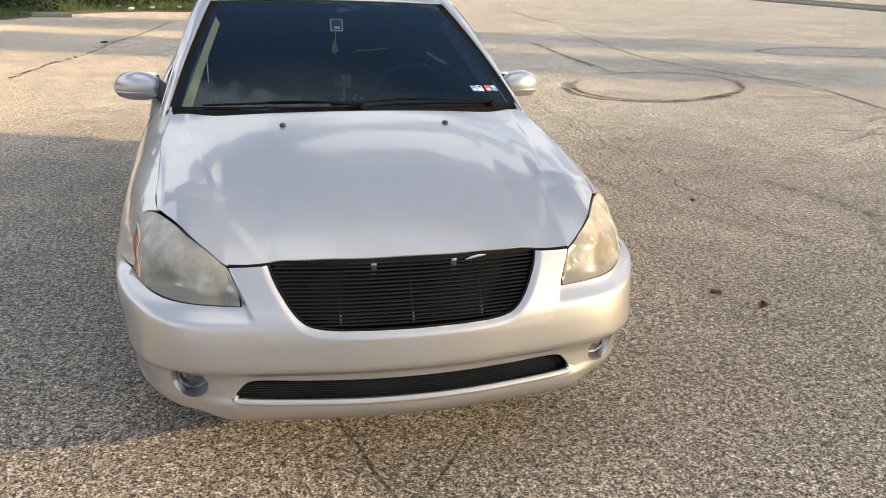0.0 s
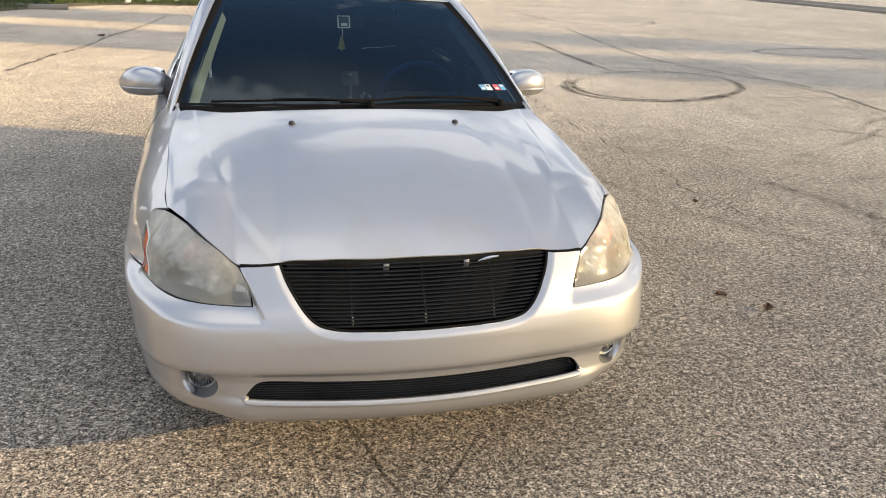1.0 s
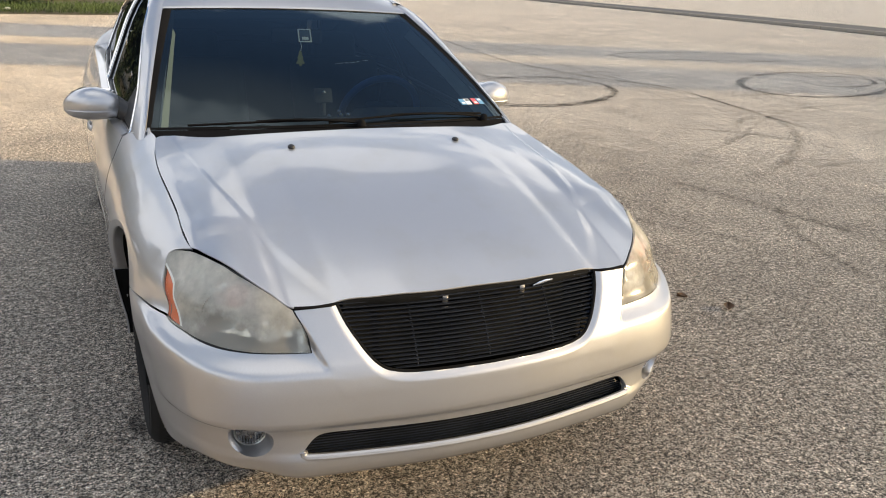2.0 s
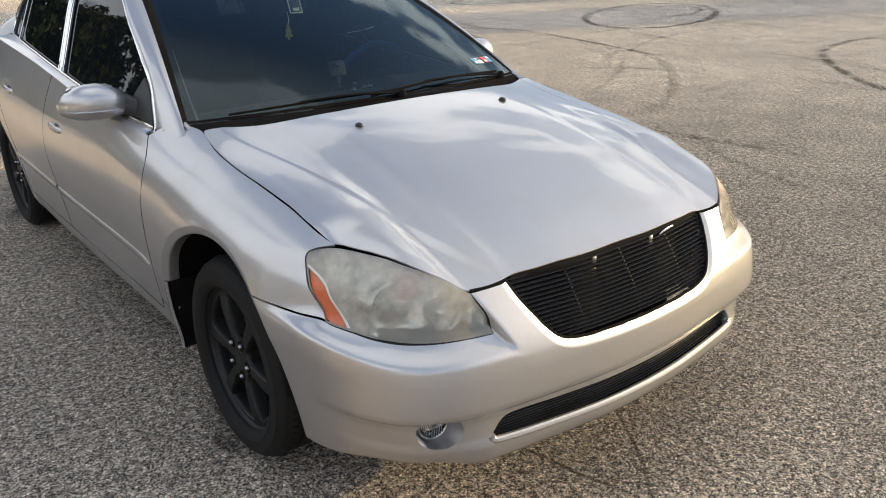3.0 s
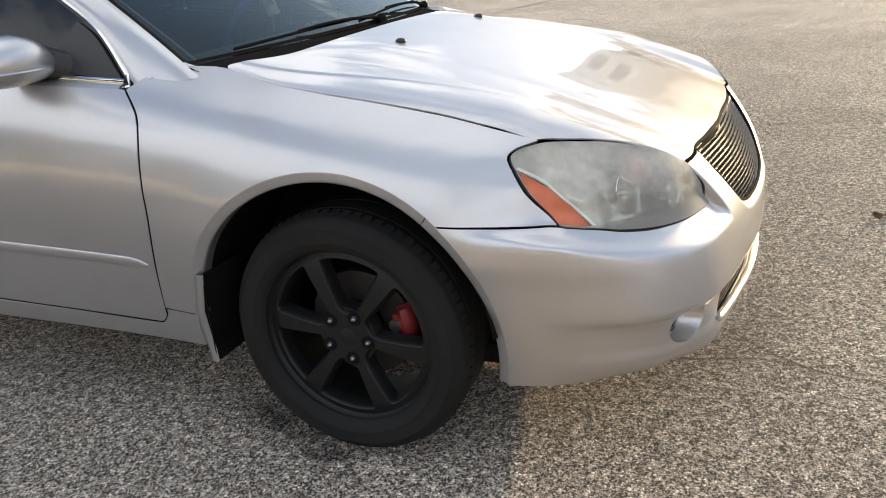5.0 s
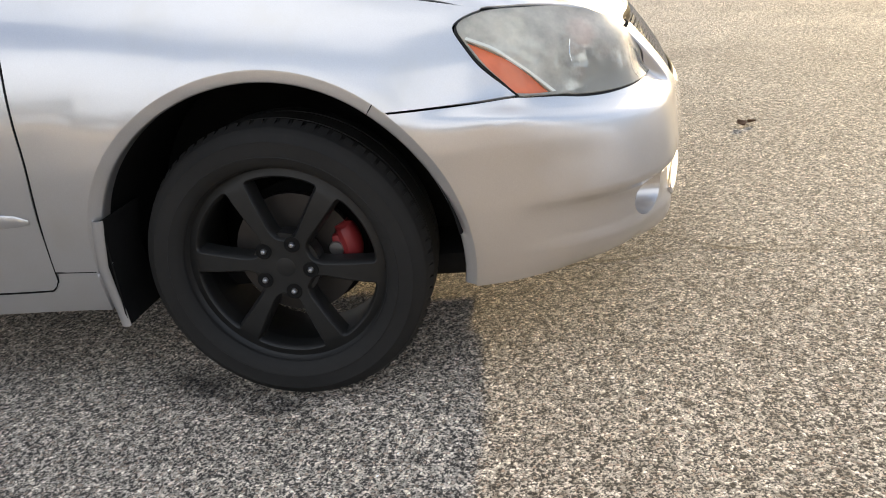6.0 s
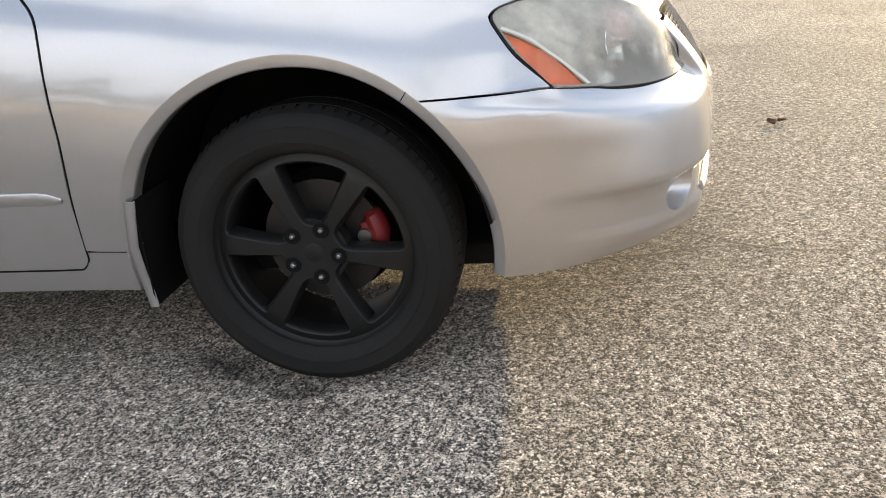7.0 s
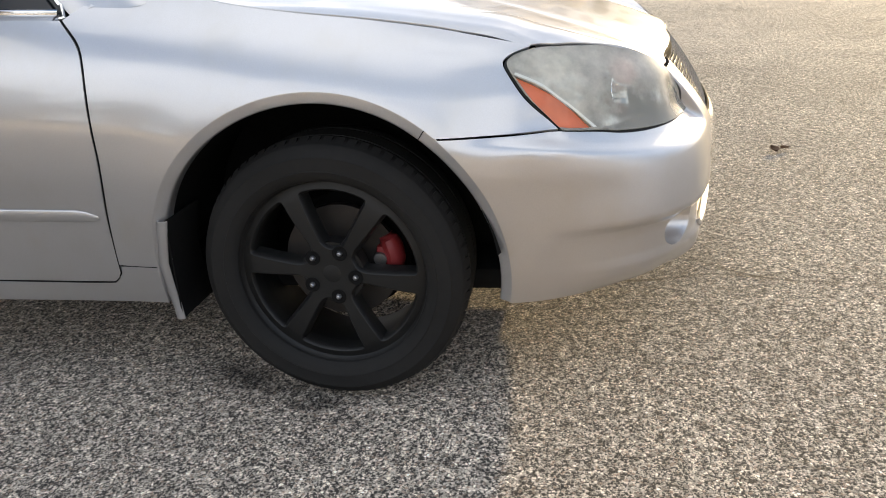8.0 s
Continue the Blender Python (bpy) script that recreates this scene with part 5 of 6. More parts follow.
def wheel(sg, ya, spin, turned=0.0):
    """A wheel: its axis along x, its face outwards."""
    w = new("wheel")
    w.parent = car
    w.matrix_basis = Matrix.Translation((sg * 0.714, ya, HUB)) @ Matrix.Rotation(radians(turned), 4, "Z") @ (Matrix() if sg > 0 else Matrix.Rotation(math.pi, 4, "Z"))
    bm = bmesh.new()
    # tyre section from the inner bead round the tread to the outer bead
    prof = [(0.222, -0.095), (0.238, -0.104), (0.268, -0.110), (0.298, -0.105), (0.312, -0.092), (0.3195, -0.075), (0.3220, -0.04), (0.3220, -0.034), (0.3150, -0.033), (0.3150, -0.029), (0.3220, -0.028),
            (0.32205, 0.0), (0.3220, 0.028), (0.3150, 0.029), (0.3150, 0.033), (0.3220, 0.034), (0.3220, 0.055), (0.3200, 0.072), (0.3150, 0.084), (0.3140, 0.0865), (0.3120, 0.0885), (0.302, 0.0985), (0.288, 0.1055), (0.2865, 0.1075), (0.284, 0.1070), (0.270, 0.109),
            (0.254, 0.1080), (0.2525, 0.1095), (0.250, 0.1085), (0.241, 0.105), (0.231, 0.098), (0.226, 0.09)]
    prof = [(r if r < 0.26 else 0.26 + (r - 0.26) * 0.055 / 0.062, x) for r, x in prof]
    lathe(bm, prof, 96)
    # shoulder blocks at the tread's edge
    for k in range(72):
        q = math.tau * k / 72
        turn = Matrix.Rotation(q, 3, "X")
        box(bm, (0.022, 0.019, 0.006), turn @ Vector((0.066, 0.0, 0.3125)), 0.0, turn @ Matrix.Rotation(radians(22), 3, "Y"))
    part("tyre", bm, RUBBER, w, smooth_angle=30)
    rim = new("rim")
    rim.parent = w
    rim.matrix_basis = Matrix.Translation((-0.020, 0, 0))
    bm = bmesh.new()
    lathe(bm, [(0.214, -0.095), (0.222, -0.098), (0.222, -0.09), (0.210, -0.08), (0.208, 0.02), (0.212, 0.075), (0.226, 0.090), (0.2315, 0.098), (0.2300, 0.1025), (0.2255, 0.1015), (0.2225, 0.094), (0.2165, 0.089), (0.2060, 0.075), (0.203, 0.02), (0.205, -0.08)], 72)
    part("barrel", bm, SATIN, rim, smooth_angle=40)
    # pierced face: six broad spokes between rounded windows
    holes = []
    for k in range(6):
        q = math.tau * (k + 0.5) / 6 + spin
        c, n = math.cos(q), math.sin(q)
        holes.append(np.array([(u * c - v * n, u * n + v * c) for u, v in WINDOW]))

    def face(u, v):
        return np.stack([FACE(np.hypot(u, v)), np.asarray(u, float), np.asarray(v, float)], -1)
    edge = np.array([(0.2195 * math.cos(a), 0.2195 * math.sin(a)) for a in np.linspace(0, math.tau, 90, endpoint=False)])
    shell("spokes", face, edge, SATIN, rim, holes, 0.010, 0.004)
    for h in holes:
        rows = []
        for d, deep in ((0.0, 0.0), (0.0018, 0.0012), (0.0050, 0.0070), (0.0075, 0.016), (0.0085, 0.042)):
            ring = grow(h, -d)
            p = face(ring[:, 0], ring[:, 1])
            p[:, 0] -= deep
            rows.append(np.concatenate([p, p[:1]]))
        loft("window_edge", rows, SATIN, rim)
    bm = bmesh.new()
    lathe(bm, [(0.0008, 0.1000), (0.019, 0.0998), (0.0225, 0.0985), (0.0235, 0.094)], 32, False)
    part("centre_cap", bm, SATIN, rim)
    bm = bmesh.new()
    lathe(bm, [(0.02, 0.045), (0.075, 0.05), (0.075, 0.09), (0.03, 0.09)], 40)
    part("hub", bm, SATIN, rim, smooth_angle=35)
    for k in range(5):
        q = radians(-8 + 72 * k) if sg < 0 else radians(20 + 72 * k)
        c = Vector((0.0, 0.05715 * math.cos(q), 0.05715 * math.sin(q)))
        bm = bmesh.new()
        lathe(bm, [(0.0170, 0.0995), (0.0178, 0.1018), (0.0160, 0.1024), (0.0135, 0.1005), (0.0100, 0.1002), (0.0004, 0.1002)], 24, False)
        part("lug_seat", bm, LINER, rim, m=Matrix.Translation(c))
        bm = bmesh.new()
        lathe(bm, [(0.0003, 0.1095), (0.0034, 0.1092), (0.0054, 0.1075), (0.0064, 0.1045), (0.0070, 0.1035), (0.0070, 0.095)], 6, False)
        part("lug_nut", bm, LUG, w, "silver lug nut", m=Matrix.Translation(c - Vector((0.020, 0, 0))))
    bm = bmesh.new()
    lathe(bm, [(0.06, -0.02), (0.140, -0.02), (0.140, -0.002), (0.060, -0.002)], 48)
    part("brake_disc", bm, DISC, w, "dark worn brake disc")
    bm = bmesh.new()
    lathe(bm, [(0.045, -0.072), (0.150, -0.070), (0.1535, -0.066), (0.151, -0.063), (0.045, -0.066)], 48)
    part("dust_shield", bm, LINER, w)


DISC = grained("rusty_disc_steel", (0.05, 0.045, 0.042), 0.5, 0.3, 40, 0.6)
LUG = grained("lug_steel", (0.42, 0.42, 0.43), 0.3, 0.15, 90, 0.9, 0.0)
wheel(-1, AXLE, radians(-7))
wheel(1, AXLE, 0.3)
wheel(-1, REAR_AXLE, 0.4)
wheel(1, REAR_AXLE, 0.9)


def caliper(sg):
    """The red brake caliper at the wheel's front."""
    bm = bmesh.new()
    path = [(sg * 0.705, AXLE - 0.128 * math.cos(radians(a)), HUB + 0.128 * math.sin(radians(a))) for a in np.linspace(-10, 30, 9)]
    tube(bm, path, [0.022, 0.028, 0.031, 0.032, 0.032, 0.032, 0.031, 0.027, 0.020], 12, squash=(0.8, 1.0))
    box(bm, (0.05, 0.03, 0.05), (sg * 0.705, AXLE - 0.105, HUB + 0.018), 0.008)
    part("brake_caliper", bm, RED, car, "red painted brake caliper")
    bm = bmesh.new()
    lathe(bm, [(0.0005, 0.0), (0.015, 0.0), (0.017, -0.003), (0.017, -0.03)], 20, False)
    part("caliper_piston", bm, STEEL, car, m=Matrix.Translation((sg * 0.735, AXLE - 0.100, HUB + 0.012)) @ (Matrix() if sg > 0 else Matrix.Rotation(math.pi, 4, "Z")))


for sg in (-1, 1):
    caliper(sg)


def door_mirror(sg):
    mr = new("door_mirror")
    mr.parent = car
    bm = bmesh.new()
    # rounded shell: rings from the inner end out to the tip
    rings = []
    for x, h, d, dy, dz in ((-0.020, 0.022, 0.030, 0.012, -0.012), (-0.012, 0.040, 0.046, 0.008, -0.010), (0.005, 0.054, 0.058, 0.004, -0.006), (0.035, 0.068, 0.068, 0.0, 0.0), (0.075, 0.078, 0.074, 0.0, 0.003), (0.115, 0.077, 0.073, 0.002, 0.002), (0.15, 0.068, 0.064, 0.008, -0.002), (0.18, 0.053, 0.050, 0.018, -0.007), (0.203, 0.033, 0.032, 0.032, -0.012), (0.213, 0.008, 0.008, 0.044, -0.014)):
        ring = []
        for j in range(28):
            q = math.tau * j / 28
            c, s = math.cos(q), math.sin(q)
            yy = -d * abs(s) ** 0.9 * np.sign(s) if s > 0 else 0.035 * -s
            ring.append(bm.verts.new((sg * x, dy + yy, dz + 0.80 * h * np.sign(c) * abs(c) ** 0.85)))
        rings.append(ring)
    for a, b in zip(rings, rings[1:]):
        for j in range(28):
            bm.faces.new((a[j], a[(j + 1) % 28], b[(j + 1) % 28], b[j]))
    bm.faces.new(rings[0])
    bm.faces.new(rings[-1][::-1])
    m = Matrix.Translation((sg * 0.778, 1.765, 0.992)) @ Matrix.Rotation(sg * radians(17), 4, "Z")
    part("shell", bm, PAINT, mr, smooth_angle=60, m=m)
    bm = bmesh.new()
    box(bm, (0.165, 0.006, 0.105), (sg * 0.10, 0.036, 0.0), 0.03)
    part("mirror_glass", bm, CHROME, mr, m=m)
    bm = bmesh.new()
    tube(bm, [(sg * 0.70, 1.70, 0.945), (sg * 0.735, 1.72, 0.955), (sg * 0.765, 1.75, 0.972), (sg * 0.80, 1.785, 0.990)], [0.045, 0.042, 0.040, 0.045], 14, squash=(0.8, 1.0))
    part("stalk", bm, BLACK, mr)
    # crease line across the shell
    bm = bmesh.new()
    tube(bm, [(sg * x, y, -0.020) for x, y in ((0.010, -0.055), (0.05, -0.070), (0.10, -0.0745), (0.15, -0.062), (0.180, -0.040))], [0.001, 0.003, 0.0035, 0.003, 0.001], 8)
    part("crease", bm, PAINT, mr, m=m)


for sg in (-1, 1):
    door_mirror(sg)


def wipers():
    for a, b, bow in (((-0.58, 0.012), (0.02, 0.028), 0.008), ((-0.10, 0.012), (0.58, 0.030), 0.026)):
        w = new("wiper")
        w.parent = car

        def on(u, v, h):
            return windscreen(np.array(u / 0.72), np.array(v)) + np.array((0, -0.36, 0.93)) * h
        bm = bmesh.new()
        pts = [on(a[0] + (b[0] - a[0]) * k, a[1] + (b[1] - a[1]) * k + bow * math.sin(math.pi * k), 0.012) for k in np.linspace(0, 1, 16)]
        tube(bm, pts, 0.0032, 8, squash=(1, 1.3))
        part("blade", bm, WIPER, w)
        bm = bmesh.new()
        pts = [on(b[0] + (a[0] - b[0]) * k * 0.62 , 0.008 + k * (bow + 0.016), 0.012 + 0.010 * math.sin(math.pi * k)) for k in np.linspace(0, 1, 14)]
        tube(bm, pts, [0.0065 - 0.002 * k for k in np.linspace(0, 1, 14)], 8, squash=(1.3, 0.8))
        part("arm", bm, WIPER, w)
        bm = bmesh.new()
        at = on(b[0], 0.0, 0.014)
        lathe(bm, [(0.0005, -0.014), (0.010, -0.012), (0.016, 0.0), (0.016, 0.01), (0.0005, 0.012)], 16, False)
        part("pivot", bm, WIPER, w, m=Matrix.Translation(at) @ Matrix.Rotation(radians(90), 4, "Y"))


wipers()


def washer_jets():
    for x in (-0.300, 0.302):
        p = bonnet(np.array(x), np.array(0.995))
        bm = bmesh.new()
        bmesh.ops.create_uvsphere(bm, u_segments=14, v_segments=8, radius=0.011)
        bmesh.ops.scale(bm, vec=(1.1, 1.4, 0.8), verts=bm.verts)
        part("washer_jet", bm, BLACK, car, "small black washer jet", m=Matrix.Translation(Vector(p) + Vector((0, 0, 0.002))))


washer_jets()


# ---- cabin ----
def seat(x, y, name):
    s = new(name)
    s.parent = car
    bm = bmesh.new()
    box(bm, (0.50, 0.52, 0.16), (x, y, 0.50), 0.06, seg=3)
    part("cushion", bm, CLOTH, s)
    bm = bmesh.new()
    box(bm, (0.48, 0.14, 0.60), (x, y + 0.30, 0.80), 0.06, Euler((radians(-18), 0, 0)).to_matrix(), 3)
    part("backrest", bm, CLOTH, s)
    bm = bmesh.new()
    box(bm, (0.26, 0.09, 0.17), (x, y + 0.42, 1.13), 0.04, Euler((radians(-12), 0, 0)).to_matrix(), 3)
    part("headrest", bm, CLOTH, s)


def cabin_inside():
    rows = []
    for y, z in ((1.22, 0.955), (1.36, 0.965), (1.55, 0.955), (1.72, 0.925), (1.80, 0.86), (1.80, 0.62)):
        rows.append([(x, y + 0.12 * (x / 0.7) ** 2 * (1 if y < 1.5 else 0.2), z - 0.02 * (x / 0.7) ** 2 + (0.035 if 1.5 < y < 1.78 and 0.16 < x < 0.56 else 0.0)) for x in np.linspace(-0.69, 0.69, 41)])
    loft("dashboard", rows, DASH, car, "dark plastic dashboard")
    w = new("steering_wheel")
    w.parent = car
    m = Matrix.Translation((0.36, 1.93, 0.90)) @ Matrix.Rotation(radians(-66), 4, "X")
    bm = bmesh.new()
    tube(bm, [(0.185 * math.cos(q), 0.185 * math.sin(q), 0) for q in np.linspace(0, math.tau, 40, endpoint=False)], 0.016, 10, True)
    part("wheel_rim", bm, BLUE, w, "blue covered steering wheel rim", m=m)
    bm = bmesh.new()
    box(bm, (0.16, 0.13, 0.05), (0, 0, -0.01), 0.02)
    box(bm, (0.34, 0.03, 0.02), (0, 0.01, 0.0), 0.006)
    box(bm, (0.03, 0.17, 0.02), (0, -0.09, 0.0), 0.006)
    part("wheel_hub", bm, DASH, w, m=m)
    seat(-0.36, 2.25, "front_seat")
    seat(0.36, 2.25, "front_seat")
    bm = bmesh.new()
    box(bm, (1.25, 0.5, 0.16), (0, 3.05, 0.52), 0.06, seg=3)
    box(bm, (1.25, 0.14, 0.62), (0, 3.38, 0.80), 0.06, Euler((radians(-22), 0, 0)).to_matrix(), 3)
    part("rear_bench", bm, CLOTH, car)
    bm = bmesh.new()
    box(bm, (0.22, 0.75, 0.28), (0, 2.15, 0.50), 0.04)
    part("console", bm, DASH, car)
    # headliner and door linings close the cabin
    rows = [[(u * (0.525 - 0.05 * ((y - 2.8) / 0.9) ** 2), y, 1.355 + 0.03 * (1 - ((y - 2.8) / 0.75) ** 2) + 0.02 * (1 - u * u)) for u in np.linspace(-1, 1, 13)] for y in np.linspace(2.2, 3.45, 12)]
    loft("headliner", rows, LINING, car)
    for sg in (-1, 1):
        rows = [[(sg * x, y, z - 0.04 * ((y - 2.8) / 0.7) ** 2) for y in np.linspace(2.15, 3.45, 14)] for x, z in ((0.48, 1.385), (0.565, 1.365), (0.60, 1.325))]
        loft("rail_lining", rows, LINER, car)
        rows = [[(sg * (0.735 - 0.02 * k), y, (0.3, 0.6, float(np.interp(y, (1.5, 2.6, 3.8), (0.915, 0.985, 1.045))))[k]) for y in np.linspace(1.5, 3.85, 14)] for k in range(3)]
        loft("door_lining", rows, DASH, car, thick=0.01)
        rows = []
        for k, dy, dz in ((0.932, 0.004, -0.005), (0.922, 0.022, -0.026), (0.900, 0.045, -0.055)):
            rows.append([windscreen(np.array(sg * k), np.array(v)) + np.array((0, dy, dz)) for v in np.linspace(0.02, 0.86, 16)])
        loft("pillar_trim", rows, LINING, car, "pale grey pillar lining", 0.006)
    # parcel shelf
    bm = bmesh.new()
    box(bm, (1.1, 0.55, 0.02), (0, 3.75, 1.0), 0.005)
    part("parcel_shelf", bm, DASH, car)
    bm = bmesh.new()
    box(bm, (1.24, 0.04, 0.30), (0, 4.10, 0.93), 0.01)
    part("rear_bulkhead", bm, LINER, car)
    # inside mirror
    bm = bmesh.new()
    box(bm, (0.23, 0.03, 0.065), (0.0, 2.04, 1.235), 0.014, Euler((radians(12), 0, radians(-8))).to_matrix(), 3)
    part("inside_mirror", bm, LINER, car)


BLUE = grained("blue_vinyl", (0.03, 0.10, 0.26), 0.5, 0.3, 60)
LINING = grained("pale_grey_lining", (0.36, 0.36, 0.33), 0.9, 0.15, 80)
cabin_inside()


def on_glass(x, v, lift=0.002):
    return windscreen(np.array(x / 0.62), np.array(v)) + np.array((0, -0.36, 0.93)) * lift


def flat_patch(name, x, v, wide, high, mat, parent, lift=-0.003, label=""):
    """A thin rectangle lying on the windshield."""
    c = Vector(on_glass(x, v, lift))
    across = (Vector(on_glass(x + 0.02, v, lift)) - Vector(on_glass(x - 0.02, v, lift))).normalized()
    upward = (Vector(on_glass(x, v + 0.02, lift)) - Vector(on_glass(x, v - 0.02, lift))).normalized()
    bm = bmesh.new()
    box(bm, (wide, high, 0.0012), (0, 0, 0), 0.0)
    n = across.cross(upward).normalized()
    m = Matrix.Translation(c) @ Matrix((across, upward, n)).transposed().to_4x4()
    return part(name, bm, mat, parent, label, 0, m)


def stickers():
    white = material("sticker_white", (0.75, 0.78, 0.80), 0.5)
    blue = material("sticker_blue", (0.12, 0.30, 0.50), 0.5)
    red = material("sticker_red", (0.55, 0.10, 0.12), 0.5)
    dark = material("sticker_dark", (0.05, 0.07, 0.10), 0.5)
    tag = new("toll_tag")
    tag.parent = car
    tag.matrix_basis = Matrix.Translation((0.006, 1.922, 1.246)) @ Matrix.Rotation(radians(-22), 4, "X") @ Matrix.Scale(0.88, 4)
    for dx, dz, w, hh in ((-0.030, 0, 0.006, 0.066), (0.030, 0, 0.006, 0.066), (0, -0.030, 0.054, 0.006), (0, 0.031, 0.054, 0.004)):
        bm = bmesh.new()
        box(bm, (w, 0.004, hh), (dx, -0.002, dz), 0.001)
        part("tag_edge", bm, white, tag)
    bm = bmesh.new()
    box(bm, (0.054, 0.003, 0.056), (0, 0, 0), 0.001)
    part("tag_face", bm, dark, tag)
    bm = bmesh.new()
    box(bm, (0.032, 0.002, 0.014), (0.002, -0.0035, -0.014), 0.0)
    part("tag_bar", bm, white, tag)
    for i, (mat, x) in enumerate(((blue, 0.470), (white, 0.495), (red, 0.530), (blue, 0.556))):
        flat_patch("inspection_sticker", x, 0.135, 0.027, 0.038, mat, car, 0.0015, "small square windshield sticker")
        flat_patch("sticker_bar", x, 0.135 + (0.01 if i % 2 else -0.01), 0.016, 0.010, white if mat is not white else dark, car, 0.0028)
    # hanging tree-shaped air freshener on its cord
    f = new("air_freshener")
    f.parent = car
    top = Vector((0.005, 1.99, 1.222))
    bm = bmesh.new()
    tube(bm, [top, top + Vector((0.006, 0, -0.03)), top + Vector((-0.002, 0, -0.06))], 0.0015, 6)
    part("cord", bm, white, f)
    bm = bmesh.new()
    half = [(0.004, 0.0), (0.012, -0.02), (0.008, -0.022), (0.020, -0.045), (0.012, -0.048), (0.027, -0.075), (0.006, -0.078), (0.006, -0.09)]
    loop = half + [(-x, z) for x, z in half[::-1]]
    for y in (-0.002, 0.002):
        bm.faces.new([bm.verts.new((x, y, z)) for x, z in loop])
    part("card", bm, YELLOW, f, "yellow-green card", 0, Matrix.Translation(top + Vector((0, 0, -0.045))) @ Matrix.Scale(0.75, 4))
    # bright trinkets on the dashboard
    for x, y, z in ((0.021, 1.456, 0.978), (0.055, 1.47, 0.976), (-0.03, 1.45, 0.976), (0.045, 1.56, 0.974), (-0.011, 1.585, 1.050)):
        bm = bmesh.new()
        bmesh.ops.create_icosphere(bm, subdivisions=2, radius=0.009)
        part("trinket", bm, CHROME, car, m=Matrix.Translation((x, y, z)))
    bm = bmesh.new()
    tube(bm, [(-0.011, 1.60, 0.955), (-0.011, 1.60, 1.0), (-0.011, 1.595, 1.03)], 0.012, 10)
    box(bm, (0.075, 0.014, 0.06), (-0.011, 1.595, 1.035), 0.006, Euler((radians(-20), 0, 0)).to_matrix())
    part("phone_holder", bm, DASH, car, "small dark phone holder")
    # thin crack in the glass
    bm = bmesh.new()
    tube(bm, [on_glass(0.04 + 0.15 * k, 0.455 + 0.03 * k + 0.003 * math.sin(9 * k), -0.001) for k in np.linspace(0, 1, 9)], 0.0005, 5)
    part("glass_crack", bm, white, car)


YELLOW = grained("yellow_green_card", (0.22, 0.22, 0.07), 0.7, 0.2, 80)
stickers()


# ---- the lot ----
def faded(name, color, lo, hi, scale, most=0.85):
    """A worn mark on the ground: patchy, clear between."""
    m = material(name, color, 0.9)
    b = principled(m)
    fine, broad = noise_of(m, scale, 5, 0.65), noise_of(m, scale / 14, 3, 0.5)
    sep = node(m, "ShaderNodeVertexColor")
    sep.layer_name = "fade"
    a = node(m, "ShaderNodeMath")
    a.operation = "MULTIPLY"
    link(m, ramp(m, fine.outputs["Fac"], lo, hi), a.inputs[0])
    link(m, ramp(m, broad.outputs["Fac"], 0.25, 0.6), a.inputs[1])
    a2 = node(m, "ShaderNodeMath")
    a2.operation = "MULTIPLY"
    link(m, a.outputs[0], a2.inputs[0])
    link(m, sep.outputs["Color"], a2.inputs[1])
    a3 = node(m, "ShaderNodeMath")
    a3.operation = "MULTIPLY"
    a3.inputs[1].default_value = most
    link(m, a2.outputs[0], a3.inputs[0])
    link(m, a3.outputs[0], b.inputs["Alpha"])
    return m


SKID_WORN = faded("worn_rubber_mark", (0.05, 0.045, 0.042), 0.3, 0.7, 30, 0.5)
SKID = faded("tyre_rubber_mark", (0.035, 0.032, 0.03), 0.25, 0.65, 40)
CRACK = faded("crack_tar", (0.025, 0.022, 0.02), 0.22, 0.5, 60, 0.8)
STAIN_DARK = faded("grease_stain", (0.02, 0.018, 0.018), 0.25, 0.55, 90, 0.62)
STAIN = faded("oil_stain", (0.05, 0.045, 0.04), 0.3, 0.7, 9, 0.45)


def strip(name, path, wide, mat, label, category, z=0.004, jitter=0.0, profile=(0.0, 1.0, 1.0, 0.0), step=0.0):
    """A flat ribbon along a path on the ground, its edges faded."""
    ps = arc([(p[0], p[1]) for p in path], step or (0.06 if wide < 0.1 else 0.15))
    if jitter:
        ps = ps + np.array([(noise.noise((x * 6.0, y * 6.0, 3.0)) * jitter, noise.noise((x * 6.0, y * 6.0, 9.0)) * jitter) for x, y in ps])
    t = np.gradient(ps, axis=0)
    n = np.stack([-t[:, 1], t[:, 0]], 1)
    n /= np.maximum(np.linalg.norm(n, axis=1, keepdims=True), 1e-9)
    verts, faces, fade = [], [], []
    k = len(profile)
    for i, (p, q) in enumerate(zip(ps, n)):
        end = min(1.0, i / 5, (len(ps) - 1 - i) / 5)
        for j in range(k):
            w = wide * (j / (k - 1) - 0.5)
            if jitter and 0 < j < k - 1:
                w *= 0.7 + 0.6 * abs(noise.noise((p[0] * 9, p[1] * 9, j)))
            verts.append((p[0] + q[0] * w, p[1] + q[1] * w, z))
            fade.append(profile[j] * end)
    for i in range(len(ps) - 1):
        for j in range(k - 1):
            a = i * k + j
            faces.append((a, a + k, a + k + 1, a + 1) if False else (a, a + 1, a + k + 1, a + k))
    me = bpy.data.meshes.new(name)
    me.from_pydata(verts, [], faces)
    col = me.color_attributes.new("fade", "FLOAT_COLOR", "POINT")
    col.data.foreach_set("color", [c for f in fade for c in (f, f, f, 1)])
    me.update()
    ob = place(name, me, mat)
    if me.polygons and me.polygons[0].normal.z < 0:
        me.flip_normals()
    return tagged(ob, label, category, kind="structure")


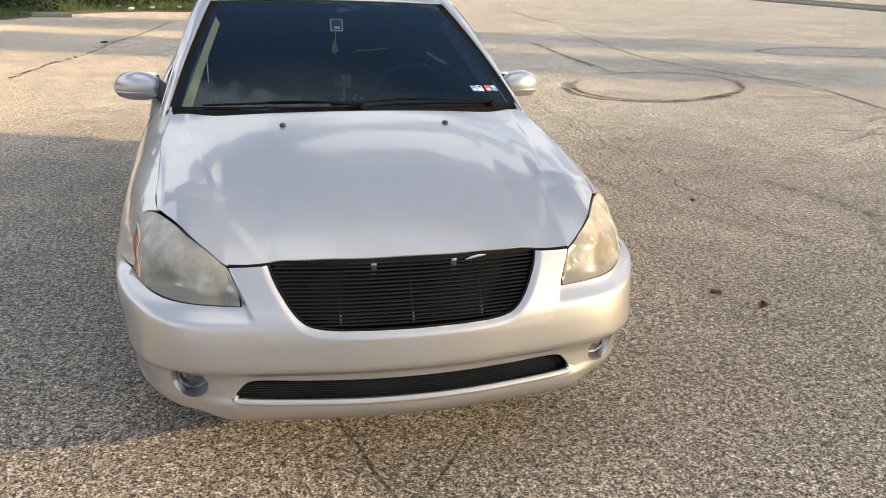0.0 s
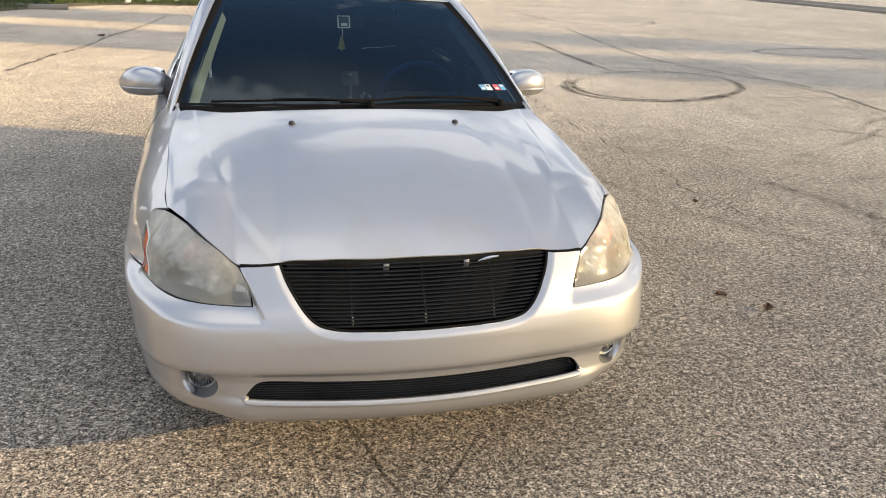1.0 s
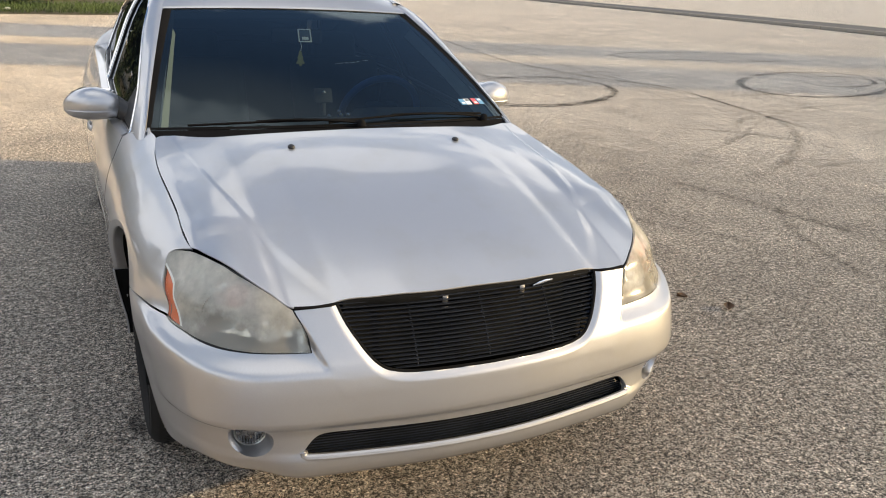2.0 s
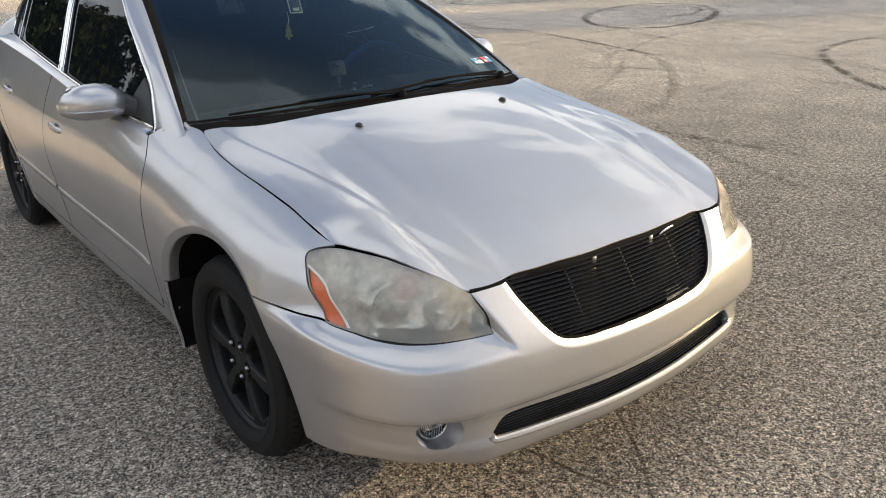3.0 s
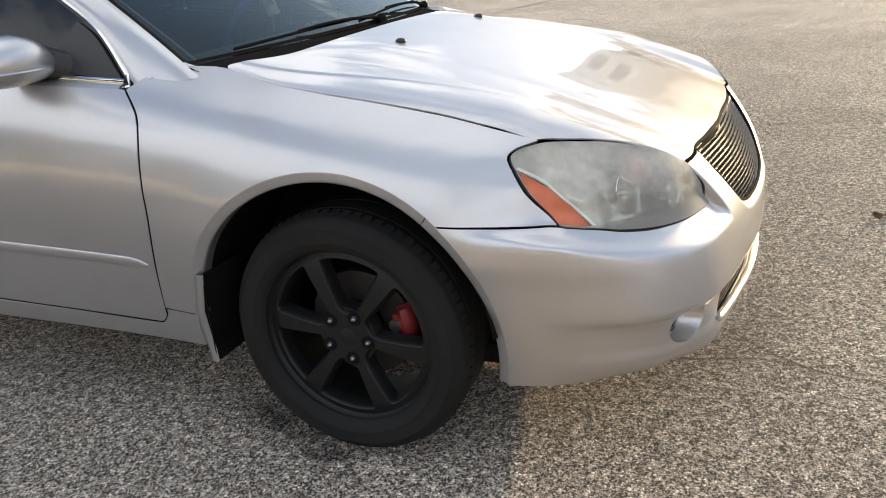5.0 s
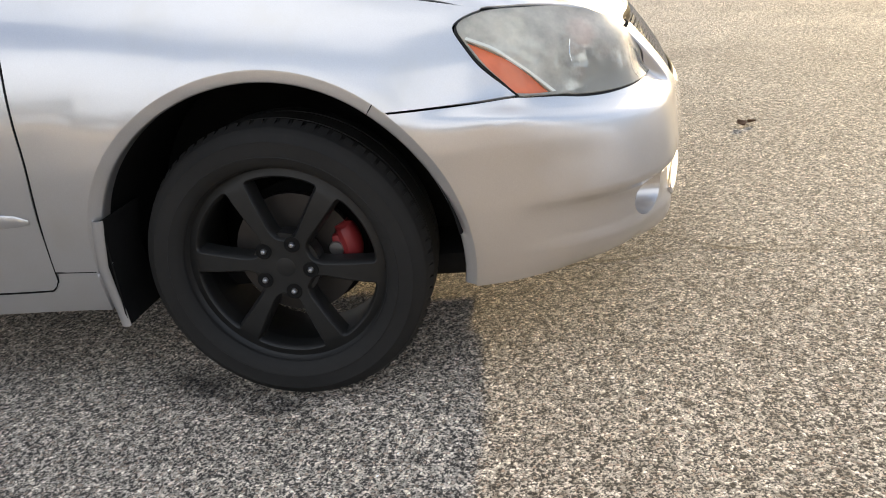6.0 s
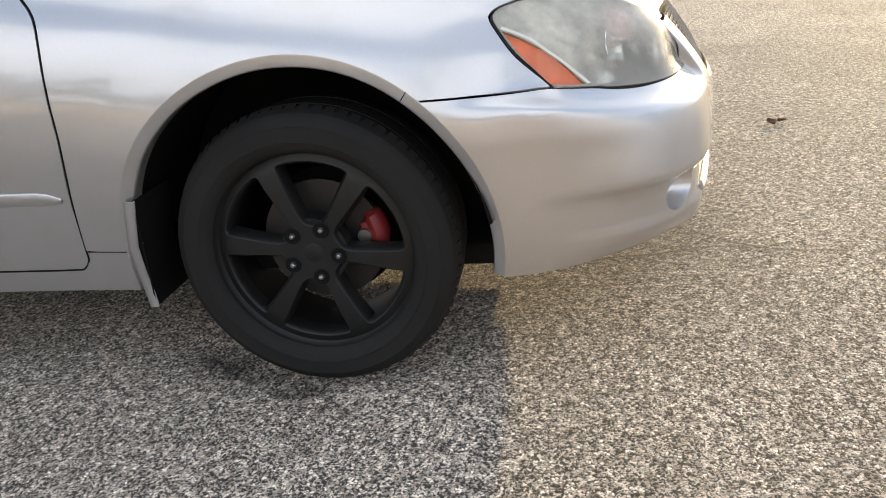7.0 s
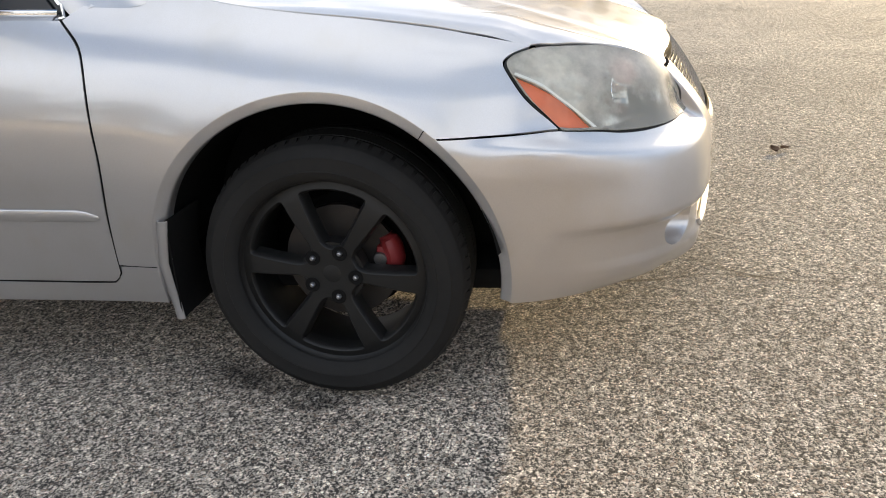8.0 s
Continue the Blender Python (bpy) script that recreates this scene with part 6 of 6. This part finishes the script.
def oval(c, u, v, a0, a1, n=48):
    """An oval by its centre and two half axes."""
    return [(c[0] + u[0] * math.cos(a) + v[0] * math.sin(a), c[1] + u[1] * math.cos(a) + v[1] * math.sin(a)) for a in np.linspace(radians(a0), radians(a1), n)]


def ring(cx, cy, rx, ry, a0, a1, turn=0.0, n=40):
    c, s = math.cos(radians(turn)), math.sin(radians(turn))
    out = []
    for a in np.linspace(radians(a0), radians(a1), n):
        u, v = rx * math.cos(a), ry * math.sin(a)
        out.append((cx + c * u - s * v, cy + s * u + c * v))
    return out


SK = "dark curved tyre skid mark on asphalt"
tail = [(5.62, 16.2), (5.95, 15.7), (5.64, 12.9), (5.49, 11.2), (5.43, 10.3)]
strip("skid_mark", tail, 0.20, SKID, SK, "skid mark")
strip("skid_mark", oval((5.38, 8.80), (1.36, -0.05), (0.74, 1.50), -200, 130), 0.17, SKID, SK, "skid mark", 0.005)
strip("skid_mark", oval((5.43, 8.84), (1.27, -0.05), (0.70, 1.42), 150, 330), 0.13, SKID, SK, "skid mark", 0.006)
strip("skid_mark", oval((11.35, 8.95), (1.22, -0.56), (1.85, 1.45), -200, 170), 0.20, SKID, SK, "skid mark")
strip("skid_mark", oval((12.1, 9.1), (0.60, -0.28), (0.85, 0.65), -170, 150), 0.14, SKID, SK, "skid mark", 0.005)
strip("skid_mark", [(14.6, 12.4), (12.8, 12.7), (11.4, 13.05), (10.65, 13.4), (10.45, 13.75), (10.62, 14.1), (11.3, 14.55), (12.75, 14.8), (14.3, 14.5), (16.2, 13.8)], 0.19, SKID, SK, "skid mark")
strip("skid_mark", [(13.5, 3.9), (11.7, 4.25), (10.7, 4.4), (9.6, 4.42), (8.66, 4.15), (7.85, 3.6), (7.0, 2.85), (6.55, 2.2), (6.5, 1.2)], 0.16, SKID, SK, "skid mark")
strip("skid_mark", [(7.95, 4.2), (7.89, 3.59), (7.82, 3.14), (7.70, 2.58), (7.51, 2.04), (6.98, 1.64), (6.38, 1.39), (5.81, 1.29), (5.27, 1.30), (4.73, 1.41), (4.35, 1.58)], 0.22, SKID_WORN, SK, "skid mark", 0.006)
strip("skid_mark", [(5.85, 5.26), (6.65, 5.92), (7.13, 6.03), (6.92, 5.49), (6.33, 4.78), (5.61, 4.14), (4.89, 3.65), (4.41, 3.44), (3.99, 3.39)], 0.15, SKID_WORN, SK, "skid mark", 0.008)
strip("skid_mark", [(9.3, 29.0), (10.6, 31.5), (9.6, 26.5), (9.4, 22.2), (10.8, 21.3), (12.3, 22.3), (13.2, 23.8), (13.0, 25.5)], 0.16, SKID, SK, "skid mark")
strip("skid_mark", ring(4.9, 4.7, 1.45, 1.0, -60, 110, -30), 0.12, STAIN, "faint curved tyre mark on asphalt", "skid mark", 0.005)
strip("skid_mark", [(3.30, 4.6), (3.46, 3.84), (3.52, 3.45), (3.60, 3.02), (3.66, 2.72), (3.70, 2.35), (3.75, 2.01), (3.77, 1.55), (3.83, 1.15)], 0.13, STAIN, "faint tyre mark on asphalt", "skid mark")
strip("skid_mark", [(9.0, 18.0), (8.25, 13.7), (7.95, 11.7), (7.6, 8.7), (7.6, 7.8), (7.3, 6.4), (6.9, 5.0)], 0.12, STAIN, "faint tyre mark on asphalt", "skid mark")
strip("skid_mark", [(10.5, 6.7), (8.6, 6.6), (7.0, 5.9), (5.6, 4.9), (4.3, 4.2)], 0.11, STAIN, "faint tyre mark on asphalt", "skid mark")
FT = "faint tyre mark on asphalt"
strip("skid_mark", [(2.05, 4.3), (2.2, 3.64), (2.32, 3.12), (2.51, 2.6), (2.81, 2.13), (3.1, 1.6)], 0.14, STAIN, FT, "skid mark", 0.005)
strip("skid_mark", [(8.57, 20.19), (7.15, 12.85), (7.35, 10.17), (7.82, 8.78), (7.32, 6.5)], 0.10, SKID, FT, "skid mark", 0.006)
strip("skid_mark", [(5.2, 7.7), (6.1, 7.62), (6.77, 7.6), (8.38, 7.71), (10.0, 7.9)], 0.12, STAIN, FT, "skid mark", 0.006)
strip("skid_mark", [(8.85, 7.58), (8.46, 6.20), (8.18, 4.93), (8.08, 3.94), (8.10, 3.10)], 0.12, STAIN, FT, "skid mark", 0.007)
strip("skid_mark", [(6.44, 7.62), (7.25, 7.51), (8.11, 7.40)], 0.12, STAIN, FT, "skid mark", 0.007)
strip("skid_mark", [(10.96, 7.13), (10.91, 5.87), (11.13, 4.49)], 0.12, STAIN, FT, "skid mark", 0.006)
strip("skid_mark", [(3.2, -0.6), (3.06, -0.2), (2.95, 0.6), (3.1, 1.4), (3.4, 2.1), (3.81, 2.6)], 0.12, STAIN, FT, "skid mark", 0.006)
CR = "thin irregular crack in asphalt"
strip("crack", [(-3.6, 8.8), (-3.42, 9.6), (-3.3, 10.3), (-3.22, 11.5), (-2.92, 12.9), (-2.74, 15.3), (-2.4, 17.7), (-2.15, 21.5)], 0.09, CRACK, CR, "crack", 0.004, 0.10)
strip("crack", [(3.11, 7.94), (2.92, 6.13), (2.86, 4.87), (2.86, 4.09), (2.74, 3.39), (2.80, 3.02), (2.81, 2.56), (2.87, 2.21)], 0.020, CRACK, CR, "crack", 0.004, 0.07)
strip("crack", [(6.89, 4.33), (6.77, 3.75), (6.69, 3.31), (6.64, 2.80), (6.59, 2.41)], 0.022, CRACK, CR, "crack", 0.004, 0.06)
strip("crack", [(-0.165, 0.75), (-0.163, 0.54), (-0.16, 0.44), (-0.118, 0.32), (-0.088, 0.22), (-0.06, 0.09), (-0.04, -0.2)], 0.020, CRACK, CR, "crack", 0.004, 0.03)
strip("crack", [(0.30, 0.40), (0.14, 0.19), (0.03, 0.08), (-0.04, -0.06), (-0.10, -0.20), (-0.12, -0.36), (-0.15, -0.8)], 0.018, CRACK, CR, "crack", 0.005, 0.03)
strip("crack", [(-7.5, 14.5), (-5.5, 14.2), (-4.4, 14.6)], 0.05, CRACK, CR, "crack", 0.004, 0.08)


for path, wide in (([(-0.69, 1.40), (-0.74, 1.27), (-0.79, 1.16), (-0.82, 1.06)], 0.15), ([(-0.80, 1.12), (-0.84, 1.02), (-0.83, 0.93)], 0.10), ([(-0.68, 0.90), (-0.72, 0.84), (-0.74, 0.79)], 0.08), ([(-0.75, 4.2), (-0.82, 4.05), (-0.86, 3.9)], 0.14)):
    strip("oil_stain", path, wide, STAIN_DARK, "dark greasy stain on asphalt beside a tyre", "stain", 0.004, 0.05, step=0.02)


def leaf(x, y, size, turn, name="dead_leaf"):
    bm = bmesh.new()
    n = 9
    for sgn in (-1, 1):
        rows = []
        for i in range(n):
            t = i / (n - 1)
            w = size * 0.42 * math.sin(math.pi * t ** 0.8) * (0.8 + 0.35 * abs(math.sin(t * 9)))
            rows.append([bm.verts.new((size * (t - 0.5), sgn * w * k, 0.010 + 0.35 * size * k * (0.5 + 0.5 * t))) for k in (0, 0.5, 1)])
        for a, b in zip(rows, rows[1:]):
            for k in range(2):
                bm.faces.new((a[k], b[k], b[k + 1], a[k + 1]))
    ob = part(name, bm, LEAF, None, "", 0, Matrix.Translation((x, y, 0)) @ Matrix.Rotation(turn, 4, "Z"))
    return tagged(ob, "curled dry brown leaf lying on asphalt", "leaf")


LEAF = grained("dead_leaf_brown", (0.10, 0.055, 0.028), 0.8, 0.4, 60)
for x, y, s, r in ((1.285, -0.35, 0.055, 0.4), (1.32, -0.40, 0.04, 1.9), (1.94, 1.16, 0.06, 0.9), (1.81, 1.355, 0.055, 2.5), (-2.9, 15.0, 0.12, 0.2), (2.6, 2.95, 0.05, 1.2)):
    leaf(x, y, s, r)

# verge, trees and kerbs at the lot's edges
GRASS_SOIL = grained("verge_soil", (0.10, 0.085, 0.05), 0.95, 0.4, 6, bumpiness=0.3)
GRASS = grained("grass_blade", (0.075, 0.11, 0.03), 0.8, 0.45, 3, bumpiness=0)
CONCRETE = grained("worn_concrete", (0.24, 0.22, 0.19), 0.9, 0.25, 25, bumpiness=0.3)
BARK = grained("bark", (0.09, 0.07, 0.05), 0.95, 0.4, 20, bumpiness=0.6)
LEAVES = grained("tree_leaves", (0.020, 0.036, 0.011), 0.7, 0.5, 1.5, bumpiness=0)
DARK_ROAD = grained("dark_road_asphalt", (0.07, 0.068, 0.066), 0.9, 0.25, 30, bumpiness=0.3)


def verge_edge(x):
    """The y at which the lot ends and the grass begins."""
    return float(np.interp(x, (-60, -14, -7.2, -6.3, -5.0, -3.6, 2, 14), (12, 15, 18.6, 21.0, 24.6, 25.9, 26.6, 30)))


def verge():
    rows = []
    xs = np.linspace(-60, 2.0, 60)
    for k in range(8):
        rows.append([(x, verge_edge(x) + (0.0, 0.15, 0.6, 2, 5, 12, 25, 60)[k], (0.004, 0.06, 0.09, 0.12, 0.2, 0.4, 0.6, 0.8)[k] + 0.03 * noise.noise((x, k, 0))) for x in xs])
    ob = loft("verge", rows, GRASS_SOIL, None)
    if ob.data.polygons[0].normal.z < 0:
        ob.data.flip_normals()
    tagged(ob, "grassy verge with bare soil at the lot edge", "verge", kind="structure")
    rng = random.Random(4)
    verts, faces = [], []
    for _ in range(26000):
        x = rng.uniform(-16, 6)
        y = verge_edge(x) + abs(rng.gauss(0, 2.2)) + 0.05
        h = rng.uniform(0.06, 0.22)
        a = rng.uniform(0, math.tau)
        dx, dy = math.cos(a) * 0.012, math.sin(a) * 0.012
        lx, ly = rng.uniform(-0.08, 0.08), rng.uniform(-0.08, 0.08)
        z = 0.03 + 0.03 * min(3, y - verge_edge(x))
        b = len(verts)
        verts += [(x - dx, y - dy, z), (x + dx, y + dy, z), (x + lx + dx * 0.4, y + ly + dy * 0.4, z + h * 0.7), (x + lx * 1.6, y + ly * 1.6, z + h)]
        faces += [(b, b + 1, b + 2), (b, b + 2, b + 3)]
    g = place("grass", to_mesh("grass", verts, faces, None, False), GRASS)
    tagged(g, "rough green grass along the lot edge", "grass", kind="stuff")


verge()


def wheel_stop(x, y, turn, long=1.75):
    bm = bmesh.new()
    box(bm, (long, 0.17, 0.14), (0, 0, 0.07), 0.035, seg=2)
    for v in bm.verts:
        v.co += Vector((noise.noise(v.co * 7), noise.noise(v.co * 7 + Vector((3, 1, 2))), noise.noise(v.co * 5))) * 0.008
    ob = part("wheel_stop", bm, CONCRETE, None, "", 40, Matrix.Translation((x, y, 0)) @ Matrix.Rotation(radians(turn), 4, "Z"))
    tagged(ob, "weathered concrete parking wheel stop beside grass", "wheel stop", "wheel stops")


wheel_stop(-5.65, 22.7, 8)
wheel_stop(-7.9, 20.6, 20)


def litter():
    rng = random.Random(8)
    white = grained("litter_paper", (0.6, 0.6, 0.57), 0.8, 0.2, 40)
    for x, y in ((-5.2, 23.4), (-3.55, 25.6), (-3.0, 26.3), (-2.2, 26.8), (-4.0, 26.4)):
        bm = bmesh.new()
        bmesh.ops.create_icosphere(bm, subdivisions=2, radius=0.10)
        for v in bm.verts:
            v.co *= 0.7 + 0.6 * rng.random()
            v.co.z *= 0.45
        ob = part("paper_litter", bm, white, None, "", 0, Matrix.Translation((x, y, 0.05 if y < 24 else 0.12)))
        tagged(ob, "crumpled white paper litter by the grass", "litter", "litter along the verge")


litter()


def tree(x, y, high, spread, seed, low=1.2):
    """A trunk, forking limbs and a crown of many small leaf clumps."""
    rng = random.Random(seed)
    t = new("tree")
    t.matrix_basis = Matrix.Translation((x, y, 0))
    tagged(t, "leafy green deciduous tree behind the verge", "tree", "trees behind the lot")
    bm = bmesh.new()
    lean = rng.uniform(-0.05, 0.05)
    trunk = [(lean * z, 0.3 * lean * z, z) for z in np.linspace(-0.1, high * 0.75, 9)]
    tube(bm, trunk, [0.16 * high / 8 * (1 - 0.1 * i) for i in range(9)], 10)
    tips = []
    for k in range(9):
        z0 = high * rng.uniform(0.22, 0.65)
        a = rng.uniform(0, math.tau)
        r = spread * rng.uniform(0.5, 0.95) * (1.1 - z0 / high)
        pts = [(lean * z0 + r * u * math.cos(a), r * u * math.sin(a), z0 + high * 0.25 * u ** 0.8) for u in np.linspace(0, 1, 6)]
        tube(bm, pts, [0.06 * high / 8 * (1 - 0.15 * i) for i in range(6)], 6)
        tips += pts[2:]
    part("trunk", bm, BARK, t)
    verts, faces = [], []
    centres = [(*p, spread * 0.32) for p in tips] + [(rng.gauss(0, spread * 0.35), rng.gauss(0, spread * 0.35), rng.uniform(low, high), spread * 0.34) for _ in range(26)]
    for cx, cy, cz, r in centres:
        for _ in range(85):
            u = Vector((rng.gauss(0, 1), rng.gauss(0, 1), rng.gauss(0, 0.8))).normalized() * r * rng.uniform(0.35, 1.0)
            p = Vector((cx, cy, cz)) + u
            if p.z < 0.15:
                continue
            s = rng.uniform(0.18, 0.36)
            e = Euler((rng.uniform(-1.2, 1.2), rng.uniform(-1.2, 1.2), rng.uniform(0, 6.28))).to_matrix()
            b = len(verts)
            for q in ((-s, 0, 0), (0, -s * 0.5, 0), (s, 0, 0), (0, s * 0.5, 0)):
                verts.append(p + e @ Vector(q))
            faces.append((b, b + 1, b + 2, b + 3))
    place("crown", to_mesh("crown", verts, faces, None, False), LEAVES, t)


rng = random.Random(21)
line = arc([(-31, -14), (-32, -6), (-31, 4), (-30, 12), (-26, 19), (-20, 25), (-13, 29), (-6, 32), (-1, 34)], 2.7)
for i, (x, y) in enumerate(line):
    tree(x + rng.uniform(-1.2, 1.2), y + rng.uniform(-1, 1), rng.uniform(3.2, 5.0) * (1.0 if y < 6 else 1.45), rng.uniform(2.0, 2.9), 30 + i, 0.5)


def bush(x, y, size, seed):
    rng = random.Random(seed)
    verts, faces = [], []
    for _ in range(700):
        u = Vector((rng.gauss(0, 0.5), rng.gauss(0, 0.5), abs(rng.gauss(0, 0.45)))) * size
        s = rng.uniform(0.05, 0.11)
        e = Euler((rng.uniform(-1.3, 1.3), rng.uniform(-1.3, 1.3), rng.uniform(0, 6.28))).to_matrix()
        b = len(verts)
        for q in ((-s, 0, 0), (0, -s * 0.5, 0), (s, 0, 0), (0, s * 0.5, 0)):
            verts.append(Vector((x, y, 0.05)) + u + e @ Vector(q))
        faces.append((b, b + 1, b + 2, b + 3))
    ob = place("bush", to_mesh("bush", verts, faces, None, False), LEAVES)
    tagged(ob, "low leafy bush growing on the verge", "bush", "bushes on the verge")


for i, (x, y, s) in enumerate(((-6.3, 24.0, 1.0), (-8.4, 22.5, 1.2), (-4.3, 27.0, 0.9), (-9.8, 21.5, 1.0), (-7.0, 26.0, 1.3), (-2.0, 29.0, 1.0))):
    bush(x, y, s, 60 + i)


def far_kerb():
    """A low kerb with a dark road behind it."""
    line = [(26, -10), (27.5, 4), (29.0, 16.0), (31.0, 26.0), (33.0, 36.0), (35.2, 50.0), (38, 70)]
    ps = arc(line, 2.0)
    for i in range(0, len(ps) - 1):
        a, b = Vector((*ps[i], 0)), Vector((*ps[i + 1], 0))
        d = b - a
        bm = bmesh.new()
        box(bm, (d.length - 0.03, 0.30, 0.16), (0, 0, 0.08), 0.03)
        ob = part("kerb", bm, CONCRETE, None, "", 40, Matrix.Translation((a + b) / 2) @ Matrix.Rotation(math.atan2(d.y, d.x), 4, "Z"))
        tagged(ob, "grey concrete kerb stone at the lot edge", "kerb", kind="structure")
    rows = [[(x + o, y, 0.012) for x, y in ps] for o in (0.2, 7.0)]
    ob = loft("road", rows, DARK_ROAD, None)
    if ob.data.polygons[0].normal.z < 0:
        ob.data.flip_normals()
    tagged(ob, "dark asphalt road beyond the kerb", "road", kind="structure")


far_kerb()


def building(w0, w1, far, high):
    """A plain block, unseen, added towards the sun to shadow the lot."""
    out = Vector((0.922, -0.387, 0))
    across = Vector((0.387, 0.922, 0))
    k = math.sqrt(1 + 0.42 ** 2)
    wide = (w1 - w0) / k
    mid = Vector((0, (w0 + w1) / 2, 0))
    foot = mid + out * far
    b = new("building")
    b.matrix_basis = Matrix.Translation(foot) @ Matrix.Rotation(math.atan2(across.y, across.x), 4, "Z")
    tagged(b, "plain unseen block added to cast shade across the lot", "building", "blocks beyond the lot")
    bm = bmesh.new()
    box(bm, (wide, 9.0, high), (0, 0, high / 2), 0.03)
    part("wall", bm, BRICK, b)
    bm = bmesh.new()
    box(bm, (wide + 0.02, 9.1, 0.3), (0, 0, high - 0.05), 0.04)
    part("roof", bm, CONCRETE, b)
    n = max(1, int(wide / 1.6))
    for f in range(int(high / 3)):
        for i in range(n):
            bm = bmesh.new()
            box(bm, (0.9, 0.10, 1.4), ((i + 0.5) * wide / n - wide / 2, 4.5, 1.6 + f * 3), 0.02)
            part("window", bm, TINTED, b)


BRICK = grained("pale_rendered_wall", (0.62, 0.59, 0.54), 0.9, 0.3, 14, bumpiness=0.3)
# added out of view, one for each band of shadow on the lot
building(11.9, 15.6, 46, 17)
building(17.4, 21.3, 46, 17)
